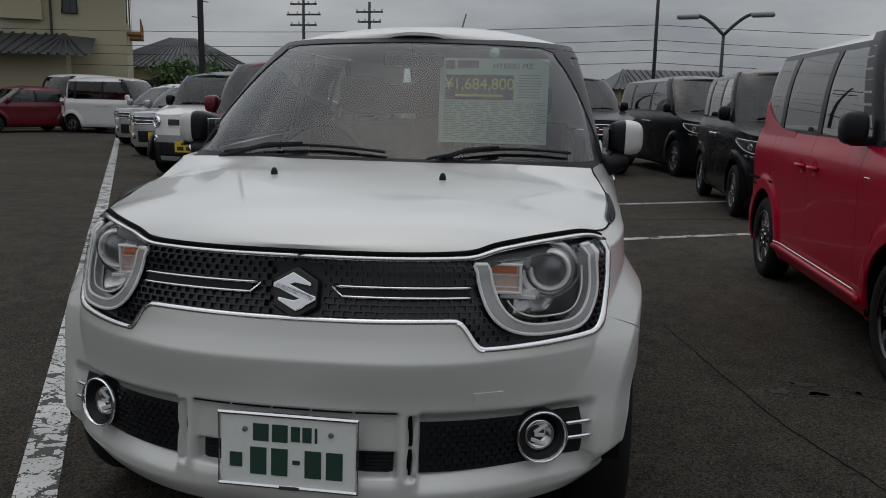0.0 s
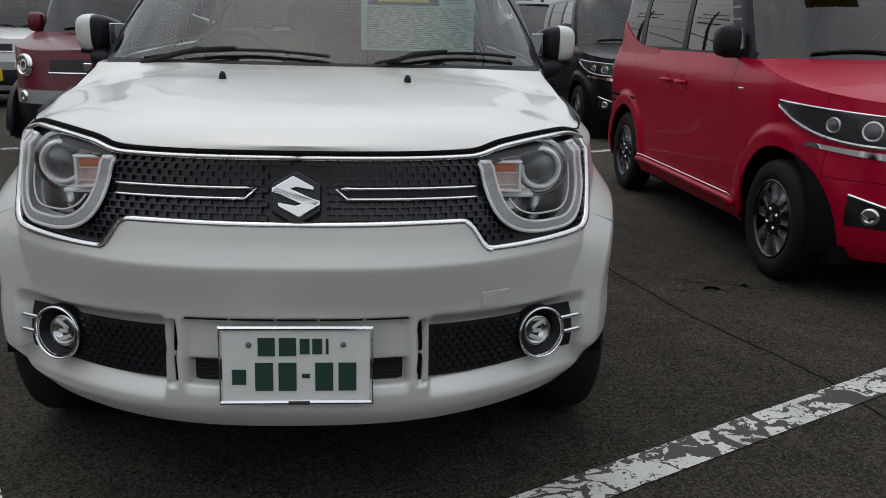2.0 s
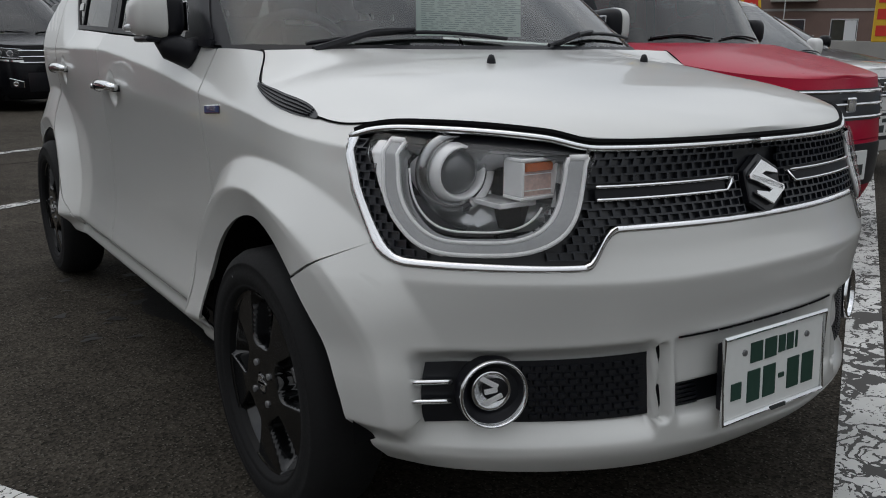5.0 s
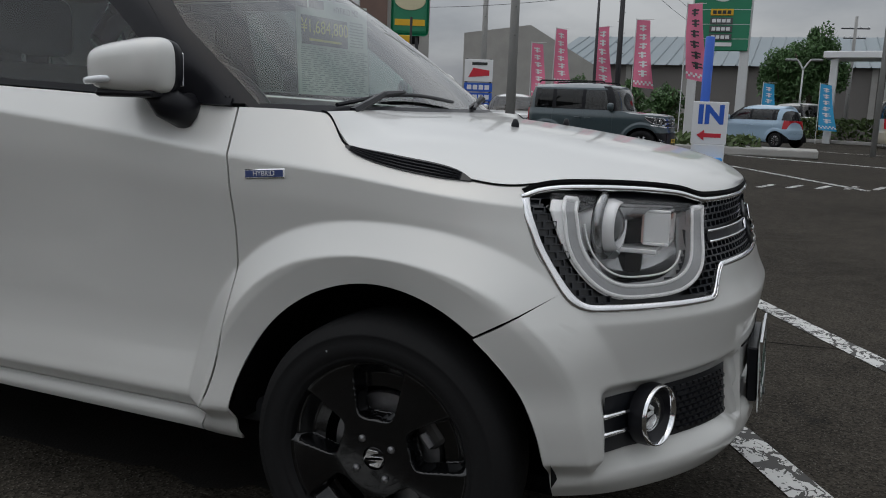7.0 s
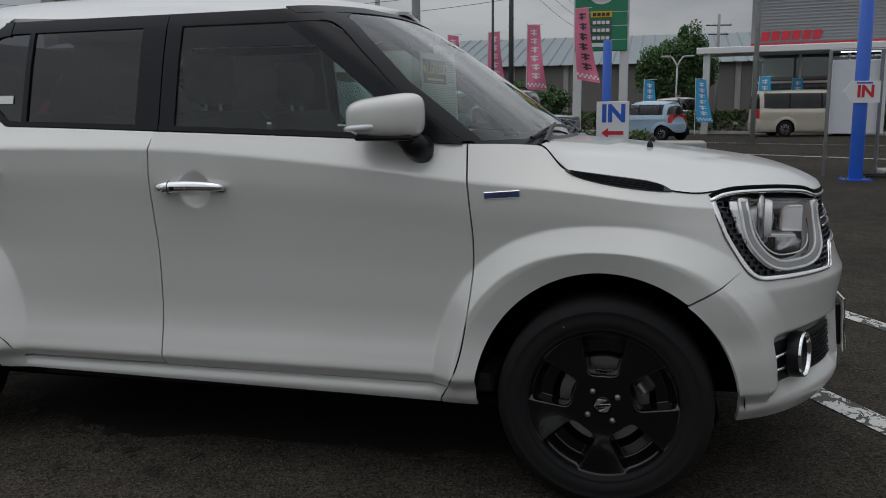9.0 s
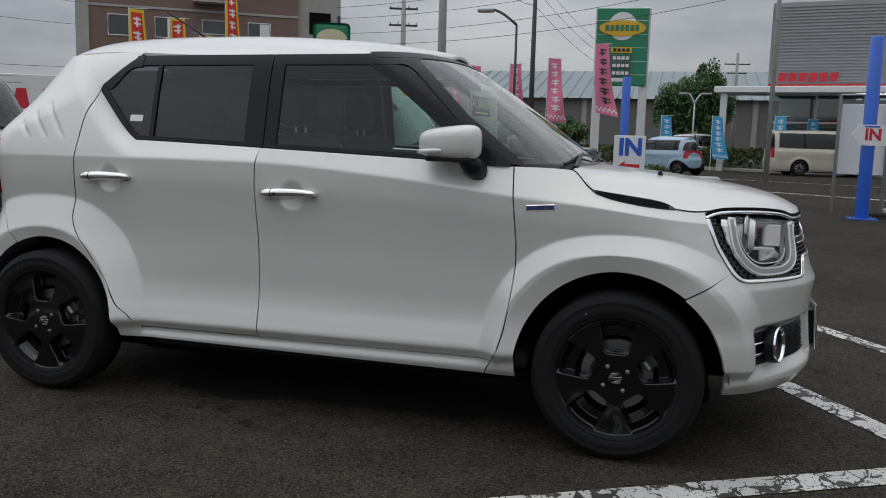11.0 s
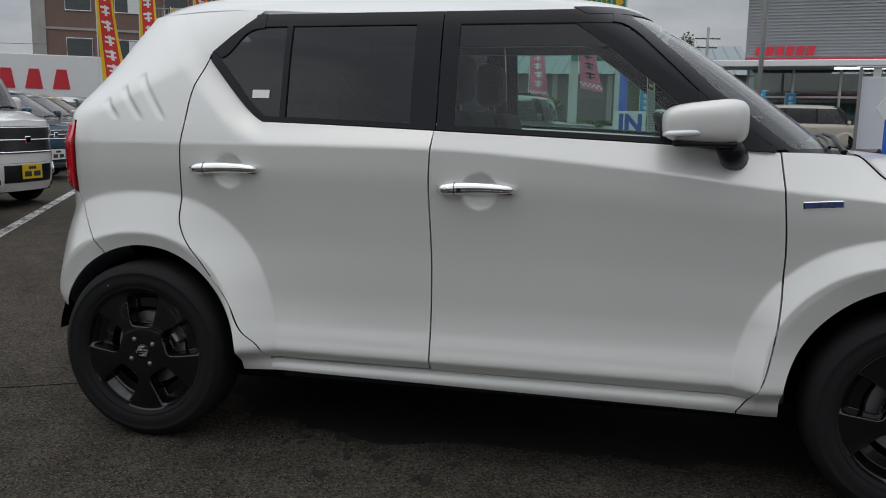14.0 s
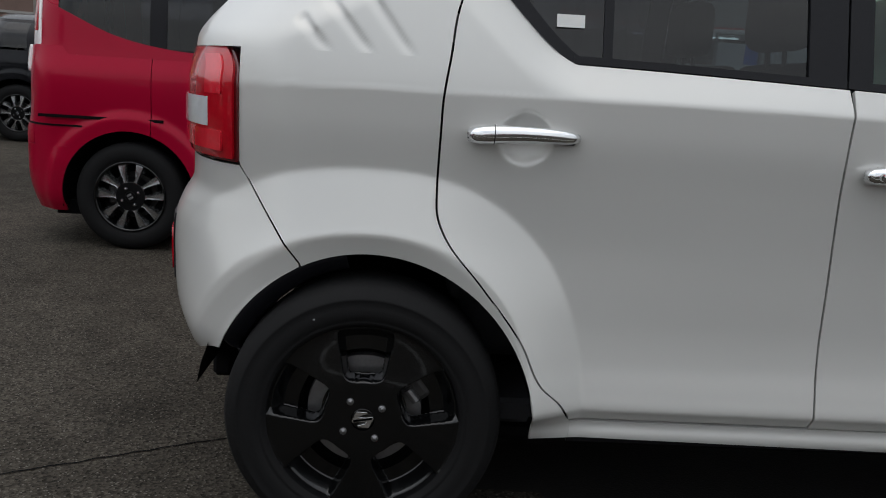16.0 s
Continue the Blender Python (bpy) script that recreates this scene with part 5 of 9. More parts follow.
# number plate in a chrome frame; the characters are plain bars
plate = part("number_plate", box_bm(-0.165, 0.165, -0.002, 0.003, -0.0825, 0.0825, 0.001), M_PLATE, hatch, "white number plate in a chrome frame, characters as bars")
plate.matrix_local = pose(0, 0.018, 0.4155, -3)
part("plate_frame", tube_bm([(-0.170, -0.003, -0.087), (0.170, -0.003, -0.087), (0.170, -0.003, 0.087), (-0.170, -0.003, 0.087)], 0.006, 6, closed=True), M_CHROME, plate)
part("plate_carrier", box_bm(-0.15, 0.15, 0.004, 0.03, -0.07, 0.07, 0.004), M_TRIM, plate)
for x0, x1, z0, z1 in ((-0.085, -0.047, 0.022, 0.064), (-0.038, 0.0, 0.022, 0.064), (0.008, 0.030, 0.026, 0.062), (0.036, 0.058, 0.026, 0.062), (0.066, 0.072, 0.026, 0.062), (-0.143, -0.112, -0.045, -0.010), (-0.092, -0.052, -0.060, 0.006), (-0.040, 0.0, -0.060, 0.006), (0.012, 0.030, -0.030, -0.020), (0.042, 0.082, -0.060, 0.006), (0.094, 0.134, -0.060, 0.006)):
    part("plate_bar", box_bm(x0, x1, -0.004, -0.0015, z0, z1), M_GREENINK, plate)
for sg in (1, -1):
    part("plate_bolt", lathe_bm([(-0.007, 0.0), (-0.006, 0.006), (-0.002, 0.007)], 10, "y"), M_STEEL, plate).location = (sg * 0.105, 0, 0.048)
part("frame_mark", box_bm(-0.018, 0.030, -0.011, -0.008, -0.091, -0.083), M_INK, plate)

# washer jets
for sg in (1, -1):
    bm = lathe_bm([(0.0, 0.011), (0.010, 0.010), (0.020, 0.006), (0.022, 0.0)], 12, "z")
    part("washer_jet", bm, M_TRIM, hatch, smooth=True).location = (sg * 0.258, 0.655, 1.012)

# cowl and wipers
sub("cowl", CABIN.patch("cowl", fixed(-0.86), fixed(0.86), fixed(1.012), fixed(1.052), 40, 6, M_TRIM, off=0.002, flange=0.01), hatch)
part("cowl_tray", box_bm(-0.70, 0.70, 0.93, 1.14, 0.98, 1.022, 0.006), M_TRIM, hatch)
for x0, x1, z0, z1 in ((0.02, -0.56, 1.062, 1.045), (0.62, 0.16, 1.070, 1.045)):
    k = 14
    pts = []
    for i in range(k + 1):
        f = i / k
        x = x0 + (x1 - x0) * f
        z = z0 + (z1 - z0) * f + 0.022 * math.sin(math.pi * f)
        cs = np.linspace(0, 1, 200)
        c = float(np.interp(abs(x), CABIN.at(cs, np.full(200, z))[:, 0], cs))
        pts.append(CABIN.point(c, z, 0.014, 1 if x > 0 else -1))
    wiper = part("wiper", tube_bm(pts, 0.0055, 6), M_TRIM, hatch)
    arm = [Vector(pts[k // 2]) + Vector((0, -0.006, 0.008)), Vector(pts[k // 2 + 3]) + Vector((0, -0.02, 0.008)), Vector((pts[-1].x, 0.96, 1.04))]
    part("wiper_arm", tube_bm(arm, [0.005, 0.008, 0.011], 6), M_TRIM, wiper)


# ---- flanks of the white car: window frames, glass, mirrors, handles, lamps ----
win_belt = lambda y: shoulder_z(y) + 0.002
frame_top = smooth_curve([(1.0, 1.02), (1.17, 1.055), (1.355, 1.225), (1.49, 1.350), (1.60, 1.440), (1.66, 1.458), (1.75, 1.463), (2.2, 1.465), (2.80, 1.462), (2.87, 1.445)])
g_top = fixed(1.425)
for sg in (1, -1):
    fdoor, rdoor = hatch_fd[0 if sg > 0 else 1], hatch_rd[0 if sg > 0 else 1]

    def side_piece(name, left, right, low, high, mat, parent, nu=30, nv=8, off=0.002, flange=0.012, label=""):
        lf = left if callable(left) else fixed(left)
        rf = right if callable(right) else fixed(right)
        lo = low if callable(low) else fixed(low)
        hi = high if callable(high) else fixed(high)
        return sub(name, CABIN.patch(name, lf, rf, lo, hi, nu, nv, mat, off=off, flange=flange, side=sg, by_y=True), parent, label)

    # front door: frame round the glass
    side_piece("window_frame", 1.60, 2.185, 1.424, 1.466, M_TRIM, fdoor)
    side_piece("window_frame", 2.130, 2.183, lambda y: win_belt(y), 1.424, M_TRIM, fdoor, 6, 20, 0.004)
    side_piece("belt_moulding", 1.18, 2.185, lambda y: win_belt(y) - 0.004, lambda y: win_belt(y) + 0.012, M_TRIM, fdoor, 40, 3, 0.006)
    fr_lo = smooth_curve([(1.17, 1.045), (1.384, 1.205), (1.50, 1.315), (1.615, 1.415), (1.66, 1.425), (1.70, 1.425)])
    side_piece("window_frame", 1.19, 1.66, lambda y: np.maximum(fr_lo(y), win_belt(y)), lambda y: np.maximum(frame_top(y), win_belt(y) + 0.004), M_TRIM, fdoor, 40, 8, 0.004)
    side_piece("mirror_sail", 1.20, 1.40, lambda y: win_belt(y), lambda y: np.maximum(np.minimum(fr_lo(y) + 0.01, 1.22), win_belt(y) + 0.003), M_TRIM, fdoor, 20, 10, 0.003)
    pane = side_piece("window_pane", 1.39, 2.132, lambda y: win_belt(y) + 0.010, lambda y: np.minimum(fr_lo(y), 1.426), M_GLASS, fdoor, 40, 16, -0.003, 0.0, "clear green-tinted door glass")
    pane.visible_shadow = False
    # rear door
    side_piece("window_frame", 2.188, 2.272, lambda y: win_belt(y), 1.424, M_TRIM, rdoor, 6, 20, 0.004)
    side_piece("window_frame", 2.188, 2.84, 1.424, 1.466, M_TRIM, rdoor)
    side_piece("belt_moulding", 2.188, 2.78, lambda y: win_belt(y) - 0.004, lambda y: win_belt(y) + 0.012, M_TRIM, rdoor, 30, 3, 0.006)
    side_piece("window_divider", 2.698, 2.718, lambda y: win_belt(y), 1.424, M_TRIM, rdoor, 4, 16, 0.004)
    q_lo = smooth_curve([(2.69, 1.117), (2.745, 1.119), (2.78, 1.135), (2.95, 1.314), (2.97, 1.335)])
    q_hi = smooth_curve([(2.69, 1.42), (2.82, 1.418), (2.86, 1.405), (2.95, 1.322), (2.97, 1.337)])
    side_piece("window_pane", 2.264, 2.71, lambda y: win_belt(y) + 0.010, 1.426, M_PRIV, rdoor, 30, 14, -0.003, 0.0, "dark privacy glass").visible_shadow = False
    side_piece("quarter_pane", 2.706, 2.955, lambda y: np.maximum(q_lo(y), win_belt(y)), lambda y: np.maximum(q_hi(y), q_lo(y) + 0.002), M_PRIV, rdoor, 30, 14, -0.001, 0.0, "dark privacy glass").visible_shadow = False
    o_lo = smooth_curve([(2.70, 1.10), (2.765, 1.105), (2.80, 1.122), (3.0, 1.325)])
    side_piece("window_frame", 2.70, 2.985, lambda y: o_lo(y), lambda y: np.maximum(q_lo(y), o_lo(y) + 0.001), M_TRIM, rdoor, 30, 4, 0.004)
    o_hi = smooth_curve([(2.80, 1.466), (2.83, 1.458), (2.90, 1.410), (2.985, 1.340)])
    side_piece("window_frame", 2.80, 2.985, lambda y: np.minimum(q_hi(y) - 0.001, o_hi(y) - 0.001), lambda y: o_hi(y), M_TRIM, rdoor, 30, 4, 0.004)
    part("window_sticker", box_bm(-0.0012, 0.0012, -0.030, 0.030, -0.014, 0.014), M_PLATE, rdoor).matrix_local = Matrix.Translation(CABIN.point(float(CABIN.c_of(2.79, 1.20)), 1.20, 0.003, sg)) @ pose(0, 0, 0, 0, -15 * sg, 0)
    # handles
    for door, y0, y1, zz in ((fdoor, 1.922, 2.156, 0.915), (rdoor, 2.768, 2.999, 0.955)):
        ym = (y0 + y1) / 2
        base = WHITE.point(float(WHITE.c_of(ym, zz)), zz, 0.0, sg)
        pts, rad = [], []
        for i in range(15):
            f = i / 14
            pts.append((0.026 - 0.012 * (2 * f - 1) ** 4, y0 + (y1 - y0) * f - ym, 0.006 * math.sin(math.pi * f) - 0.004 * (f - 0.5)))
            rad.append(0.0215 * (0.68 + 0.32 * f) * (1 - 0.35 * abs(2 * f - 1) ** 6))
        h = part("door_handle", tube_bm(pts, rad, 14, flat=1.0), M_CHROME, door, "chrome pull handle", smooth=True)
        h.matrix_local = Matrix.Translation(base) @ Matrix.Diagonal((sg, 1, 1, 1))
        for yy in (y0 + 0.02, y1 - 0.02):
            part("handle_foot", box_bm(-0.01, 0.022, yy - ym - 0.014, yy - ym + 0.014, -0.012, 0.010, 0.004), M_TRIM, h)
        seg = lathe_bm([(-0.001, 0.0), (-0.001, 0.0208), (0.001, 0.0208), (0.001, 0.0)], 16, "y")
        part("handle_joint", seg, M_TRIM, h).location = (0.0250, y1 - ym - 0.052, 0.003)
        if door is fdoor:
            part("lock_cap", lathe_bm([(0.040, 0.009), (0.0455, 0.008), (0.0465, 0.0)], 16), M_CHROME, h).location = (0, y1 - ym - 0.026, 0)
            part("touch_button", box_bm(0.042, 0.0475, y1 - ym - 0.075, y1 - ym - 0.062, -0.006, 0.006), M_TRIM, h)
    # mirror, folded in: a rounded shell, higher towards its hinge
    def shell(x_out, x_in, cut_x, swell=1.0):
        bm = bmesh.new()
        bmesh.ops.create_uvsphere(bm, u_segments=40, v_segments=28, radius=1)
        for v in bm.verts:
            p = v.co
            q = [math.copysign(abs(p[ax]) ** e, p[ax]) for ax, e in ((0, 0.80), (1, 0.50), (2, 0.55))]
            tall = 1 - 0.16 * q[1]
            v.co = Vector((q[0] * (x_out if q[0] > 0 else x_in) + cut_x, q[1] * 0.118 * swell, q[2] * 0.060 * tall * swell - 0.004 * q[1]))
        return bm
    mirror = part("door_mirror", shell(0.066, 0.012, 0.0), M_WHITE, fdoor, "white folded mirror on a black foot", smooth=True)
    mirror.matrix_local = Matrix.Translation((sg * 0.812, 1.385, 1.126)) @ Matrix.Diagonal((sg, 1, 1, 1)) @ pose(0, 0, 0, 0, 0, 4)
    part("mirror_back", shell(0.008, 0.052, -0.008, 0.97), M_TRIM, mirror, smooth=True)
    part("mirror_glass", box_bm(-0.064, -0.059, -0.085, 0.085, -0.040, 0.036, 0.002), M_CHROME, mirror)
    sig = [(0.064 - 0.020 * abs(f) ** 3, 0.052 + 0.058 * f, -0.030 - 0.004 * f) for f in np.linspace(-1, 1, 9)]
    part("mirror_signal", tube_bm(sig, [0.002, 0.006, 0.008, 0.009, 0.009, 0.009, 0.009, 0.009, 0.006], 8), M_DRL, mirror, smooth=True)
    part("mirror_base", box_bm(-0.045, 0.046, -0.090, 0.085, -0.068, -0.050, 0.008, 2), M_TRIM, mirror)
    foot = tube_bm([(-0.005, -0.055, -0.050), (-0.020, -0.075, -0.080), (-0.055, -0.085, -0.098), (-0.095, -0.080, -0.080)], [0.032, 0.038, 0.040, 0.030], 14)
    part("mirror_foot", foot, M_TRIM, mirror, smooth=True)
    # badge on the wing
    cb0 = WHITE.point(float(WHITE.c_of(1.053, 0.902)), 0.902, 0.001, sg)
    badge = part("hybrid_badge", box_bm(-0.002, 0.003, -0.053, 0.053, -0.0105, 0.0105, 0.002), M_CHROME, hatch, "chrome and blue badge that reads HYBRID")
    badge.matrix_local = Matrix.Translation(cb0) @ Matrix.Diagonal((sg, 1, 1, 1)) @ pose(0, 0, 0, -4, 3, 0)
    M_BLUEB = bpy.data.materials.get("badge_blue") or material("badge_blue", (0.03, 0.05, 0.16), 0.3)
    part("badge_field", box_bm(0.003, 0.0036, -0.049, 0.049, -0.0075, 0.0075), M_BLUEB, badge)
    letters("HYBRID", 0.0165, M_CHROME, Matrix.Translation((0.004, 0, 0)) @ pose(0, 0, 0, 90, 0, -90) if sg < 0 else Matrix.Translation((0.004, 0, 0)) @ pose(0, 0, 0, 90, 0, 90), badge, "badge_letters", 0.0006)
    if sg < 0:
        badge.matrix_local = Matrix.Translation(cb0) @ pose(0, 0, 0, 4, -3, 180) @ pose(0, 0, 0, 0, 0, 0)
        badge.children[-1].matrix_local = Matrix.Translation((0.004, 0, 0)) @ pose(0, 0, 0, 90, 0, 90)
    # the open joint between hood and wing
    for ya, yb in ((0.44, 0.592), (0.874, 0.966)):
        gap = [(y, float(shoulder_z(y))) for y in np.linspace(ya, yb, 14)]
        part("hood_joint", tube_bm([WHITE.point(float(WHITE.c_of(y, z)), z, 0.001, sg) for y, z in gap], 0.0022, 6), M_DARK, hatch)
    # louvred vent between wing and hood
    v_hi = smooth_curve([(0.585, 0.911), (0.605, 0.923), (0.632, 0.933), (0.75, 0.952), (0.86, 0.966), (0.881, 0.969)])
    v_lo = smooth_curve([(0.585, 0.909), (0.662, 0.915), (0.802, 0.938), (0.86, 0.956), (0.881, 0.967)])
    vent = sub("wing_vent", WHITE.patch("wing_vent", fixed(0.587), fixed(0.879), v_lo, v_hi, 40, 6, M_GRILLE, off=0.004, flange=0.006, side=sg, by_y=True), hatch, "black louvred vent strip")
    for k in range(4):
        f = (k + 0.6) / 4.4
        pts = []
        for y in np.linspace(0.61, 0.865, 20):
            z = float(v_lo(y) + (v_hi(y) - v_lo(y)) * f)
            pts.append(WHITE.point(float(WHITE.c_of(y, z)), z, 0.006, sg))
        part("louvre", tube_bm(pts, 0.0018, 5), M_TRIM, vent)
    # tail lamp
    lamp_in = lambda z: 3.490 + 0.03 * np.clip((z - 1.05) / 0.06, 0, 1) ** 2
    tl = sub("tail_lamp", WHITE.patch("tail_lamp", lambda z: lamp_in(z), lambda z: 3.668 - 0.03 * np.clip((z - 1.05) / 0.06, 0, 1) ** 2, fixed(0.862), fixed(1.112), 24, 24, M_DRED, off=0.004, side=sg, by_y=True, flange=0.03), hatch, "red tail lamp with a clear insert")
    sub("red_lens", WHITE.patch("red_lens", lambda z: lamp_in(z) + 0.009, lambda z: 3.664 - 0.03 * np.clip((z - 1.05) / 0.06, 0, 1) ** 2, fixed(0.868), fixed(1.106), 24, 24, M_REDLENS, off=0.010, side=sg, by_y=True, flange=0.012, crown=0.008), tl)
    sub("inner_light", WHITE.patch("inner_light", lambda z: lamp_in(z) + 0.030, fixed(3.645), fixed(0.885), fixed(0.928), 8, 6, M_RGLOW, off=0.0185, side=sg, by_y=True, flange=0.004), tl)
    sub("inner_light", WHITE.patch("inner_light", lambda z: lamp_in(z) + 0.030, lambda z: lamp_in(z) + 0.075, fixed(1.006), fixed(1.085), 8, 8, M_RGLOW, off=0.0185, side=sg, by_y=True, flange=0.004), tl)
    sub("reverse_lamp", WHITE.patch("reverse_lamp", fixed(3.555), fixed(3.655), fixed(0.935), fixed(0.998), 8, 10, M_DRL, off=0.0185, side=sg, by_y=True, flange=0.01), tl)
    # dark strips behind the shut lines
    for seam, z0, z1 in ((seam_front, 0.34, 1.045), (seam_mid, 0.35, 1.09), (seam_rear, 0.36, 1.11)):
        sub("shut_line", WHITE.patch("shut_line", lambda z: seam(z) - 0.02, lambda z: seam(z) + 0.02, fixed(z0), fixed(z1), 3, 40, M_DARK, off=-0.014, flange=0, side=sg, by_y=True), hatch)
    sub("sill_gap", WHITE.patch("sill_gap", fixed(1.22), fixed(2.83), fixed(0.315), fixed(0.345), 30, 3, M_DARK, off=-0.014, flange=0, side=sg, by_y=True), hatch)
    outer, inner = [], []
    for a in np.linspace(radians(82), radians(-4), 30):
        y, z = HUB_R + min(0.95 * 0.371 * math.cos(a), 0.326), HUB_Z + 0.10 * step01((0.62 - a) / 0.7) + (0.371 * 1.02 - 0.03 * step01((0.62 - a) / 0.7)) * math.sin(a)
        p = WHITE.point(float(WHITE.c_of(y, max(z, 0.44))), max(z, 0.44), -0.005, sg)
        tuck = 0.030 * step01((0.49 - z) / 0.08)
        outer.append((p.x - sg * tuck, p.y - 1.9 * tuck, z))
        inner.append((p.x - sg * 0.035, HUB_R + (y - HUB_R) * 0.87, HUB_Z + (z - HUB_Z) * 0.90 + 0.02 * step01((0.3 - a) / 0.3)))
    sub("mud_guard", strip_mesh("mud_guard", np.array(outer), np.array(inner), M_TRIM, 0.004, np.array((sg, 0.0, 0.0))), hatch, "black plastic flap along the rear wheel arch")

# header band over the windscreen, roof aerial, rear glass, spoiler, rear reflector
sub("windscreen_header", CABIN.patch("windscreen_header", fixed(-0.93), fixed(0.93), lambda c: 1.470 - 0.022 * np.abs(c), lambda c: 1.492 - 0.020 * np.abs(c), 60, 6, M_TRIM, off=0.003), hatch)
part("rear_window", box_bm(-0.37, 0.37, -0.006, 0.006, -0.225, 0.225, 0.004), M_GRILLE, hatch, "dark rear window").matrix_local = pose(0, 3.480, 1.280, 41)
part("roof_aerial", tube_bm([(0.0, 2.84, 1.590), (0.0, 2.95, 1.66), (0.0, 3.10, 1.745)], [0.010, 0.005, 0.004], 6), M_TRIM, hatch)
for sg in (1, -1):
    gar = sub("rear_garnish", WHITE.patch("rear_garnish", fixed(2.68), fixed(2.92), fixed(0.53), fixed(0.69), 16, 10, M_TRIM, off=0.004, side=sg), hatch)
    sub("rear_reflector", WHITE.patch("rear_reflector", fixed(2.695), fixed(2.86), fixed(0.55), fixed(0.65), 10, 4, M_REDLENS, off=0.008, side=sg), gar)

# interior
part("dashboard", box_bm(-0.66, 0.66, 1.02, 1.42, 0.72, 1.03, 0.05, 3), M_TRIM, hatch, smooth=True)
part("cabin_floor", box_bm(-0.70, 0.70, 1.1, 3.5, 0.28, 0.34, 0.01), M_SEAT, hatch)


def car_seat(x, y, w=0.50, bench=False):
    seat = new("seat")
    seat.parent = hatch
    seat.matrix_local = Matrix.Translation((x, y, 0.34))
    part("cushion", box_bm(-w / 2, w / 2, -0.26, 0.26, 0.06, 0.26, 0.06, 3), M_SEAT, seat, smooth=True)
    part("seat_back", prism_bm([(0, 0), (0.13, 0.0), (0.26, 0.60), (0.15, 0.62)], w, Matrix.Translation((w / 2, 0.16, 0.2)) @ pose(0, 0, 0, 0, 0, 90), 0.03), M_SEAT, seat)
    for dx in ((-0.38, 0.38) if bench else (0,)):
        part("headrest", box_bm(dx - 0.125, dx + 0.125, 0.35, 0.45, 0.84, 1.02, 0.04, 3), M_SEAT, seat, smooth=True)
        for s in (-0.05, 0.05):
            part("headrest_post", tube_bm([(dx + s, 0.39, 0.76), (dx + s, 0.40, 0.88)], 0.006, 6), M_STEEL, seat)


car_seat(-0.36, 1.80)
car_seat(0.36, 1.80)
car_seat(0.0, 2.72, 1.22, True)
wheel_rim = tube_bm([(0.185 * math.cos(a), 0, 0.185 * math.sin(a)) for a in np.linspace(0, 2 * math.pi, 33)[:-1]], 0.015, 8, closed=True)
steer = part("steering_wheel", wheel_rim, M_TRIM, hatch, smooth=True)
steer.matrix_local = pose(-0.36, 1.43, 0.98, -25)
part("steering_hub", box_bm(-0.17, 0.17, -0.02, 0.03, -0.035, 0.035, 0.015), M_TRIM, steer)
part("inside_mirror", box_bm(-0.12, 0.12, -0.01, 0.02, -0.03, 0.03, 0.012), M_TRIM, hatch).matrix_local = pose(0, 1.52, 1.40)
part("mirror_stem", tube_bm([(0, 1.53, 1.41), (0, 1.52, 1.455)], 0.008, 6), M_TRIM, hatch)
part("roof_lining", box_bm(-0.50, 0.50, 1.70, 2.88, 1.455, 1.465), M_IVORY, hatch)

# price sheet behind the windscreen
sheet = part("price_sheet", box_bm(-0.214, 0.214, -0.001, 0.001, -0.168, 0.158), M_PAPER, None)
tagged(sheet, "pale green price sheet hanging inside the windscreen of the white car", "price sheet")
SHEET = pose(0.316, 1.530, 1.250, -3, 0, -4.9)
sheet.matrix_world = SHEET
part("price_box", box_bm(-0.19, 0.080, -0.003, -0.0012, 0.000, 0.095), M_INK, sheet)
M_GOLD = material("yellow_print", (0.75, 0.66, 0.10), 0.6)
letters("\u00a51,684,800", 0.062, M_GOLD, pose(-0.055, -0.0035, 0.058, 90), sheet, "price_figures", 0.0002)
part("price_line", box_bm(-0.15, 0.04, -0.0036, -0.0030, 0.012, 0.020), M_GOLD, sheet)
letters("HYBRID MZ", 0.030, M_INK, pose(0.075, -0.0022, 0.128, 90), sheet, "sheet_heading", 0.0002)
for x0, x1, z0, z1 in ((-0.19, -0.155, 0.118, 0.150), (-0.145, -0.06, 0.122, 0.150)):
    part("heading_bar", box_bm(x0, x1, -0.0025, -0.0012, z0, z1), M_INK, sheet)
M_GREYINK = material("grey_print", (0.30, 0.36, 0.33), 0.7)
rng = random.Random(4)
bm = bmesh.new()
for r in range(22):
    z = -0.010 - r * 0.0070
    x = -0.195
    while x < 0.185:
        w = rng.uniform(0.012, 0.055)
        bmesh.ops.create_cube(bm, size=1, matrix=Matrix.Translation((x + w / 2, -0.0016, z)) @ Matrix.Diagonal((w, 0.0008, 0.0030, 1)))
        x += w + rng.uniform(0.006, 0.025)
for r in range(9):
    bmesh.ops.create_cube(bm, size=1, matrix=Matrix.Translation((0.14, -0.0016, 0.095 - r * 0.0105)) @ Matrix.Diagonal((rng.uniform(0.05, 0.10), 0.0008, 0.004, 1)))
tagged(part("print_lines", bm, M_GREYINK, sheet), kind="stuff")
part("sucker_hook", lathe_bm([(0.0, 0.022), (-0.006, 0.016), (-0.012, 0.0)], 20, "y"), M_DRL, sheet).location = (0.0, 0.0, 0.178)
part("hook_stem", tube_bm([(0, 0, 0.150), (0, 0, 0.178)], 0.004, 6), M_DRL, sheet)


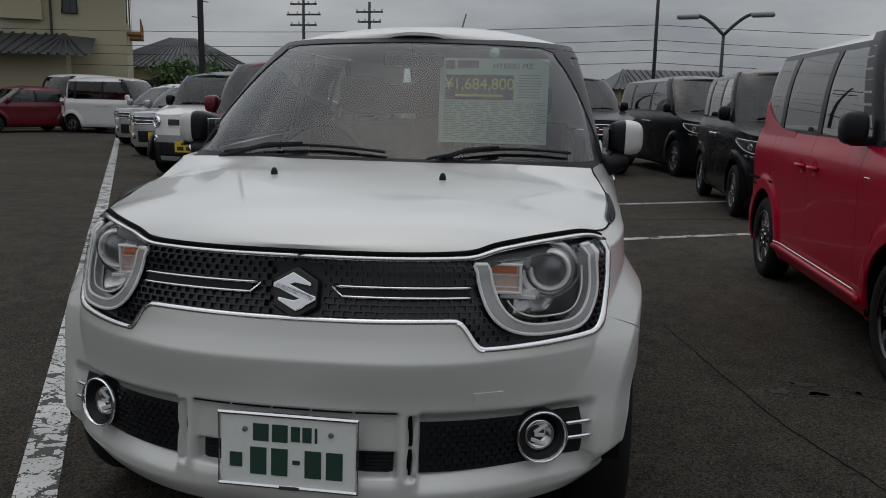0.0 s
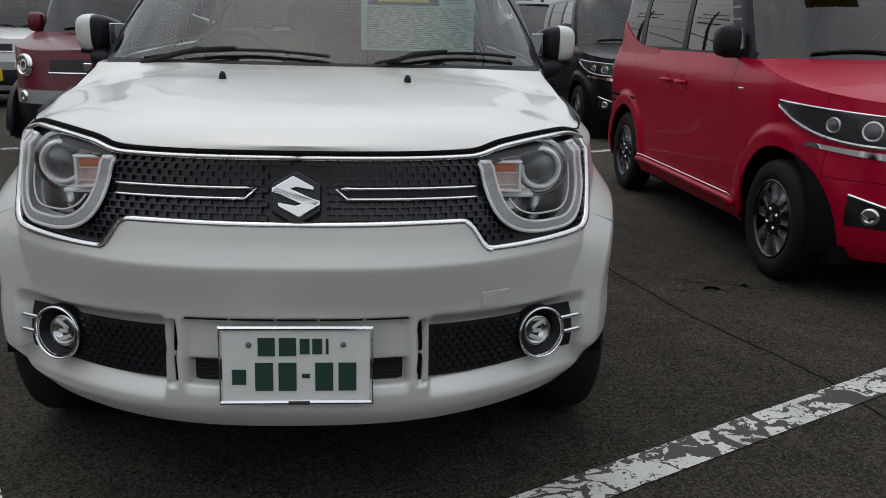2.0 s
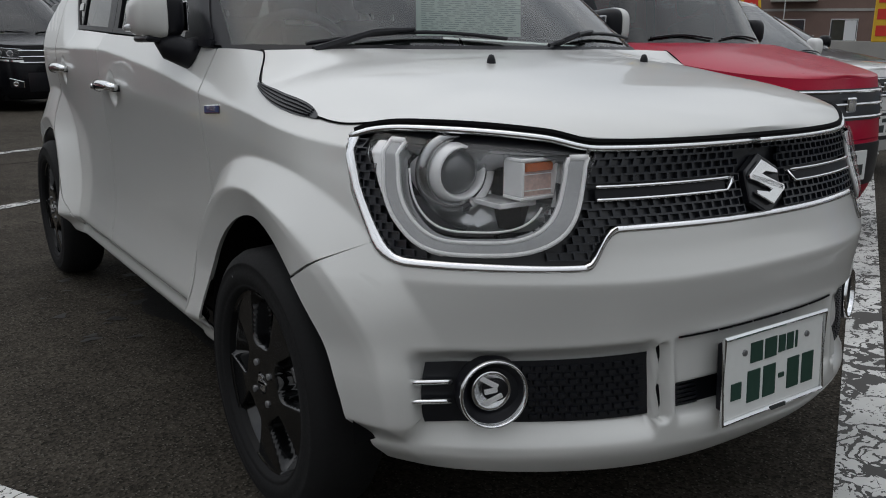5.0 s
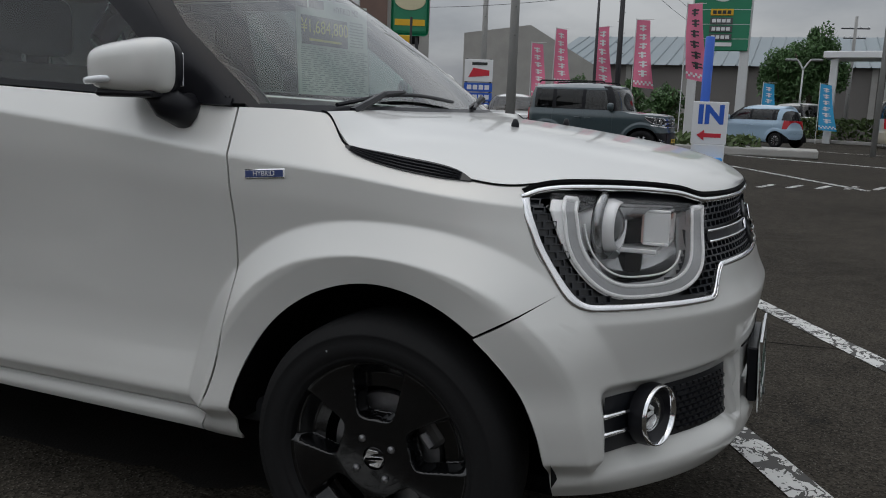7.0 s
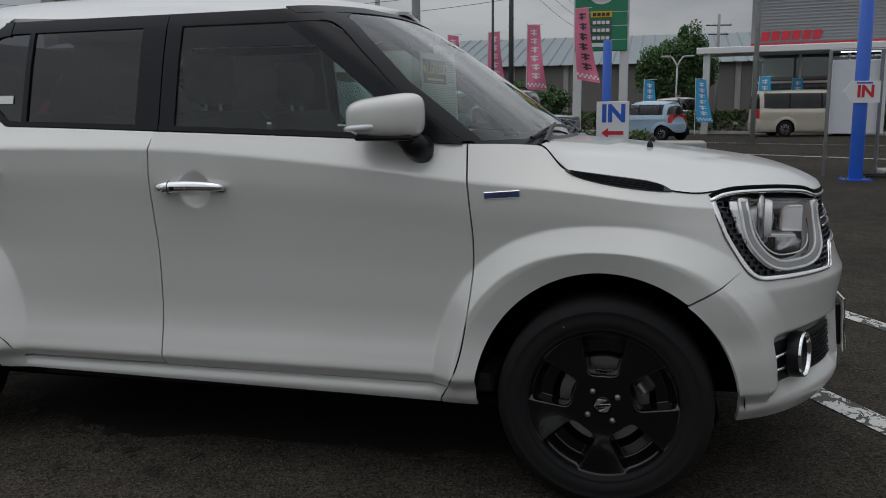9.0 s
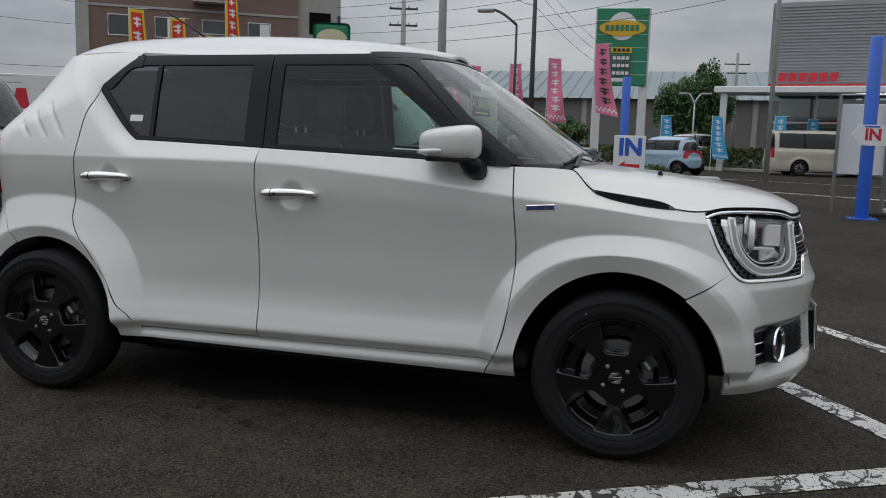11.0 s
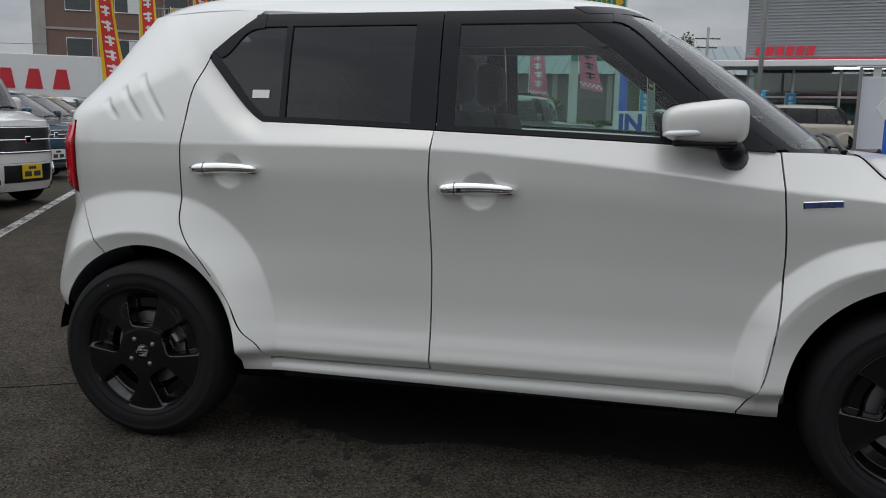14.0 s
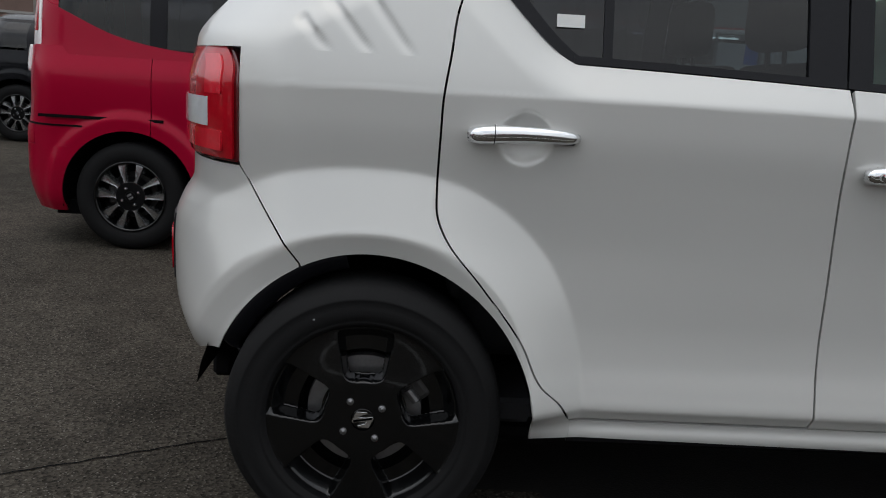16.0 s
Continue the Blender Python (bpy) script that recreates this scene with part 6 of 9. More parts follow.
# ---- the other cars ----
M_DGLASS = glass_material("dark_car_glass", (0.70, 0.76, 0.78), 0.34, gain=1.3)
M_WHITE2 = material("white_paint", (0.72, 0.72, 0.71), 0.3, 0.0, 0.9, 0.02, 1.5, 40)
M_SILVER = material("silver_paint", (0.42, 0.43, 0.44), 0.32, 0.5, 0.9, 0.04, 1.5, 300)
M_CREAM = material("cream_paint", (0.60, 0.55, 0.36), 0.3, 0.0, 0.9, 0.03, 1.5, 40)
M_TEAL = material("teal_paint", (0.02, 0.075, 0.11), 0.3, 0.2, 0.9, 0.04, 1.5, 300)
M_SKYB = material("pale_blue_paint", (0.34, 0.47, 0.60), 0.3, 0.1, 0.9, 0.03, 1.5, 300)
M_GREYB = material("grey_blue_paint", (0.045, 0.068, 0.078), 0.3, 0.2, 0.9, 0.04, 1.5, 300)
M_MAROON = material("maroon_paint", (0.115, 0.004, 0.012), 0.3, 0.0, 0.25, 0.04, 1.5, 300)
M_BUMPG = material("grey_skid_plate", (0.30, 0.31, 0.31), 0.45, 0.2, 0.0, 0.05, 3.0, 60)


def other_car(name, label, paint, m, L=3.7, W=1.62, H=1.74, hood=0.85, hood_front=0.90, belt=1.08, ws_run=0.42, wheel_r=0.298, fo=0.70, ro=0.53, roof=None, plate=M_YPLATE, lamps="slim", bumper=None, rims=M_RIMS, tail_lean=0.05, group="parked cars", category="car", wb=None, lean=0.10, corner=0.55, lamp_end=0.46, tail_red=True):
    """A parked car that faces -y; its origin lies on the ground under the middle of its nose."""
    car = thing(name, label, category, m, group)
    roof = roof or paint
    bumper = bumper or paint
    hw = W / 2
    hf, hr, hz = fo, L - ro, wheel_r
    ar = wheel_r + 0.062
    side_w = smooth_curve([(0.18, 0.90 * hw), (0.26, 0.955 * hw), (0.36, 0.975 * hw), (0.62, 0.985 * hw), (belt - 0.12, 0.995 * hw), (belt, 0.955 * hw), (belt + 0.1, 0.93 * hw)])

    def width(y, z):
        x = side_w(z)
        for hub in (hf, hr):
            rho = np.hypot(y - hub, z - hz)
            x = x + 0.020 * step01((ar + 0.12 - rho) / 0.06)
        return x
    top = smooth_curve([(0.0, hood_front), (0.25, hood_front + 0.03), (hood * 0.8, belt - 0.05), (hood, belt), (L * 0.6, belt + 0.02), (L, belt + 0.03)])
    body = Skin(smooth_curve([(0.18, 0.06), (0.28, 0.02), (0.45, 0.0), (0.62, 0.01), (0.75, 0.03), (hood_front, 0.06), (belt, 0.10)]), fixed(corner), smooth_curve([(0.2, L - 0.05), (0.4, L), (0.62, L), (0.7, L - 0.03), (belt, L - 0.03 - tail_lean * 0.3)]), fixed(L - 0.30), width, 3.0, 3.6)
    ws0, ws1, zt = hood - 0.06, hood - 0.06 + ws_run, H - 0.10
    cabw = smooth_curve([(belt - 0.05, 0.955 * hw), (belt, 0.945 * hw), ((belt + H) / 2, (0.945 - lean * 0.55) * hw), (H - 0.16, (0.945 - lean * 1.3) * hw), (H - 0.05, (0.945 - lean * 2.2) * hw)])
    nose_l = smooth_curve([(belt - 0.05, ws0 - 0.03), (belt, ws0), (zt, ws1), (H, ws1 + 0.12)])
    cabin = Skin(nose_l, lambda z: nose_l(z) + 0.20, smooth_curve([(belt - 0.05, L - 0.04), (H - 0.3, L - 0.05 - tail_lean), (H, L - 0.12 - tail_lean * 2)]), lambda z: 0 * z + L - 0.28 - tail_lean * 2, lambda y, z: cabw(z) + 0 * y, 3.2, 3.6)

    def az(hub):
        return lambda y: np.where(np.abs(y - hub) < ar, hz + np.sqrt(np.clip(ar**2 - (y - hub) ** 2, 0, None)), 0.20)
    d1, d2 = hood + 0.18, hood + 0.18 + (L - ro - ar * 0.6 - hood - 0.18) * 0.52
    d3 = min(L - ro - ar * 0.35, L - 0.42)
    cos_u = lambda u: 0.5 - 0.5 * np.cos(np.pi * u)

    def arch_front(z):
        return body.c_of(hf - np.sqrt(np.clip(ar**2 - (z - hz) ** 2, 0.0004, None)), z)

    def put(nm, skin, left, right, low, high, nu, nv, mat, parent=None, label="", **k):
        lf, rf, lo, hi = [f if callable(f) else fixed(f) for f in (left, right, low, high)]
        by = k.pop("by_y", True)
        return [sub(nm, skin.patch(nm, lf, rf, lo, hi, nu, nv, mat, side=s, by_y=by, **k), parent or car, label) for s in (1, -1)]
    zb = hz + ar * 0.72
    sub("front_bumper", body.patch("front_bumper", lambda z: -arch_front(z), arch_front, fixed(0.20), fixed(zb), 90, 24, bumper), car)
    sub("nose_panel", body.patch("nose_panel", fixed(-0.62), fixed(0.62), fixed(zb + 0.003), lambda c: top(body.at(np.abs(c), np.full(np.shape(c), hood_front))[..., 1]), 70, 16, paint), car)
    put("front_fender", body, lambda z: body.at(np.full(np.shape(z), 0.62), z)[..., 1] + 0.003, d1, lambda y: np.maximum(az(hf)(y), np.where(y < hf, zb, 0.0)), lambda y: top(y), 60, 26, paint, spread=cos_u)
    fd = put("front_door", body, d1 + 0.004, d2, 0.27, lambda y: top(y), 30, 26, paint)
    rd = put("rear_door", body, d2 + 0.004, d3, lambda y: np.maximum(0.27, az(hr)(y)), lambda y: top(y), 40, 26, paint)
    put("sill", body, d1, hr - ar, 0.20, 0.266, 20, 4, paint)
    put("quarter_panel", body, d3 + 0.004, L - 0.16, lambda y: np.maximum(az(hr)(y), np.where(y > hr, zb, 0)), lambda y: top(y), 40, 26, paint, spread=cos_u)

    def arch_back(z):
        return body.c_of(hr + np.sqrt(np.clip(ar**2 - (z - hz) ** 2, 0.0004, None)), z)
    sub("rear_bumper", body.patch("rear_bumper", arch_back, lambda z: 6 - arch_back(z), fixed(0.20), fixed(zb), 60, 16, bumper), car)
    sub("tailgate", body.patch("tailgate", lambda z: body.c_of(L - 0.157 + 0 * z, z), lambda z: 6 - body.c_of(L - 0.157 + 0 * z, z), fixed(zb + 0.003), fixed(belt + 0.025), 40, 14, paint), car)
    ce = float(body.c_of(hood, belt))
    sub("hood", body.cap("hood", 0.0, ce, lambda c: top(body.at(c, np.full(np.shape(c), hood_front))[..., 1]) + 0.003, smooth_curve([(0.0, hood_front + 0.012), (0.2, hood_front + 0.06), (hood * 0.7, belt - 0.01), (hood + 0.1, belt + 0.02)]), 40, 30, paint, 3.0), car)
    # cabin
    sub("windscreen", cabin.patch("windscreen", fixed(-0.78), fixed(0.78), fixed(belt + 0.005), fixed(zt), 30, 16, M_DGLASS, flange=0), car, "clear windscreen").visible_shadow = False
    put("front_pillar", cabin, 0.775, 1.06, belt - 0.01, zt + 0.02, 8, 16, M_TRIM, by_y=False)
    wt = H - 0.16
    for s, dr in zip((1, -1), fd):
        sub("window_pane", cabin.patch("window_pane", lambda z: nose_l(z) + 0.22, fixed(d2 - 0.03), fixed(belt + 0.025), fixed(wt), 14, 8, M_DGLASS, side=s, by_y=True, flange=0), dr).visible_shadow = False
        sub("window_frame", cabin.patch("window_frame", fixed(d2 - 0.035), fixed(d2 + 0.045), fixed(belt + 0.01), fixed(wt), 4, 8, M_TRIM, off=0.004, side=s, by_y=True), dr)
        sub("belt_moulding", cabin.patch("belt_moulding", fixed(d1 - 0.1), fixed(d2 + 0.02), fixed(belt + 0.005), fixed(belt + 0.03), 14, 2, M_TRIM, off=0.006, side=s, by_y=True), dr)
    for s, dr in zip((1, -1), rd):
        sub("window_pane", cabin.patch("window_pane", fixed(d2 + 0.04), fixed(d3 - 0.06), fixed(belt + 0.035), fixed(wt), 14, 8, M_PRIV, side=s, by_y=True, flange=0), dr).visible_shadow = False
        sub("window_frame", cabin.patch("window_frame", fixed(d3 - 0.07), fixed(d3 + 0.02), fixed(belt + 0.01), fixed(wt), 4, 8, M_TRIM, off=0.004, side=s, by_y=True), dr)
        sub("belt_moulding", cabin.patch("belt_moulding", fixed(d2 + 0.01), fixed(d3), fixed(belt + 0.015), fixed(belt + 0.04), 14, 2, M_TRIM, off=0.006, side=s, by_y=True), dr)
    put("quarter_pane", cabin, d3 + 0.015, L - 0.24 - tail_lean, belt + 0.05, wt, 10, 8, M_PRIV, flange=0)
    put("window_rail", cabin, lambda z: nose_l(z) + 0.16, L - 0.22 - tail_lean, wt - 0.004, H - 0.125, 20, 4, M_TRIM if roof is not paint else paint)
    put("rear_pillar", cabin, lambda z: 0 * z + L - 0.25 - tail_lean, lambda z: 0 * z + L - 0.10 - tail_lean, belt + 0.02, H - 0.125, 8, 12, paint)
    sub("rear_window", cabin.patch("rear_window", lambda z: cabin.c_of(L - 0.11 - tail_lean + 0 * z, z), lambda z: 6 - cabin.c_of(L - 0.11 - tail_lean + 0 * z, z), fixed(belt + 0.02), fixed(H - 0.12), 24, 12, M_PRIV, flange=0), car)
    sub("roof", cabin.cap("roof", 0.0, 3.0, fixed(H - 0.125), smooth_curve([(ws1 - 0.05, H - 0.085), (ws1 + 0.3, H - 0.03), (L * 0.55, H), (L - 0.1, H - 0.05)]), 50, 24, roof, 2.6), car)
    # wheels and dark underside
    for y in (hf, hr):
        for s in (1, -1):
            wheel_parts(car, s * (hw - 0.095), y, s, wheel_r, 0.165, wheel_r * 0.66, M_RIMD, rims)
            ln = lathe_bm([(hw - 0.35, 0.02), (hw - 0.35, ar + 0.008), (hw - 0.02, ar + 0.008)], 32)
            bmesh.ops.delete(ln, geom=[v for v in ln.verts if v.co.z < -0.1], context="VERTS")
            part("wheel_arch_liner", ln, M_DARK, car).matrix_local = Matrix.Translation((0, y, hz)) @ Matrix.Diagonal((s, 1, 1, 1))
    part("floor_pan", box_bm(-hw * 0.86, hw * 0.86, 0.25, L - 0.25, 0.17, 0.25), M_DARK, car)
    part("engine_bay", box_bm(-hw * 0.62, hw * 0.62, 0.22, hood + 0.15, 0.25, hood_front - 0.05), M_DARK, car)
    part("dashboard", box_bm(-hw * 0.85, hw * 0.85, hood, hood + 0.35, belt - 0.30, belt + 0.01, 0.04, 2), M_TRIM, car)
    for x in (-0.36, 0.36):
        part("seat_back", box_bm(x - 0.23, x + 0.23, hood + 0.92, hood + 1.06, 0.5, belt + 0.12, 0.05, 2), M_SEAT, car)
        part("headrest", box_bm(x - 0.12, x + 0.12, hood + 0.95, hood + 1.04, belt + 0.15, belt + 0.32, 0.03, 2), M_SEAT, car)
    # face
    gz0, gz1 = (zb + 0.09, hood_front - 0.025)
    cx = lambda x, z=0.7: body.c_of_x(x, z)
    if lamps == "round":
        gr = sub("grille", body.patch("grille", fixed(-cx(0.30)), fixed(cx(0.30)), fixed(gz1 - 0.13), fixed(gz1 - 0.03), 24, 5, M_GRILLE, off=0.006), car)
        part("chrome_strip", tube_bm([tuple(p) for p in on_skin(body, [(c, gz1 - 0.135) for c in np.linspace(-cx(0.31), cx(0.31), 16)], 0.008)], 0.009, 6), M_CHROME, gr)
        part("emblem", box_bm(-0.035, 0.035, -0.012, 0.0, -0.03, 0.03, 0.006), M_CHROME, gr).location = (0, float(body.nose(gz1 - 0.08)), gz1 - 0.08)
        for s in (1, -1):
            f = Matrix.Diagonal((s, 1, 1, 1)) @ frame_at(body, cx(hw * 0.72), gz1 - 0.08, 0.004)
            hl = part("headlamp", lathe_bm([(0.0, 0.0), (-0.012, 0.03), (-0.016, 0.055), (-0.004, 0.06)], 32, "y"), M_PROJ, car, "round headlamp with a chrome ring", smooth=True)
            hl.matrix_local = f
            part("chrome_ring", lathe_bm([(0.004, 0.060), (-0.020, 0.066), (-0.026, 0.078), (-0.014, 0.090), (0.006, 0.094)], 32, "y"), M_CHROME, hl, smooth=True)
            part("bright_ring", lathe_bm([(-0.017, 0.030), (-0.021, 0.036), (-0.017, 0.044)], 32, "y"), M_DRL, hl, smooth=True)
            sgn = part("turn_signal", box_bm(0.085, 0.135, -0.014, 0.004, -0.035, 0.03, 0.008), M_AMBER, hl)
        sub("skid_plate", body.patch("skid_plate", fixed(-cx(hw * 0.86, 0.55)), fixed(cx(hw * 0.86, 0.55)), fixed(zb - 0.02), fixed(zb + 0.09), 40, 6, M_BUMPG, off=0.012, flange=0.02), car)
        sub("lower_grille", body.patch("lower_grille", fixed(-cx(0.42, 0.4)), fixed(cx(0.42, 0.4)), fixed(0.34), fixed(zb - 0.03), 24, 6, M_GRILLE, off=0.010), car)
        sub("lower_skid", body.patch("lower_skid", fixed(-cx(0.45, 0.3)), fixed(cx(0.45, 0.3)), fixed(0.25), fixed(0.31), 24, 4, M_BUMPG, off=0.02, flange=0.03), car)
        for s in (1, -1):
            fl = part("fog_lamp", lathe_bm([(-0.012, 0.0), (-0.010, 0.02), (-0.02, 0.032), (-0.012, 0.045), (0.01, 0.05)], 20, "y"), M_CHROME, car, smooth=True)
            fl.matrix_local = Matrix.Diagonal((s, 1, 1, 1)) @ frame_at(body, cx(hw * 0.74, 0.55), zb + 0.035, 0.012)
            ln = lathe_bm([(hw - 0.04, ar + 0.005), (hw + 0.018, ar + 0.006), (hw + 0.016, ar + 0.065), (hw - 0.03, ar + 0.075)], 40)
            for hy in (hf, hr):
                fl2 = ln.copy()
                bmesh.ops.delete(fl2, geom=[v for v in fl2.verts if v.co.z < -0.06], context="VERTS")
                part("arch_moulding", fl2, M_TRIM, car, smooth=True).matrix_local = Matrix.Translation((0, hy, hz)) @ Matrix.Diagonal((s, 1, 1, 1))
            ln.free()
        pz = 0.46
    else:
        gr = sub("grille", body.patch("grille", fixed(-cx(hw * 0.62)), fixed(cx(hw * 0.62)), fixed(gz0 + 0.02), fixed(gz1 - 0.02), 30, 6, M_GRILLE, off=0.005), car)
        for k in range(3):
            zz = gz0 + 0.035 + k * (gz1 - gz0 - 0.07) / 2
            part("chrome_bar", tube_bm([tuple(p) for p in on_skin(body, [(c, zz) for c in np.linspace(-cx(hw * 0.62), cx(hw * 0.62), 20)], 0.010)], 0.009, 6), M_CHROME, gr)
        part("emblem", box_bm(-0.045, 0.045, -0.016, 0.0, -0.04, 0.04, 0.008), M_CHROME, gr).location = (0, float(body.nose((gz0 + gz1) / 2)) - 0.005, (gz0 + gz1) / 2)
        ca, cb = cx(hw * 0.56), float(body.c_of(lamp_end, 0.8))
        for s in (1, -1):
            fr = lambda c: (c - ca) / (cb - ca)
            lo, hi = (lambda c: gz1 - 0.150 + 0.145 * fr(c) ** 3.2), (lambda c: gz1 - 0.012 + 0.040 * fr(c))
            hl = sub("headlamp", body.patch("headlamp", fixed(ca), fixed(cb), lo, hi, 24, 8, M_GRILLE, off=0.002, side=s), car, "slim clear headlamp with a bright edge")
            for edge, dz in ((lo, 0.006), (hi, -0.004)):
                part("light_guide", tube_bm([tuple(p * np.array((s, 1, 1))) for p in on_skin(body, [(c, float(edge(c)) + dz) for c in np.linspace(ca, cb, 16)], 0.006)], 0.0085 if edge is lo else 0.0045, 6), M_SATIN, hl)
            for fx, rr in ((0.26, 0.046), (0.52, 0.036)):
                c = ca + (cb - ca) * fx
                pr = part("projector", lathe_bm([(-0.012, 0.0), (-0.008, rr * 0.6), (0.0, rr * 0.75)], 24, "y"), M_PROJ, hl, smooth=True)
                pr.matrix_local = Matrix.Diagonal((s, 1, 1, 1)) @ frame_at(body, c, (float(lo(c)) + float(hi(c))) / 2, 0.008)
                part("projector_ring", lathe_bm([(0.0, rr * 0.75), (-0.007, rr * 0.9), (0.004, rr)], 24, "y"), M_SATIN, pr, smooth=True)
            sub("lens", body.patch("lens", fixed(ca), fixed(cb), lo, hi, 20, 8, M_LENS, off=0.016, side=s, flange=0.0, crown=0.006), hl).visible_shadow = False
            sub("lamp_strip", body.patch("lamp_strip", fixed(ca), fixed(ca + (cb - ca) * 0.72), lambda c: gz1 - 0.205 + 0.05 * fr(c), lambda c: gz1 - 0.172 + 0.030 * fr(c), 16, 3, M_CHROME, off=0.006, side=s), car, "bright strip below the headlamp")
            c0, c1 = cx(hw * 0.60, 0.4), float(body.c_of(corner * 0.30, 0.42))
            fg = sub("fog_recess", body.patch("fog_recess", fixed(c0), fixed(c1), fixed(0.36), lambda c: 0.44 + 0.05 * (c - c0) / (c1 - c0), 16, 6, M_GRILLE, off=0.006, side=s), car)
            part("chrome_brow", tube_bm([tuple(p * np.array((s, 1, 1))) for p in on_skin(body, [(c0, 0.36), (c0, 0.445)] + [(c, 0.445 + 0.05 * (c - c0) / (c1 - c0)) for c in np.linspace(c0, c1, 8)], 0.008)], 0.007, 6), M_CHROME, fg)
            fl = part("fog_lamp", lathe_bm([(-0.012, 0.0), (-0.010, 0.025), (-0.018, 0.036), (0.006, 0.042)], 20, "y"), M_CHROME, fg, smooth=True)
            fl.matrix_local = Matrix.Diagonal((s, 1, 1, 1)) @ frame_at(body, (c0 * 0.45 + c1 * 0.55), 0.41, 0.006)
        sub("lower_grille", body.patch("lower_grille", fixed(-cx(hw * 0.52, 0.4)), fixed(cx(hw * 0.52, 0.4)), fixed(0.30), fixed(zb - 0.02), 24, 6, M_GRILLE, off=0.006), car)
        pz = 0.42
    pl = part("number_plate", box_bm(-0.165, 0.165, -0.014, -0.006, -0.0825, 0.0825, 0.002), plate, car, "number plate with plain bars")
    pl.location = (0, float(body.nose(pz)) - 0.004, pz)
    for x0, x1, z0, z1 in ((-0.06, 0.06, 0.028, 0.060), (-0.13, -0.02, -0.055, 0.005), (0.02, 0.13, -0.055, 0.005)):
        part("plate_bar", box_bm(x0, x1, -0.0155, -0.0135, z0, z1), M_INK, pl)
    # mirrors, handles, lamps behind, wipers
    for s, dr, rr in zip((1, -1), fd, rd):
        bm = bmesh.new()
        bmesh.ops.create_uvsphere(bm, u_segments=20, v_segments=12, radius=1)
        for v in bm.verts:
            p = v.co
            for ax in range(3):
                p[ax] = math.copysign(abs(p[ax]) ** 0.6, p[ax])
            v.co = Vector((p.x * 0.066, p.y * 0.07, p.z * 0.085))
        mr = part("door_mirror", bm, M_TRIM if roof is not paint else paint, dr, "door mirror", smooth=True)
        mr.matrix_local = Matrix.Translation((s * (hw + 0.035), d1 + 0.04, belt + 0.09))
        part("mirror_foot", box_bm(-0.10, 0.02, -0.03, 0.03, -0.09, -0.04, 0.01), M_TRIM, mr).matrix_local = Matrix.Diagonal((s, 1, 1, 1))
        for d, yy in ((dr, d2 - 0.13), (rr, d2 + 0.13)):
            zz = belt - 0.17
            b = body.point(float(body.c_of(yy, zz)), zz, 0.0, s)
            cup = part("handle_cup", lathe_bm([(0.002, 0.045), (-0.004, 0.030), (-0.006, 0.0)], 20), M_TRIM if paint is M_BLACKP else paint, d)
            cup.matrix_local = Matrix.Translation(b) @ Matrix.Diagonal((s, 1, 1, 1))
            part("door_handle", tube_bm([(0.004, -0.08, 0), (0.026, -0.05, 0.003), (0.028, 0.05, 0.003), (0.004, 0.08, 0)], 0.012, 8), M_CHROME if paint is M_BLACKP else paint, d, smooth=True).matrix_local = Matrix.Translation(b) @ Matrix.Diagonal((s, 1, 1, 1))
        if tail_red:
            sub("tail_lamp", body.patch("tail_lamp", fixed(L - 0.14), fixed(L - 0.06), fixed(zb + 0.16), fixed(belt + 0.02), 8, 12, M_REDLENS, off=0.010, side=s, by_y=True, flange=0.02), car, "red tail lamp")
        else:
            tail = sub("tail_lamp", body.patch("tail_lamp", fixed(L - 0.125), fixed(L - 0.045), fixed(0.945), fixed(belt + 0.025), 8, 8, M_EDGE, off=0.012, side=s, by_y=True, flange=0.02, crown=0.006), car, "tall clear tail lamp")
            sub("upper_lens", cabin.patch("upper_lens", lambda z: L - 0.15 - tail_lean + 0 * z, lambda z: L - 0.075 - tail_lean + 0 * z, fixed(belt + 0.02), fixed(H - 0.33), 8, 12, M_EDGE, off=0.014, side=s, by_y=True, flange=0.02, crown=0.006), tail)
            sub("red_insert", cabin.patch("red_insert", lambda z: L - 0.135 - tail_lean + 0 * z, lambda z: L - 0.095 - tail_lean + 0 * z, fixed(belt + 0.10), fixed(H - 0.40), 4, 8, M_REDLENS, off=0.021, side=s, by_y=True, flange=0.004), tail)
        sub("shut_line", body.patch("shut_line", fixed(d1 - 0.02), fixed(d1 + 0.02), fixed(0.28), fixed(belt - 0.01), 2, 12, M_DARK, off=-0.013, flange=0, side=s, by_y=True), car)
        sub("shut_line", body.patch("shut_line", fixed(d2 - 0.02), fixed(d2 + 0.02), fixed(0.28), fixed(belt), 2, 12, M_DARK, off=-0.013, flange=0, side=s, by_y=True), car)
    for x0, x1 in ((0.05, -hw * 0.6), (hw * 0.7, 0.15)):
        pts = []
        for i in range(9):
            x = x0 + (x1 - x0) * i / 8
            z = belt + 0.03 + 0.02 * math.sin(math.pi * i / 8)
            cs = np.linspace(0, 1, 100)
            c = float(np.interp(abs(x), cabin.at(cs, np.full(100, z))[:, 0], cs))
            pts.append(cabin.point(c, z, 0.012, 1 if x > 0 else -1))
        part("wiper", tube_bm(pts, 0.007, 5), M_TRIM, car)
    return car, body, cabin, fd, rd


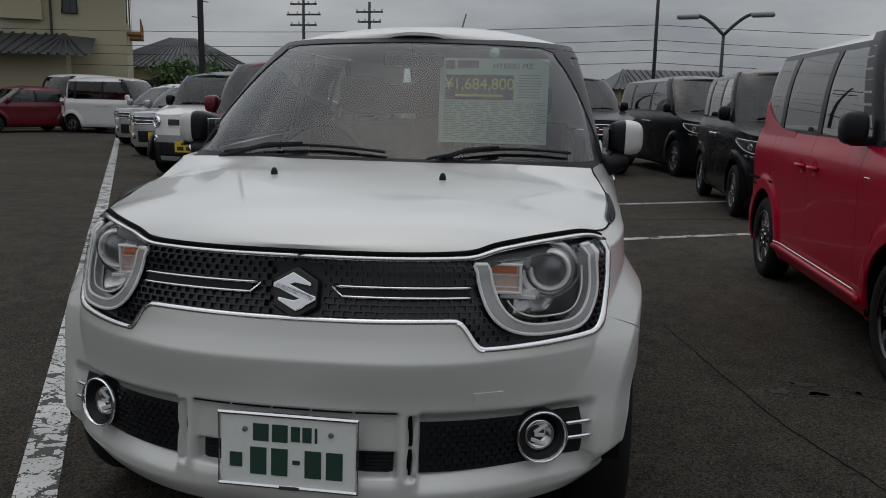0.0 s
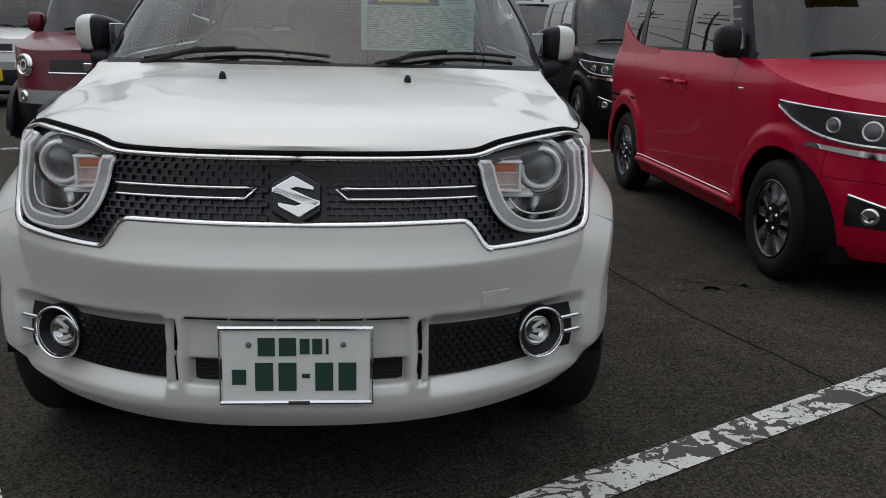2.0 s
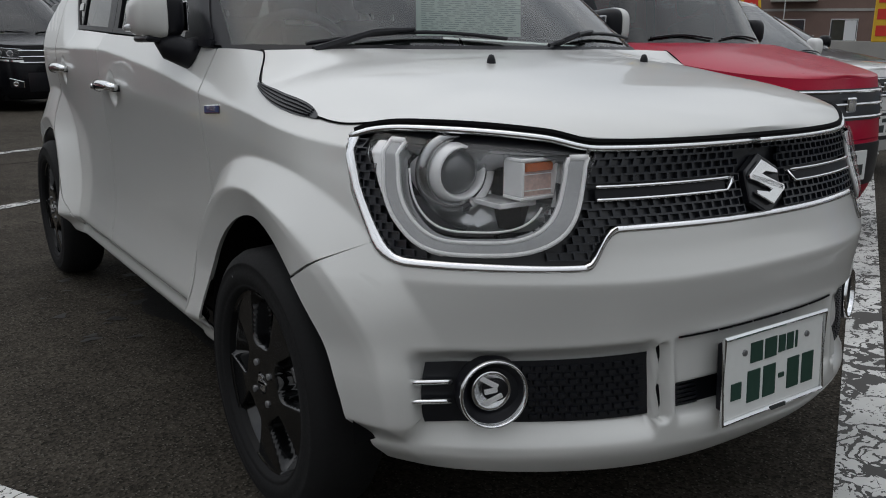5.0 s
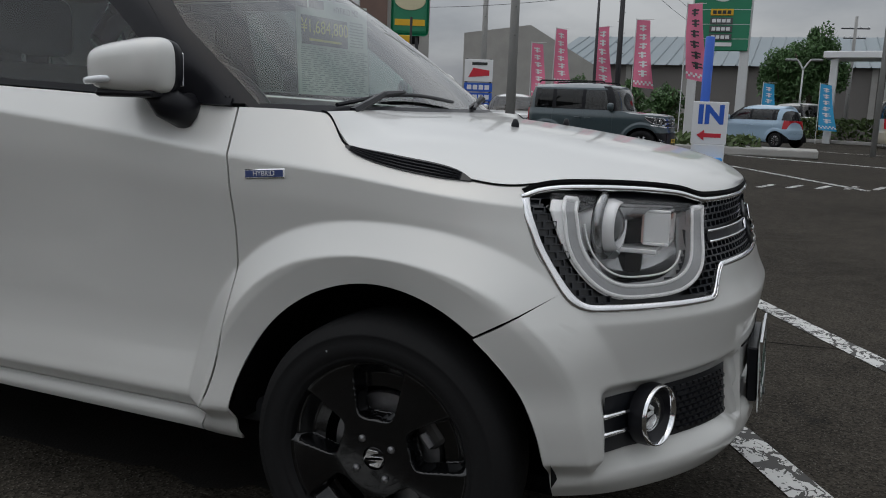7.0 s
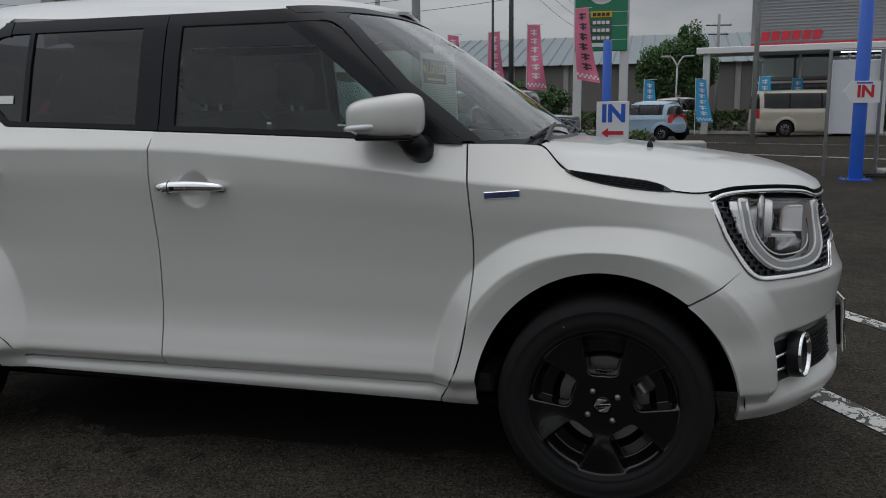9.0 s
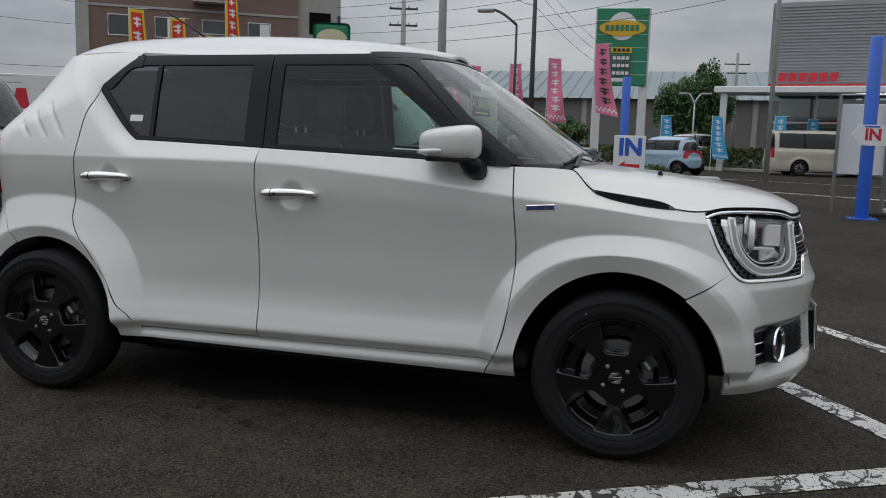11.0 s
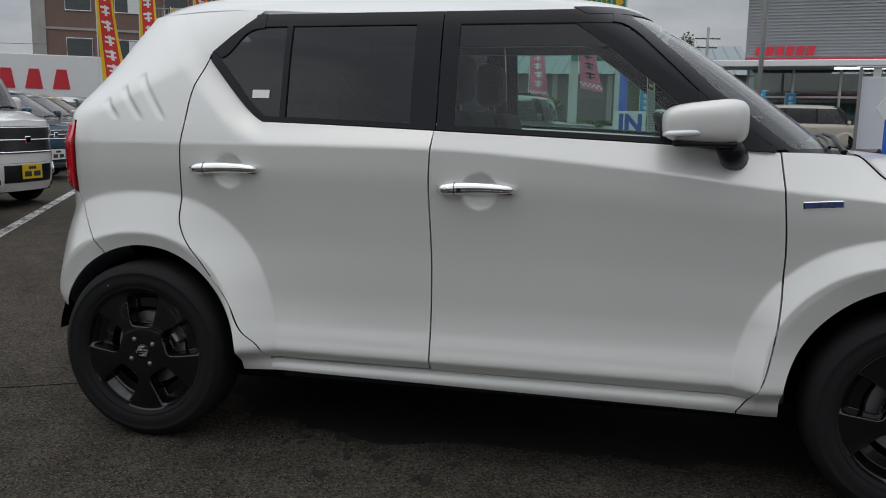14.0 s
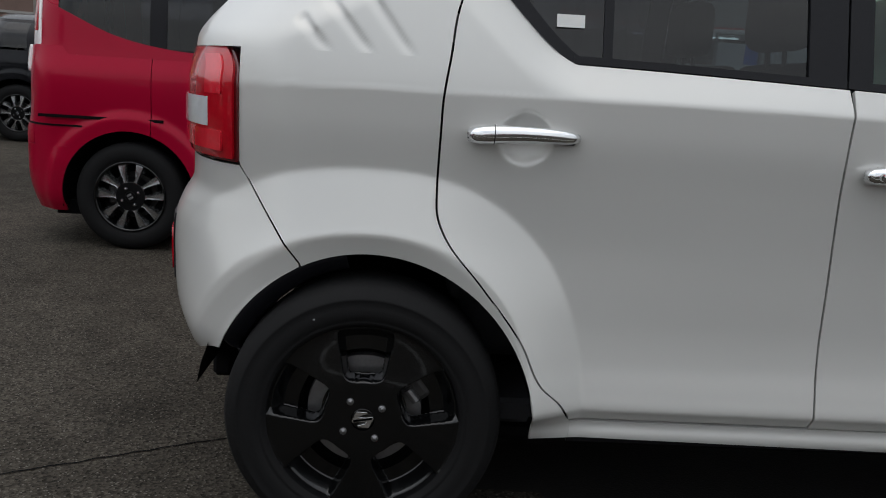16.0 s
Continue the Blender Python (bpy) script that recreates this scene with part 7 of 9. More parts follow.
# the red minivan beside the white car
red, red_body, red_cabin, red_fd, red_rd = other_car("minivan", "red metallic minivan with black pillars and a grey roof", M_RED, pose(2.915, 1.56, 0, 0, 0, 1.0), L=3.80, W=1.625, H=1.745, hood=1.04, hood_front=0.88, belt=1.06, ws_run=0.42, wheel_r=0.298, fo=0.64, ro=0.68, corner=0.80, lamp_end=0.66, tail_red=False, roof=material("grey_roof_paint", (0.26, 0.27, 0.28), 0.3, 0.3, 0.8, 0.04, 2, 200), plate=M_PLATE, rims=M_RIMS, lean=0.09)
for s in (1, -1):
    pts = [red_body.point(float(red_body.c_of(y, 0.30)), 0.30 + 0.02 * (y > 2.9), 0.012, s) for y in np.linspace(1.04, 2.72, 20)]
    part("side_skirt", tube_bm(pts, 0.022, 8), M_RED, red, smooth=True)
    sub("side_moulding", red_body.patch("side_moulding", fixed(3.36), fixed(3.70), fixed(0.665), fixed(0.675), 8, 2, M_DARK, off=0.004, side=s, by_y=True), red)
    climb = smooth_curve([(2.55, 1.085), (2.9, 1.10), (3.2, 1.16), (3.5, 1.29), (3.66, 1.36)])
    sub("rising_flank", red_cabin.patch("rising_flank", fixed(2.56), fixed(3.66), fixed(1.045), climb, 40, 12, M_RED, off=0.010, side=s, by_y=True), red)
part("slide_rail", box_bm(-0.004, 0.004, -0.33, 0.33, -0.008, 0.008), M_DARK, red).matrix_local = Matrix.Translation((-0.815, 3.26, 0.72))
for s in (1, -1):
    part("wing_marker", box_bm(-0.004, 0.006, -0.030, 0.030, -0.007, 0.007, 0.003), M_CHROME, red).matrix_local = Matrix.Translation(red_body.point(float(red_body.c_of(1.10, 0.905)), 0.905, 0.003, s))
    # the highlight along the skirt, put in as a thin bright tube
    hem = [red_body.point(float(red_body.c_of(y, 0.34)), 0.335, 0.016, s) for y in np.linspace(1.06, 2.70, 20)]
    part("skirt_line", tube_bm(hem, 0.004, 6), M_SATIN, red)
card = part("windscreen_card", box_bm(-0.16, 0.16, -0.002, 0.002, -0.05, 0.05), M_YPLATE, None)
tagged(card, "yellow sale card inside the red minivan's windscreen", "sale card")
card.matrix_world = pose(2.62, 2.70, 1.50, -30)
for k in range(3):
    part("card_bar", box_bm(-0.13 + 0.09 * k, -0.06 + 0.09 * k, -0.004, -0.0022, -0.03, 0.03), M_GREENINK, card)

other_car("minivan", "black minivan with chrome grille bars and silver lamps", M_BLACKP, pose(3.22, 7.55, 0, 0, 0, 1.0), L=3.45, W=1.50, H=1.745, hood=0.98, hood_front=0.90, belt=1.08, ws_run=0.42, fo=0.68, ro=0.55, corner=0.75, lamp_end=0.60, lean=0.09)[0]
other_car("people_carrier", "large black people carrier with a chrome face", M_BLACKP, pose(3.45, 13.0, 0, 0, 0, 14), L=4.6, W=1.70, H=1.82, hood=0.98, hood_front=0.95, belt=1.12, ws_run=0.60, wheel_r=0.32, fo=0.86, ro=0.9, plate=M_PLATE)
other_car("people_carrier", "dark people carrier with chrome grille, half hidden", M_BLACKP, pose(1.05, 13.0, 0, 0, 0, 16), L=4.4, W=1.70, H=1.80, hood=0.98, hood_front=0.95, belt=1.12, ws_run=0.60, wheel_r=0.32, fo=0.86, ro=0.8, plate=M_PLATE)
white_van = other_car("microvan", "white microvan with chrome grille and yellow plate", M_WHITE2, pose(5.06, 8.40, 0, 0, 0, 1), L=3.395, W=1.475, H=1.88, hood=0.58, hood_front=0.98, belt=1.10, ws_run=0.40, wheel_r=0.275, fo=0.62, ro=0.5, lean=0.08)[0]
hus = dict(L=3.395, W=1.475, H=1.665, hood=0.80, hood_front=0.93, belt=1.08, ws_run=0.34, wheel_r=0.29, fo=0.60, ro=0.37, lamps="round", bumper=M_TRIM, lean=0.08)
other_car("tall_hatch", "maroon tall hatchback with round headlamps and black bumper", M_MAROON, pose(-2.18, 5.20, 0, 0, 0, -1), roof=M_MAROON, **hus)
other_car("tall_hatch", "white tall hatchback with round headlamps and black roof", M_WHITE2, pose(-5.25, 10.4, 0, 0, 0, -2), roof=M_BLACKP, **hus)[0]
sedan_like = dict(L=3.6, W=1.62, H=1.53, hood=0.98, hood_front=0.86, belt=0.96, ws_run=0.66, wheel_r=0.29, fo=0.74, ro=0.5, lean=0.14, tail_lean=0.16)
teal_car = other_car("hatchback", "teal compact hatchback parked in the row", M_TEAL, pose(8.5, 10.7, 0, 0, 0, 1), **dict(sedan_like, H=1.58, belt=1.0, plate=M_PLATE))[0]
other_car("hatchback", "dark grey compact hatchback with chrome grille, parked in row", M_GREYB, pose(10.8, 11.9, 0), **sedan_like)
silver_car = other_car("hatchback", "silver compact hatchback parked in the row", M_SILVER, pose(13.2, 13.3, 0), **sedan_like)[0]
cream_car = other_car("hatchback", "cream compact hatchback parked in the row", M_CREAM, pose(15.6, 14.7, 0), **sedan_like)[0]
other_car("boxy_hatch", "greige boxy hatchback with round headlamps, parked in row", material("greige_paint", (0.36, 0.34, 0.30), 0.3, 0.1, 0.8, 0.03, 1.5, 300), pose(-1.32, 11.85, 0, 0, 0, -2), **dict(hus, H=1.53, belt=0.98, hood_front=0.86, bumper=None, wheel_r=0.27))
for m, src in ((pose(-7.6, 14.0, 0, 0, 0, -2), silver_car), (pose(-9.9, 17.4, 0, 0, 0, -2), silver_car), (pose(18.7, 15.7, 0), silver_car), (pose(21.3, 17.1, 0), cream_car), (pose(23.8, 18.5, 0), silver_car), (pose(26.4, 19.9, 0), teal_car)):
    copy_thing(src, m)
other_car("station_wagon", "white station wagon behind the red minivan", M_WHITE2, pose(5.50, 2.75, 0, 0, 0, 1), **dict(sedan_like, H=1.55, plate=M_PLATE))
other_car("crossover", "black crossover with silver alloy wheels, parked in row", M_BLACKP, pose(8.3, 4.40, 0, 0, 0, 1), **dict(sedan_like, L=4.1, W=1.76, H=1.52, belt=1.02, wheel_r=0.33, fo=0.85, ro=0.75, plate=M_PLATE))


# ---- the surroundings ----
M_CONC = material("pale_concrete", (0.36, 0.35, 0.33), 0.85, 0, 0, 0.15, 1.2, 30, 0.2, 60)
M_POLE = material("concrete_pole", (0.31, 0.31, 0.30), 0.8, 0, 0, 0.12, 2.0, 30)
M_DPOLE = material("dark_steel_pole", (0.06, 0.06, 0.065), 0.6, 0.3, 0, 0.15, 2.0, 30)
M_WPOLE = material("white_steel_pole", (0.62, 0.63, 0.63), 0.5, 0, 0, 0.06, 2.0, 30)
M_BLUE = material("blue_painted_pole", (0.02, 0.11, 0.55), 0.4, 0, 0.2, 0.08, 2.0, 40)
M_SIGNW = material("white_sign_panel", (0.74, 0.75, 0.76), 0.5, 0, 0, 0.03, 2.0, 30)
M_SIGNB = material("blue_sign_ink", (0.02, 0.10, 0.50), 0.5)
M_SIGNR = material("red_sign_ink", (0.55, 0.02, 0.04), 0.5)
M_GREEN = material("green_sign_panel", (0.01, 0.20, 0.10), 0.5, 0, 0.2, 0.05, 1.0, 20)
M_YEL = material("yellow_sign_panel", (0.70, 0.42, 0.02), 0.5)
M_GREYS = material("grey_sign_panel", (0.08, 0.09, 0.09), 0.5)
M_PINK = material("pink_banner_cloth", (0.74, 0.20, 0.32), 0.8, 0, 0, 0.08, 3.0, 60)
M_YCLOTH = material("yellow_banner_cloth", (0.75, 0.50, 0.03), 0.8, 0, 0, 0.06, 3.0, 60)
M_RCLOTH = material("red_banner_print", (0.62, 0.04, 0.03), 0.8)
M_BCLOTH = material("sky_blue_banner_cloth", (0.05, 0.36, 0.66), 0.8, 0, 0, 0.06, 3.0, 60)
M_BRICK = material("brown_brick_tiles", (0.19, 0.125, 0.105), 0.8, 0, 0, 0.18, 1.2, 14)
M_BEIGE = material("beige_render", (0.47, 0.43, 0.30), 0.85, 0, 0, 0.06, 0.8, 20)
M_ROOFT = material("dark_roof_tiles", (0.045, 0.047, 0.05), 0.55, 0, 0, 0.25, 1.5, 25)
M_WOOD = material("orange_brown_wood", (0.34, 0.17, 0.07), 0.6, 0, 0, 0.15, 3.0, 40)
M_CORR = material("grey_corrugated_steel", (0.30, 0.31, 0.32), 0.5, 0.2, 0, 0.06, 1.0, 20)
M_WHROOF = material("blue_grey_steel_roof", (0.20, 0.24, 0.26), 0.45, 0.3, 0, 0.10, 0.4, 10)
M_WHWALL = material("grey_shed_wall", (0.17, 0.16, 0.15), 0.8, 0, 0, 0.12, 0.5, 10)
M_WIN = material("dark_window_glass", (0.035, 0.045, 0.05), 0.08, 0, 0.6, 0.2, 0.6, 4)
M_SHOWG = glass_material("showroom_glass", (0.75, 0.92, 0.90), 0.55)
M_BARK = material("grey_brown_bark", (0.09, 0.07, 0.05), 0.9, 0, 0, 0.3, 8, 50, 0.4, 60)
M_LEAF = material("mid_green_leaves", (0.075, 0.150, 0.050), 0.6, 0, 0, 0.45, 0.7, 6)
M_HEDGE = material("hedge_leaves", (0.075, 0.115, 0.035), 0.65, 0, 0, 0.4, 1.5, 12)
M_WIRE = material("black_cable", (0.015, 0.015, 0.016), 0.6)
# the blue haze of distance is mixed into the hill colour
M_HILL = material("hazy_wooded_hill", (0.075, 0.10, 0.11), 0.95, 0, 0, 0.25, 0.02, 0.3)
M_TARP = material("sky_blue_water_weight", (0.03, 0.30, 0.75), 0.4, 0, 0.2, 0.1, 6, 60)


def solid(name, label, category, bm, mat, m=None, group="", kind=""):
    ob = part(name, bm, mat, None)
    if m is not None:
        ob.matrix_world = m
    return tagged(ob, label, category, group, kind)


def leaf_cloud(n, size, spread, seed, clumps=48):
    """Many small leaf quads in uneven clumps; spread gives the half sizes."""
    r = np.random.RandomState(seed)
    cen = r.normal(0, 1, (clumps, 3))
    cen /= np.linalg.norm(cen, axis=1, keepdims=True)
    cen *= r.uniform(0.20, 0.80, (clumps, 1))
    rad = r.uniform(0.18, 0.36, clumps)
    k = r.randint(0, clumps, n)
    d = r.normal(0, 1, (n, 3))
    d /= np.linalg.norm(d, axis=1, keepdims=True)
    p = (cen[k] + d * (rad[k] * r.uniform(0.35, 1.05, n))[:, None]) * np.array(spread)
    a = r.normal(0, 1, (n, 3))
    a /= np.linalg.norm(a, axis=1, keepdims=True)
    b = np.cross(a, r.normal(0, 1, (n, 3)))
    b /= np.linalg.norm(b, axis=1, keepdims=True) + 1e-9
    s = (size * r.uniform(0.6, 1.3, n))[:, None]
    v = np.stack([p - a * s, p + b * s * 0.5, p + a * s, p - b * s * 0.5], 1).reshape(-1, 3)
    return v, np.arange(4 * n).reshape(-1, 4)


def tree(x, y, height, half, seed, n=5000, size=0.16, label="broad green tree with an uneven crown"):
    t = thing("tree", label, "tree", pose(x, y, 0), "trees")
    trunk = tube_bm([(0, 0, 0), (0.05, 0.02, height * 0.25), (-0.04, 0.05, height * 0.5), (0.02, 0, height * 0.85)], [0.22, 0.17, 0.12, 0.04], 8)
    part("trunk", trunk, M_BARK, t, smooth=True)
    rr = random.Random(seed)
    for i in range(7):
        a, z = rr.uniform(0, 6.28), height * rr.uniform(0.25, 0.55)
        part("limb", tube_bm([(0, 0, z), (math.cos(a) * half * 0.35, math.sin(a) * half * 0.35, z + height * 0.12), (math.cos(a) * half * 0.7, math.sin(a) * half * 0.7, z + height * 0.28)], [0.08, 0.05, 0.02], 6), M_BARK, t, smooth=True)
    v, f = leaf_cloud(n, size, (half, half, height * 0.42), seed)
    v[:, 2] += height * 0.60
    v[:, :2] *= (1.0 - 0.18 * np.clip((v[:, 2:] / height - 0.55) / 0.45, 0, 1))
    crown = sub("crown", mesh_from("crown", v.tolist(), f.tolist(), M_LEAF, False), t)
    tagged(crown, kind="stuff")
    return t


def hedge(x0, y0, x1, y1, h, w, seed, n=3500, mat=None, name="hedge", label="clipped green hedge along the road"):
    ln = math.hypot(x1 - x0, y1 - y0)
    r = np.random.RandomState(seed)
    p = np.stack([r.uniform(0, ln, n), r.uniform(-w / 2, w / 2, n), h * (1 - r.uniform(0, 1, n) ** 2.2)], -1)
    p += r.normal(0, 0.04, p.shape)
    p[:, 2] = np.abs(p[:, 2])
    a = r.normal(0, 1, (n, 3))
    a /= np.linalg.norm(a, axis=1, keepdims=True)
    b = np.cross(a, r.normal(0, 1, (n, 3)))
    b /= np.linalg.norm(b, axis=1, keepdims=True) + 1e-9
    s = r.uniform(0.07, 0.14, (n, 1))
    v = np.stack([p - a * s, p + b * s * 0.6, p + a * s, p - b * s * 0.6], 1).reshape(-1, 3)
    ob = new(name, mesh_from(name, v.tolist(), np.arange(4 * n).reshape(-1, 4).tolist(), mat or M_HEDGE, False))
    ob.matrix_world = pose(x0, y0, 0, 0, 0, math.degrees(math.atan2(y1 - y0, x1 - x0)))
    return tagged(ob, label, "hedge", kind="stuff")


def utility_pole(x, y, h, mat=None, arms=((0.9, 1.8), (0.82, 1.4)), turn=0.0, box=False, r=0.15):
    p = thing("utility_pole", "grey concrete utility pole with steel crossarms", "utility pole", pose(x, y, 0, 0, 0, turn), "utility poles")
    part("mast", tube_bm([(0, 0, 0), (0, 0, h * 0.5), (0, 0, h)], [r, r * 0.85, r * 0.65], 12), mat or M_POLE, p, smooth=True)
    for f, ln in arms:
        part("crossarm", box_bm(-0.05, 0.05, -ln / 2, ln / 2, h * f - 0.04, h * f + 0.04), M_DPOLE, p)
        for k in (-1, -0.4, 0.4, 1):
            part("insulator", lathe_bm([(0.04, 0.03), (0.12, 0.05), (0.16, 0.03), (0.18, 0.0)], 8, "z"), M_SIGNW, p).location = (0, k * ln / 2 * 0.92, h * f)
    for k in range(8):
        part("step_bolt", tube_bm([(0.05, 0, h * 0.35 + k * 0.4), (0.28 if k % 2 else -0.28, 0, h * 0.35 + k * 0.4)], 0.012, 5), M_DPOLE, p)
    if box:
        part("transformer", lathe_bm([(0, 0), (0, 0.26), (0.75, 0.26), (0.80, 0.22), (0.80, 0)], 16, "z"), M_POLE, p).location = (0.1, 0.42, h * 0.70)
    return p


def cable(a, b, sag, r=0.010):
    a, b = Vector(a), Vector(b)
    pts = []
    for i in range(25):
        f = i / 24
        p = a.lerp(b, f)
        p.z -= sag * 4 * f * (1 - f)
        pts.append(p)
    return solid("power_cable", "black overhead cable strung between the utility poles", "cable", tube_bm(pts, r, 5), M_WIRE, group="overhead cables")


def banner(x, y, z0, z1, w, cloth, ink, group, label, turn=0.0, wave=0.12, base=0.0, panel=None):
    b = thing("banner", label, "banner", pose(x, y, base, 0, 0, turn), group)
    rr = random.Random(int(x * 10 + y * 7))
    lean, swing, ph = rr.uniform(-0.04, 0.10), rr.uniform(0.10, 0.34), rr.uniform(0, 6)
    part("banner_pole", tube_bm([(0, 0, 0), (0, -lean * 0.3, z1 * 0.5), (0, -lean, z1 + 0.05)], 0.018, 6), M_WPOLE, b)
    part("cross_rod", tube_bm([(0, -lean, z1), (0, -lean - w, z1 + 0.02)], 0.010, 5), M_WPOLE, b)

    def at(f, g, off=0.0):
        """A point of the cloth: f down it, g across it from the pole."""
        yy = -lean * (1 - f) - w * g * (0.78 + 0.22 * f) - swing * f * f * (0.35 + 0.65 * g)
        xx = wave * math.sin(5 * f + 2.5 * g + ph) * (0.25 + 0.75 * g) * f - off
        return (xx, yy, z1 - (z1 - z0) * f + 0.06 * g * math.sin(3 * f + ph) - 0.10 * g * f)

    def piece(f0, f1, g0, g1, nf, ng, off):
        v = [at(f0 + (f1 - f0) * i / nf, g0 + (g1 - g0) * j / ng, off) for i in range(nf + 1) for j in range(ng + 1)]
        return v, [(i * (ng + 1) + j, i * (ng + 1) + j + 1, (i + 1) * (ng + 1) + j + 1, (i + 1) * (ng + 1) + j) for i in range(nf) for j in range(ng)]
    c = sub("cloth", mesh_from("cloth", *piece(0, 1, 0, 1, 24, 8, 0.0), cloth), b)
    if panel:
        sub("printed_panel", mesh_from("printed_panel", *piece(0.03, 0.95, 0.16, 0.86, 24, 6, 0.008), panel), c)
    else:
        for k in range(10):
            sub("check_mark", mesh_from("check_mark", *piece(0.90 + 0.03 * (k % 2), 0.93 + 0.03 * (k % 2), k * 0.1, k * 0.1 + 0.1, 1, 1, 0.008), M_SIGNW), c)
    for k in range(6):
        f0 = 0.07 + k * 0.135
        for g0, g1, h0, h1 in ((0.28, 0.76, 0.010, 0.030), (0.44, 0.58, 0.0, 0.095), (0.30, 0.74, 0.055, 0.072)):
            shift = rr.uniform(-0.05, 0.05)
            sub("banner_bar", mesh_from("banner_bar", *piece(f0 + h0, f0 + h1, g0 + shift, g1 + shift, 2, 3, 0.016), ink), c)
    return b


# the building-up of the forecourt's edge: blue poles, IN boards, fence
def blue_pole(x, y, h):
    p = thing("blue_pole", "tall blue painted steel pole with a square foot", "pole", pose(x, y, 0), "blue poles")
    part("shaft", lathe_bm([(0.0, 0.10), (0.02, 0.105), (h - 0.02, 0.105), (h, 0.09), (h, 0.0)], 24, "z"), M_BLUE, p, smooth=True)
    part("foot_plate", box_bm(-0.22, 0.22, -0.22, 0.22, 0.0, 0.02), M_BLUE, p)
    for sx in (-1, 1):
        for sy in (-1, 1):
            part("bolt", lathe_bm([(0.02, 0.018), (0.05, 0.018), (0.05, 0.0)], 6, "z"), M_STEEL, p).location = (sx * 0.17, sy * 0.17, 0)
    return p


blue_pole(11.6, -2.40, 3.0)
blue_pole(17.7, 1.98, 2.8)
arrow = part("direction_sign", prism_bm([(-0.30, 0.0), (-0.17, 0.17), (0.26, 0.17), (0.26, -0.17), (-0.17, -0.17)], 0.02), M_SIGNW, None)
tagged(arrow, "white arrow-shaped sign with red IN fixed to blue pole", "sign")
arrow.matrix_world = pose(11.47, -2.40, 1.40, 0, 0, -90 + 8)
letters("IN", 0.26, M_SIGNR, pose(0.04, -0.004, 0.0, 90), arrow, "sign_letters", 0.001, bold=0.010)
part("sign_bar", box_bm(-0.10, 0.14, -0.003, -0.001, 0.125, 0.150), M_SIGNB, arrow)

board = thing("entrance_board", "white standing board with blue IN and red arrow", "sign board", pose(17.3, 1.80, 0, 0, 0, -90 + 6))
part("panel", box_bm(-0.38, 0.38, -0.03, 0.03, 0.42, 1.36, 0.01), M_SIGNW, board)
part("lower_panel", box_bm(-0.36, 0.36, -0.04, 0.04, 0.02, 0.42, 0.01), M_SIGNW, board)
letters("IN", 0.56, M_SIGNB, pose(0.02, -0.034, 1.06, 90), board, "board_letters", 0.002, bold=0.024)
part("red_arrow", prism_bm([(-0.26, 0.0), (-0.10, 0.12), (-0.10, 0.045), (0.26, 0.045), (0.26, -0.045), (-0.10, -0.045), (-0.10, -0.12)], 0.004, Matrix.Translation((0.0, -0.036, 0.62))), M_SIGNR, board)
for sx in (-0.17, 0.17):
    part("water_weight", box_bm(sx - 0.16, sx + 0.16, -0.26, -0.05, 0.0, 0.14, 0.04, 3), M_TARP, board, "sky blue water weight", smooth=True)

fence = thing("site_fence", "white panel fence on galvanised steel posts", "fence")
for y in (-2.05, -2.85, -4.0, -5.2, -6.4):
    part("fence_post", tube_bm([(12.35, y, 0), (12.35, y, 2.1)], 0.03, 8), M_STEEL, fence)
for y0, y1 in ((-2.95, -2.1), (-4.1, -3.0), (-5.3, -4.15), (-6.5, -5.35)):
    part("fence_panel", box_bm(12.42, 12.45, y0, y1, 0.72, 1.95, 0.008), M_SIGNW, fence)
part("fence_rail", tube_bm([(12.35, -2.05, 2.1), (12.35, -6.4, 2.1)], 0.02, 6), M_STEEL, fence)
solid("concrete_block", "grey concrete kerb block beside the blue pole", "concrete block", box_bm(12.1, 12.6, -4.4, -2.9, 0.0, 0.14, 0.02), M_CONC)
hose = [(12.0 + 0.22 * math.cos(a), -2.75 + 0.25 * math.sin(a), 0.02 + 0.004 * a) for a in np.linspace(0, 18, 60)]
solid("coiled_hose", "black hose coiled on the asphalt by the pole", "hose", tube_bm(hose, 0.016, 6), M_WIRE)

# traffic island and road edge
isl = solid("traffic_island", "low concrete kerbed island by the road", "kerb", box_bm(22.2, 23.9, -0.6, 12.0, 0.0, 0.22, 0.04, 2), M_CONC, kind="structure")
hedge(22.9, 1.0, 22.9, 12.0, 0.45, 1.2, 5, 2200, name="island_grass", label="rough green weeds growing on the island")
solid("far_kerb", "pale concrete kerb on the far side of the road", "kerb", box_bm(0, 60, -0.12, 0.12, 0.0, 0.16, 0.02), M_CONC, pose(34.0, -14.0, 0, 0, 0, 66), kind="structure")
hedge(35.6, -13.5, 44.6, 6.0, 1.05, 1.3, 6, 7000)
hedge(45.2, 7.5, 53.0, 24.0, 1.05, 1.3, 7, 4000)


def road_line(x0, y0, x1, y1, w, label="worn white line painted on the road"):
    a, b = Vector((x0, y0, 0.004)), Vector((x1, y1, 0.004))
    d = (b - a).normalized().cross(Vector((0, 0, 1))) * w / 2
    bm = bmesh.new()
    bm.faces.new([bm.verts.new(v) for v in (a - d, a + d, b + d, b - d)])
    bmesh.ops.recalc_face_normals(bm, faces=bm.faces)
    if bm.faces[:][0].normal.z < 0:
        bmesh.ops.reverse_faces(bm, faces=bm.faces)
    return solid("road_line", label, "road marking", bm, M_LINE, group="road lines", kind="structure")


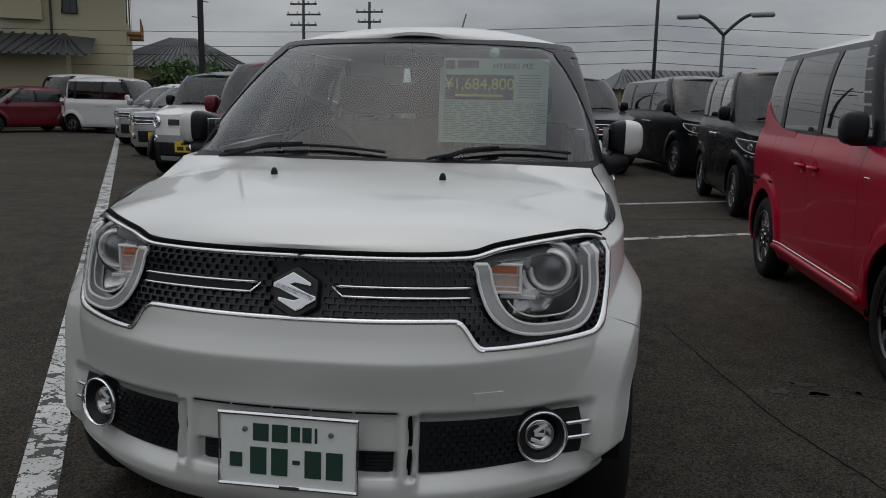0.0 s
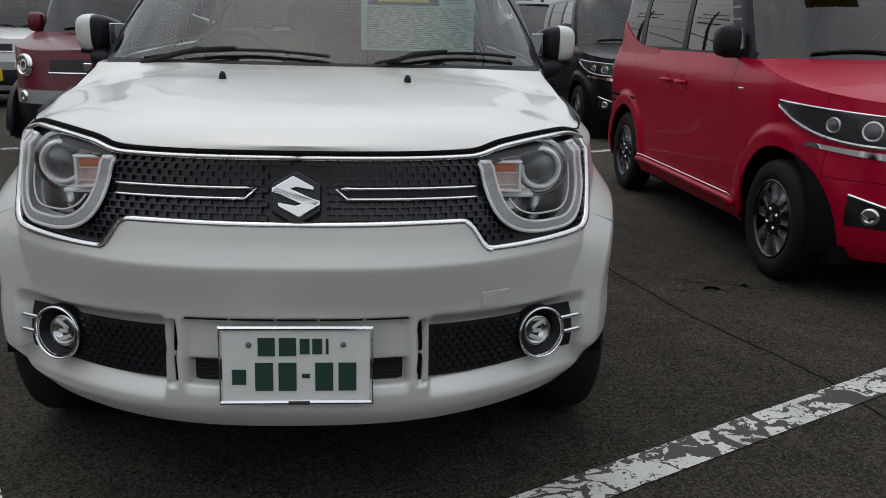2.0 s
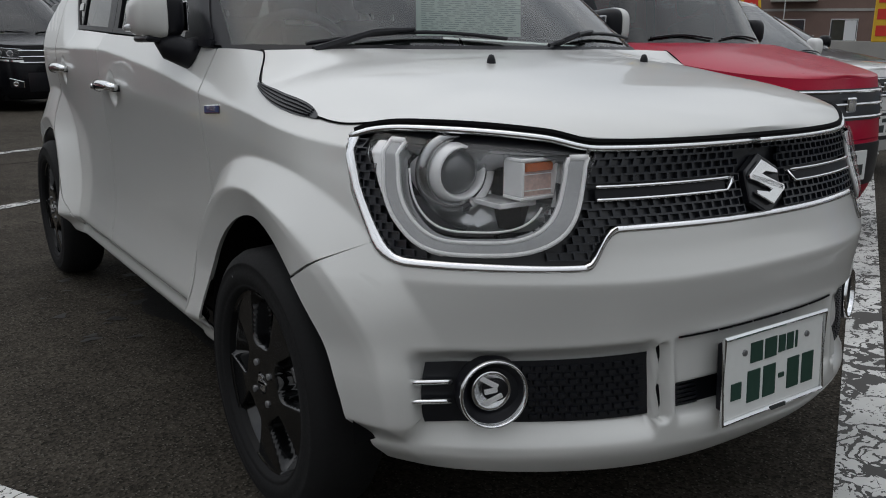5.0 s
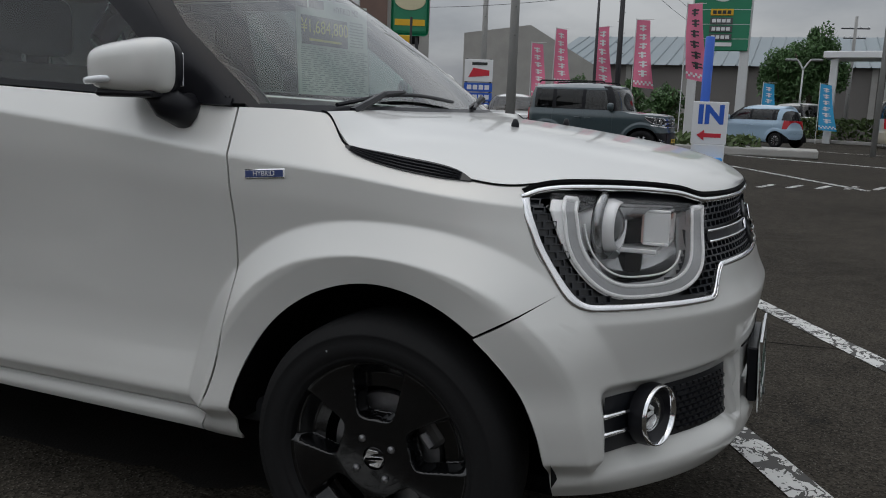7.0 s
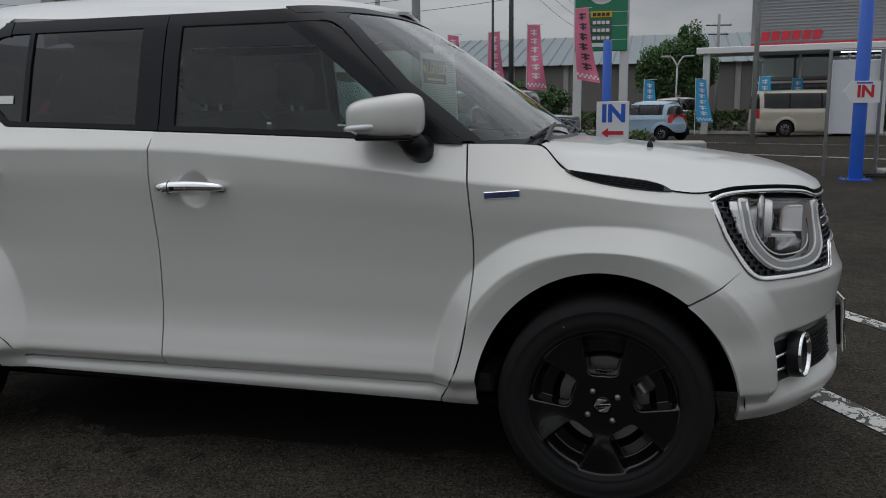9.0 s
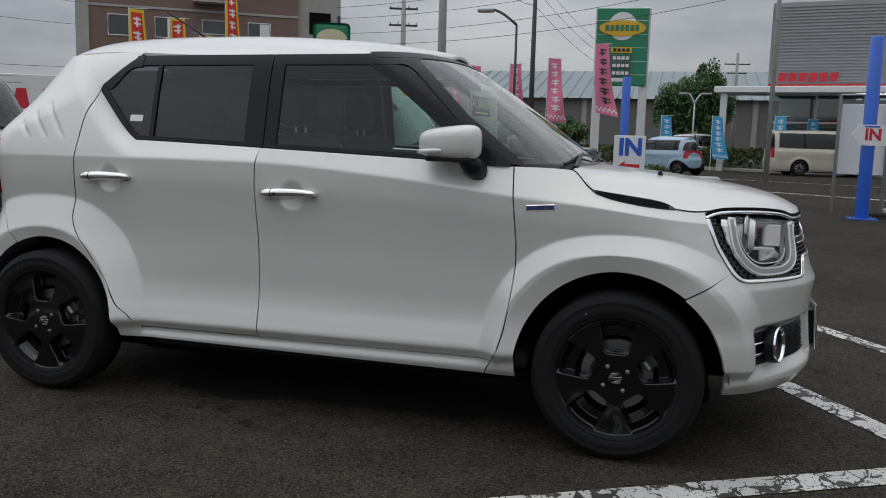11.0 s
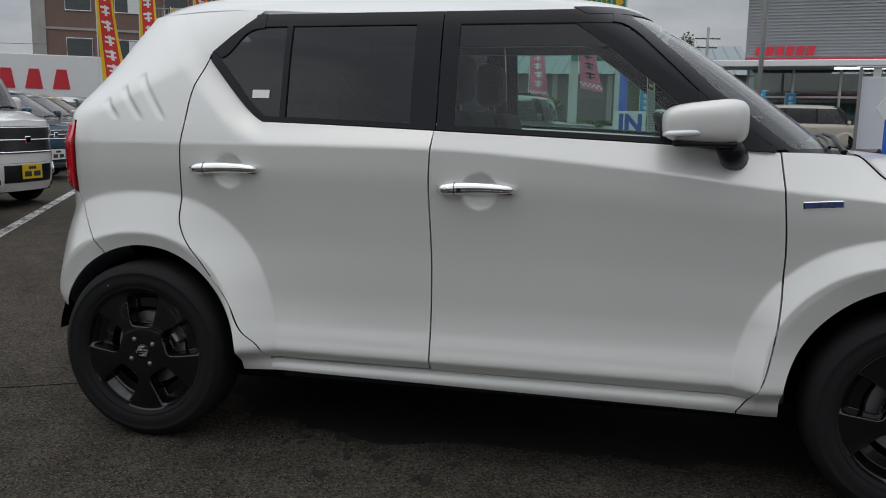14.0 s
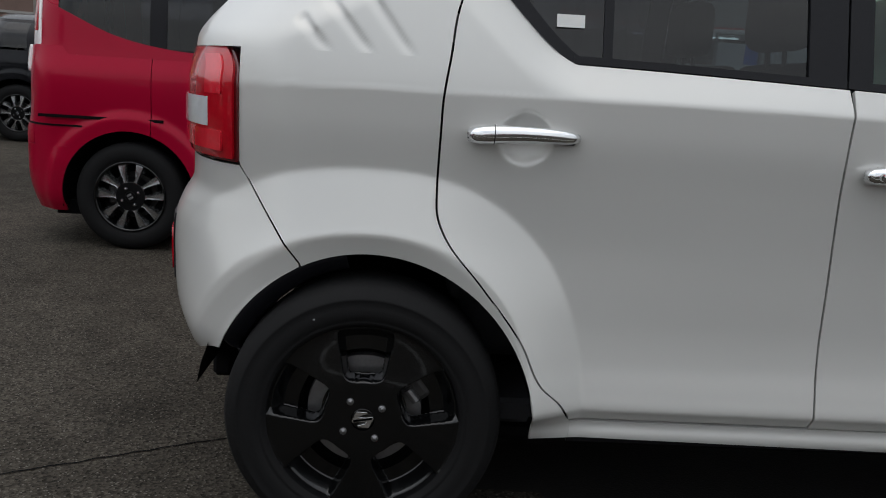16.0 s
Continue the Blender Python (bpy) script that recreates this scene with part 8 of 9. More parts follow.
road_line(15.0, -8.2, 31.5, 14.5, 0.26)
road_line(24.6, -8.0, 33.0, 9.0, 0.14)
road_line(16.8, 1.25, 12.0, -1.1, 0.14)
for k in range(5):
    road_line(11.3 + 0.25 * k, 0.45 - 0.42 * k, 12.1 + 0.25 * k, 0.25 - 0.42 * k, 0.10)
# saw cut and patch seams in the lot
for pts in ([(-0.75, 4.50, 0.003), (-0.52, 4.05, 0.003), (-0.28, 3.60, 0.003), (0.30, 2.55, 0.003)], [(1.2, 3.0, 0.003), (1.5, 1.6, 0.003), (1.75, 0.9, 0.003), (1.9, -0.4, 0.003)], [(-3.0, 6.6, 0.003), (1.5, 7.6, 0.003), (6.0, 8.9, 0.003)]):
    fine = []
    rr = random.Random(len(fine) + int(pts[0][0] * 10))
    for a, b in zip(pts, pts[1:]):
        for i in range(14):
            p = Vector(a).lerp(Vector(b), i / 14)
            fine.append((p.x + rr.uniform(-0.006, 0.006), p.y + rr.uniform(-0.006, 0.006), 0.0025))
    solid("asphalt_crack", "thin dark crack across the asphalt", "crack", tube_bm(fine, 0.0028, 4, flat=0.4), M_DARK, group="asphalt cracks", kind="structure")

# dealer pylon: green board on two white posts
pyl = thing("pylon_sign", "tall green pylon sign with a yellow oval, white posts", "sign", pose(41.1, 3.86, 0, 0, 0, -90 + 4))
for x in (-1.15, 1.18):
    part("post", box_bm(x - 0.22, x + 0.22, -0.15, 0.15, 0.0, 8.1, 0.03), M_WPOLE, pyl)
pb = part("board", box_bm(-1.30, 1.30, -0.26, 0.0, 4.15, 8.05, 0.03), M_GREEN, pyl)
bm = lathe_bm([(-0.02, 0.0), (-0.02, 0.98), (0.03, 1.0)], 40, "y")
bmesh.ops.scale(bm, vec=(1.18, 1, 0.40), verts=bm.verts)
bmesh.ops.translate(bm, verts=bm.verts, vec=(0, -0.30, 7.05))
part("yellow_oval", bm, M_YEL, pb)
bm = lathe_bm([(-0.01, 0.0), (-0.01, 0.70), (0.03, 0.72)], 40, "y")
bmesh.ops.translate(bm, verts=bm.verts, vec=(0, -0.27, 7.15))
part("white_disc", bm, M_SIGNW, pb)
for k in range(7):
    part("oval_bar", box_bm(-0.86 + k * 0.25, -0.68 + k * 0.25, -0.345, -0.325, 6.92, 7.20), M_GREEN, pb)
for zc, mt in ((5.95, M_YEL), (5.55, M_GREYS), (5.17, M_GREYS), (4.79, M_GREYS)):
    pn = part("name_panel", box_bm(-0.52, 0.52, -0.31, -0.262, zc - 0.15, zc + 0.15, 0.01), mt, pb)
    for k in range(4):
        part("panel_bar", box_bm(-0.42 + k * 0.22, -0.25 + k * 0.22, -0.325, -0.312, zc - 0.08, zc + 0.08), M_SIGNW if mt is M_GREYS else M_INK, pn)
part("phone_bar", box_bm(-0.55, 0.55, -0.29, -0.262, 4.36, 4.54), M_SIGNW, pb)
for k in range(5):
    part("board_rib", box_bm(-1.29, 1.29, -0.268, -0.258, 4.7 + k * 0.68, 4.72 + k * 0.68), M_SIGNW, pb)

# dealer sign with a white head and blue boards
ds = thing("dealer_sign", "white sign with red mark over blue boards on posts", "sign", pose(26.0, 10.6, 0, 0, 0, -90 + 22))
for x in (-0.42, 0.42):
    part("post", tube_bm([(x, 0.06, 0), (x, 0.06, 2.75)], 0.04, 8), M_DPOLE, ds)
part("head", box_bm(-0.50, 0.50, -0.04, 0.04, 1.95, 2.72, 0.01), M_SIGNW, ds)
part("red_mark", prism_bm([(-0.36, 2.10), (-0.20, 2.42), (0.38, 2.34), (0.38, 2.16), (-0.10, 2.12)], 0.01, Matrix.Translation((0, -0.055, 0))), M_SIGNR, ds)
part("head_bar", box_bm(-0.24, 0.30, -0.05, -0.042, 2.52, 2.62), M_INK, ds)
for k in range(3):
    bb = part("blue_board", box_bm(-0.50, 0.50, -0.035, 0.035, 1.60 - k * 0.34, 1.90 - k * 0.34, 0.01), M_SIGNB, ds)
    for j in range(4):
        part("board_bar", box_bm(-0.40 + j * 0.21, -0.24 + j * 0.21, -0.045, -0.037, 1.67 - k * 0.34, 1.83 - k * 0.34), M_SIGNW, bb)
gs = thing("round_sign", "round green shop sign with cream shapes on a post", "sign", pose(29.7, 15.1, 0, 0, 0, -90 + 25))
part("post", tube_bm([(0.3, 0.1, 0), (0.3, 0.1, 6.2)], 0.07, 8), M_DPOLE, gs)
part("panel", box_bm(-0.78, 0.78, -0.08, 0.08, 3.85, 5.9, 0.20, 3), M_GREEN, gs)
bm = lathe_bm([(-0.02, 0.0), (-0.02, 0.62), (0.02, 0.64)], 32, "y")
bmesh.ops.scale(bm, vec=(1, 1, 0.62), verts=bm.verts)
bmesh.ops.translate(bm, verts=bm.verts, vec=(0, -0.09, 5.25))
part("cream_oval", bm, M_CREAM, gs)
part("sign_band", box_bm(-0.62, 0.62, -0.10, -0.082, 4.25, 4.50), M_YEL, gs)
og = thing("orange_sign", "tall orange and red shop sign board on a post", "sign", pose(27.6, 14.6, 0, 0, 0, -90 + 26))
part("post", tube_bm([(0.5, 0.1, 0), (0.5, 0.1, 4.4)], 0.05, 8), M_DPOLE, og)
part("panel", box_bm(-0.5, 0.45, -0.06, 0.06, 1.2, 3.7, 0.02), M_YEL, og)
for k in range(4):
    part("panel_bar", box_bm(-0.4, 0.35, -0.075, -0.062, 1.4 + k * 0.55, 1.75 + k * 0.55), M_RCLOTH, og)

# banners
for x, y, z0, z1 in ((28.2, 3.85, 2.3, 4.8), (29.3, 5.8, 2.0, 4.4), (32.9, 8.1, 2.0, 4.5), (34.5, 10.3, 2.2, 4.6), (32.3, 10.6, 1.6, 3.8)):
    banner(x, y, z0, z1, 0.62, M_PINK, M_SIGNW if y > 5 else M_DPOLE, "pink banners", "pink cloth banner with printed bars blowing on a pole", 5, 0.22)
for x, y, z0, z1 in ((20.9, 18.6, 1.8, 5.2), (21.8, 17.7, 1.8, 5.0), (22.9, 17.2, 1.7, 4.6), (30.5, 20.6, 4.2, 8.0)):
    banner(x, y, z0, z1, 0.62, M_YCLOTH, M_SIGNW, "yellow banners", "yellow cloth banner with a red panel and white bars", 30, 0.22, panel=M_RCLOTH)
for x, y in ((38.5, -0.8), (37.5, -3.4), (38.9, 1.6), (40.5, -5.2)):
    banner(x, y, 0.6, 2.6, 0.6, M_BCLOTH, M_SIGNW, "blue banners", "sky blue cloth banner with white bars on a pole", 0, 0.1)

# trees
tree(51.2, -0.5, 6.7, 2.0, 3, 22000, 0.11)
tree(52.5, 1.1, 5.9, 1.5, 8, 9000, 0.11)
for i, (x, y, h, w) in enumerate(((52, 13.5, 3.4, 1.7), (54, 10.5, 3.2, 1.8), (50, 7.5, 2.9, 1.5), (50, -11, 4.2, 1.6))):
    tree(x, y, h, w, 20 + i, 2500, 0.13, "small rounded green tree by the road")

# street lamps
def street_lamp(x, y, h, twin, mat, reach=1.2, turn=0.0):
    s = thing("street_lamp", "twin-headed street lamp on a steel pole" if twin else "curved street lamp on a steel pole", "street lamp", pose(x, y, 0, 0, 0, turn), "street lamps")
    part("mast", tube_bm([(0, 0, 0), (0, 0, h * 0.6), (0, 0, h)], [0.06, 0.05, 0.04], 10), mat, s, smooth=True)
    for sg in ((1, -1) if twin else (1,)):
        pts = [(0, sg * reach * f, h + 0.55 * math.sin(f * 1.4)) for f in np.linspace(0, 1, 8)]
        part("arm", tube_bm(pts, 0.045, 8), mat, s, smooth=True)
        head = box_bm(-0.12, 0.12, -0.30, 0.30, -0.06, 0.07, 0.05, 2)
        part("lamp_head", head, M_BUMPG, s, smooth=True).location = (0, sg * (reach + 0.22), h + 0.50)
    return s


street_lamp(4.55, 22.3, 3.15, True, M_DPOLE, 0.75, 70)
street_lamp(25.8, 6.4, 5.2, False, M_DPOLE, 0.9, 0)
street_lamp(46.3, 0.0, 3.6, True, M_WPOLE, 0.4, 0)

# utility poles and cables
P1, P2, P3, P4, P5, P6 = (26.1, -2.2, 10.5), (21.6, 7.9, 9.0), (32.2, 6.9, 8.6), (-8.6, 18.4, 9.0), (3.3, 28.2, 7.6), (33.5, 13.2, 7.4)
utility_pole(*P1, turn=-15, box=True, r=0.085)
utility_pole(*P2, turn=25)
utility_pole(*P3, mat=M_DPOLE, turn=-20, arms=((0.92, 1.6), (0.85, 1.2)), r=0.12)
utility_pole(*P4, mat=M_DPOLE, arms=((0.95, 1.2),), turn=70, r=0.085)
utility_pole(*P5, mat=M_DPOLE, arms=((0.86, 0.9), (0.74, 1.2)), turn=80, r=0.07)
utility_pole(*P6, arms=((0.95, 1.3), (0.85, 1.3)), turn=20)
utility_pole(-13.0, 40.0, 6.4, mat=M_DPOLE, arms=((0.92, 1.4), (0.84, 1.8), (0.76, 1.4)), turn=85, r=0.10)
utility_pole(-9.6, 40.0, 6.0, mat=M_DPOLE, arms=((0.92, 1.4), (0.84, 1.2)), turn=85, r=0.10)
utility_pole(62.0, -3.0, 8.0, turn=10)
for dz, dy in ((0.95, 0.0), (0.90, 0.5), (0.86, -0.5), (0.80, 0.2), (0.74, -0.2), (0.66, 0.0), (0.60, 0.1)):
    cable((P1[0], P1[1] + dy, P1[2] * dz), (33.4, 16.5, 8.4 * dz + 0.4), 0.5)
    cable((P1[0], P1[1] + dy, P1[2] * dz), (21.0, -22.0, 10.2 * dz), 0.6)
for dz in (0.95, 0.88, 0.80):
    cable((P2[0], P2[1], P2[2] * dz), (18.0, 26.0, 9.5 * dz), 0.7, 0.012)
    cable((P2[0], P2[1], P2[2] * dz), (P3[0], P3[1], P3[2] * dz), 0.4)
    cable((P3[0], P3[1], P3[2] * dz), (60.0, 5.0, 8.0 * dz), 0.6)
for z0, z1, dx in ((7.3, 7.0, 0), (6.2, 5.9, 0.4), (4.0, 3.9, -0.4), (3.5, 3.45, 0.2), (3.2, 3.1, 0), (2.8, 2.7, 0.3)):
    cable((-34.0, 27.0 + dx, z0), (P5[0], P5[1] + dx, z1), 0.45)
    cable((P5[0], P5[1] + dx, z1), (34.0, 31.0 + dx, z0 + 0.4), 0.5)


# ---- buildings ----
def flats(m, w=14.0, d=9.0, h=16.0):
    b = thing("apartment_building", "brown brick apartment building with pale balconies and windows", "building", m)
    part("wall", box_bm(0, w, 0, d, 0, h), M_BRICK, b)
    part("corner_band", box_bm(-0.25, 0.55, -0.12, d, 0, h), M_CONC, b)
    part("parapet", box_bm(-0.3, w + 0.3, -0.2, d, h, h + 0.5), M_CONC, b)
    for fl in range(5):
        z = 1.2 + fl * 3.0
        part("floor_band", box_bm(0.5, w, -0.06, 0.0, z + 1.95, z + 2.1), M_CONC, b)
        for k, x in enumerate((1.7, 4.6, 7.6, 10.6)):
            win = part("window", box_bm(x, x + 1.5, -0.03, 0.05, z + 0.15, z + 1.45), M_WIN, b)
            part("frame", tube_bm([(x, -0.05, z + 0.15), (x + 1.5, -0.05, z + 0.15), (x + 1.5, -0.05, z + 1.45), (x, -0.05, z + 1.45)], 0.045, 4, closed=True), M_SIGNW, win)
            part("pane", box_bm(x + 0.78, x + 1.44, -0.045, -0.032, z + 0.2, z + 1.4), M_SIGNW if k % 2 else M_WIN, win)
            if k in (2,):
                bal = part("balcony", box_bm(x - 0.6, x + 2.1, -1.1, -0.02, z - 0.5, z - 0.35), M_CONC, b)
                part("rail", tube_bm([(x - 0.6, -1.08, z + 0.45), (x + 2.1, -1.08, z + 0.45)], 0.035, 5), M_CONC, bal)
                for j in range(14):
                    part("baluster", tube_bm([(x - 0.55 + j * 0.2, -1.08, z - 0.35), (x - 0.55 + j * 0.2, -1.08, z + 0.45)], 0.022, 4), M_CONC, bal)
    part("stair_tower", box_bm(w + 0.0, w + 3.0, 0.4, d, 0, h - 0.4), M_CONC, b)
    for fl in range(5):
        part("landing_opening", box_bm(w + 0.8, w + 2.3, 0.36, 0.42, 2.2 + fl * 3.0, 3.7 + fl * 3.0), M_DARK, b)
    return b


flats(pose(42.9, 38.4, 0, 0, 0, -57.5))

shop = thing("showroom", "grey corrugated car showroom with glass front and red stripe", "building", pose(41.0, -3.35, 0, 0, 0, -100))
part("upper_wall", box_bm(0, 26, 0, 14, 4.1, 8.2), M_CORR, shop)
bm = bmesh.new()
for k in range(26):
    bmesh.ops.create_cube(bm, size=1, matrix=Matrix.Translation((13, -0.02, 4.25 + k * 0.15)) @ Matrix.Diagonal((26, 0.05, 0.06, 1)))
tagged(part("wall_ribs", bm, M_CORR, shop), kind="stuff")
part("red_stripe", box_bm(0, 26, -0.06, -0.03, 4.20, 4.30), M_SIGNR, shop)
for k in range(6):
    part("name_bar", prism_bm([(0, 0), (0.34, 0), (0.40, 0.42), (0.06, 0.42)], 0.06, Matrix.Translation((0.45 + k * 0.46, -0.10, 4.42))), M_SIGNR, shop)
part("canopy", box_bm(-2.2, 26, -2.4, 0.2, 3.75, 4.05, 0.03), M_SIGNW, shop)
part("back_wall", box_bm(0, 26, 9, 9.2, 0, 4.1), M_SIGNW, shop)
for k in range(12):
    x = 0.2 + k * 2.1
    gw = part("glass_bay", box_bm(x, x + 2.0, 0.30, 0.33, 0.25, 3.75), M_SHOWG, shop)
    part("mullion", box_bm(x - 0.07, x + 0.03, 0.22, 0.40, 0.0, 3.75), M_SIGNW, gw)
    part("transom", box_bm(x, x + 2.0, 0.26, 0.36, 2.4, 2.5), M_SIGNW, gw)
for k in range(4):
    part("canopy_post", box_bm(-1.9 + k * 7.5, -1.6 + k * 7.5, -2.2, -1.9, 0, 3.75), M_WPOLE, shop)
part("tube_light", box_bm(4.0, 9.0, -1.6, -1.5, 3.66, 3.73), material("lit_tube", (0.9, 0.95, 1.0), 0.4, emit=2.5), shop)

shed = thing("warehouse", "long grey warehouse with a blue-grey steel roof", "building", pose(66, -6.5, 0, 0, 0, 0))
part("wall", box_bm(0, 24, 0, 26, 0, 4.9), M_WHWALL, shed)
bm = bmesh.new()
vs = [bm.verts.new(v) for v in ((-0.6, -0.5, 4.8), (-0.6, 26.5, 4.8), (12, 26.5, 8.0), (12, -0.5, 8.0), (24.6, -0.5, 4.8), (24.6, 26.5, 4.8))]
bm.faces.new((vs[0], vs[3], vs[2], vs[1]))
bm.faces.new((vs[3], vs[4], vs[5], vs[2]))
bm.faces.new((vs[0], vs[4], vs[3]))
bm.faces.new((vs[1], vs[2], vs[5]))
part("roof", bm, M_WHROOF, shed)
for k in range(26):
    part("roof_rib", tube_bm([(-0.6, k * 1.02, 4.83), (12, k * 1.02, 8.03)], 0.06, 4), M_WHROOF, shed)
for k in range(6):
    part("pillar", box_bm(-0.12, 0.0, 1.5 + k * 4.4, 1.9 + k * 4.4, 0, 4.8), M_CONC, shed)
solid("shed_gable", "pale grey gabled shed wall seen over the road", "building", prism_bm([(0, 0), (9, 0), (9, 4.0), (4.5, 6.6), (0, 6.0)], 8, pose(52, 21.5, 0, 0, 0, -78)), M_CONC)

# white wall with plain red marks
wall = thing("forecourt_wall", "white forecourt wall with large plain red marks", "wall", pose(26.8, 33.8, 0, 0, 0, -54))
part("panel", box_bm(0, 9.5, 0, 0.3, 0, 3.65, 0.02), M_SIGNW, wall)
for k in range(5):
    part("red_mark", prism_bm([(0, 0), (0.75, 0), (0.62, 0.9), (0.20, 0.9)], 0.02, Matrix.Translation((2.4 + k * 1.15, -0.03, 2.1))), M_SIGNR, wall)
solid("lot_wall", "low grey block wall at the end of the row", "wall", box_bm(0, 22, 0, 0.2, 0, 1.3, 0.01), M_CONC, pose(33.2, 27.5, 0, 0, 0, -48))


# houses
def tiled_roof(bm_pts, name, parent):
    bm = bmesh.new()
    vs = [bm.verts.new(p) for p in bm_pts]
    for f in ((0, 1, 5, 4), (2, 3, 4, 5), (1, 2, 5), (3, 0, 4)):
        bm.faces.new([vs[i] for i in f])
    bm.faces.new([vs[i] for i in (3, 2, 1, 0)])
    r = part(name, bm, M_ROOFT, parent)
    a, b, e, f = [Vector(bm_pts[i]) for i in (0, 1, 4, 5)]
    n = int((b - a).length / 0.30)
    for k in range(n):
        t = (k + 0.5) / n
        u = a.lerp(b, t)
        ridge = e.lerp(f, min(max((t - 0.2) / 0.6, 0), 1)) if (e - f).length > 0.1 else e
        part("roof_rib", tube_bm([u + Vector((0, 0, 0.03)), u.lerp(ridge, 0.96) + Vector((0, 0, 0.03))], 0.05, 5), M_ROOFT, r)
    return r


house = thing("house", "two-storey beige house with dark tiled roofs and wooden balconies", "house", pose(-16.5, 29.0, 0, 0, 0, 27))
part("wall", box_bm(-9, 0, 0, 7, 0, 6.0), M_BEIGE, house)
part("wall", box_bm(-9.5, -2.0, -1.8, 0, 0, 2.6), M_BEIGE, house)
tiled_roof([(-9.8, -1.0, 5.9), (0.9, -1.0, 5.9), (0.9, 7.8, 5.9), (-9.8, 7.8, 5.9), (-6.5, 3.4, 8.2), (-2.5, 3.4, 8.2)], "roof", house)
tiled_roof([(-10.2, -2.8, 2.55), (-1.1, -2.8, 2.55), (-1.1, 0.3, 3.4), (-10.2, 0.3, 3.4), (-9.0, 0.2, 3.45), (-2.2, 0.2, 3.45)], "porch_roof", house)
for x0, x1, z0, z1 in ((-6.4, -4.4, 4.0, 5.7), (-2.2, -1.7, 4.2, 5.2)):
    wd = part("window", box_bm(x0, x1, -0.04, 0.05, z0, z1), M_WIN, house)
    part("frame", tube_bm([(x0, -0.05, z0), (x1, -0.05, z0), (x1, -0.05, z1), (x0, -0.05, z1)], 0.05, 4, closed=True), M_DPOLE, wd)
    part("mullion", box_bm((x0 + x1) / 2 - 0.03, (x0 + x1) / 2 + 0.03, -0.07, -0.03, z0, z1), M_DPOLE, wd)
part("shutter_box", box_bm(-4.3, -2.9, -0.22, -0.02, 3.9, 5.6, 0.02), M_BEIGE, house)
for y0, y1 in ((0.8, 1.6), (3.8, 4.6)):
    part("window", box_bm(-0.04, 0.05, y0, y1, 4.0, 5.2), M_WIN, house)
    bal = part("flower_balcony", box_bm(0.02, 0.55, y0 - 0.3, y1 + 0.3, 3.55, 3.66), M_WOOD, house)
    for k in range(6):
        part("slat", box_bm(0.50, 0.55, y0 - 0.3, y1 + 0.3, 3.66 + k * 0.085, 3.72 + k * 0.085), M_WOOD, bal)
part("downpipe", tube_bm([(-2.6, -0.1, 2.8), (-2.6, -0.1, 5.9)], 0.05, 6), M_DPOLE, house)
house2 = thing("house", "distant house with a grey hipped tile roof", "house", pose(-22.5, 38.0, 0, 0, 0, 20))
part("wall", box_bm(0, 6.5, 0, 6, 0, 2.7), M_BEIGE, house2)
tiled_roof([(-0.8, -0.8, 2.6), (7.3, -0.8, 2.6), (7.3, 6.8, 2.6), (-0.8, 6.8, 2.6), (2.8, 3.0, 4.3), (3.8, 3.0, 4.3)], "roof", house2)
part("window", box_bm(1.5, 3.0, -0.04, 0.04, 1.0, 2.0), M_WIN, house2)
far_roof = thing("house", "distant low house with a brown tile roof", "house", pose(3.0, 42.0, 0, 0, 0, 8))
part("wall", box_bm(0, 6.0, 0, 6, 0, 2.2), M_BEIGE, far_roof)
tiled_roof([(-0.7, -0.7, 2.0), (6.7, -0.7, 2.0), (6.7, 6.7, 2.0), (-0.7, 6.7, 2.0), (0.6, 3.0, 3.1), (5.4, 3.0, 3.1)], "roof", far_roof)
for i, (x, y, h, w) in enumerate(((-17.5, 35.0, 3.4, 1.8), (-15.6, 34.5, 3.0, 1.5), (-14.0, 36.0, 2.8, 1.6), (-24.0, 27.0, 2.6, 1.0))):
    tree(x, y, h, w, 40 + i, 2600, 0.12, "dark green garden tree by the house")
solid("garden_wall", "brown wooden garden fence beside the house", "fence", box_bm(0, 12, 0, 0.12, 0, 1.5), M_WOOD, pose(-24.0, 26.0, 0, 0, 0, 22))

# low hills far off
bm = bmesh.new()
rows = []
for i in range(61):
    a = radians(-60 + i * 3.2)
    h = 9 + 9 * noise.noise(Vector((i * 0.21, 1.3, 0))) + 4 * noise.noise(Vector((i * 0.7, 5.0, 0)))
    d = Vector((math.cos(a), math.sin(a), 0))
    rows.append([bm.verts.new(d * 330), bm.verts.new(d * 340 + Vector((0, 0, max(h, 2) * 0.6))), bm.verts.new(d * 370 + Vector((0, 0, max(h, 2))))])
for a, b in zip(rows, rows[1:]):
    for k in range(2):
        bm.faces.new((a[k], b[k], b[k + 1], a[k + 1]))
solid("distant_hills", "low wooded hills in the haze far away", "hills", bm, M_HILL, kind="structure")

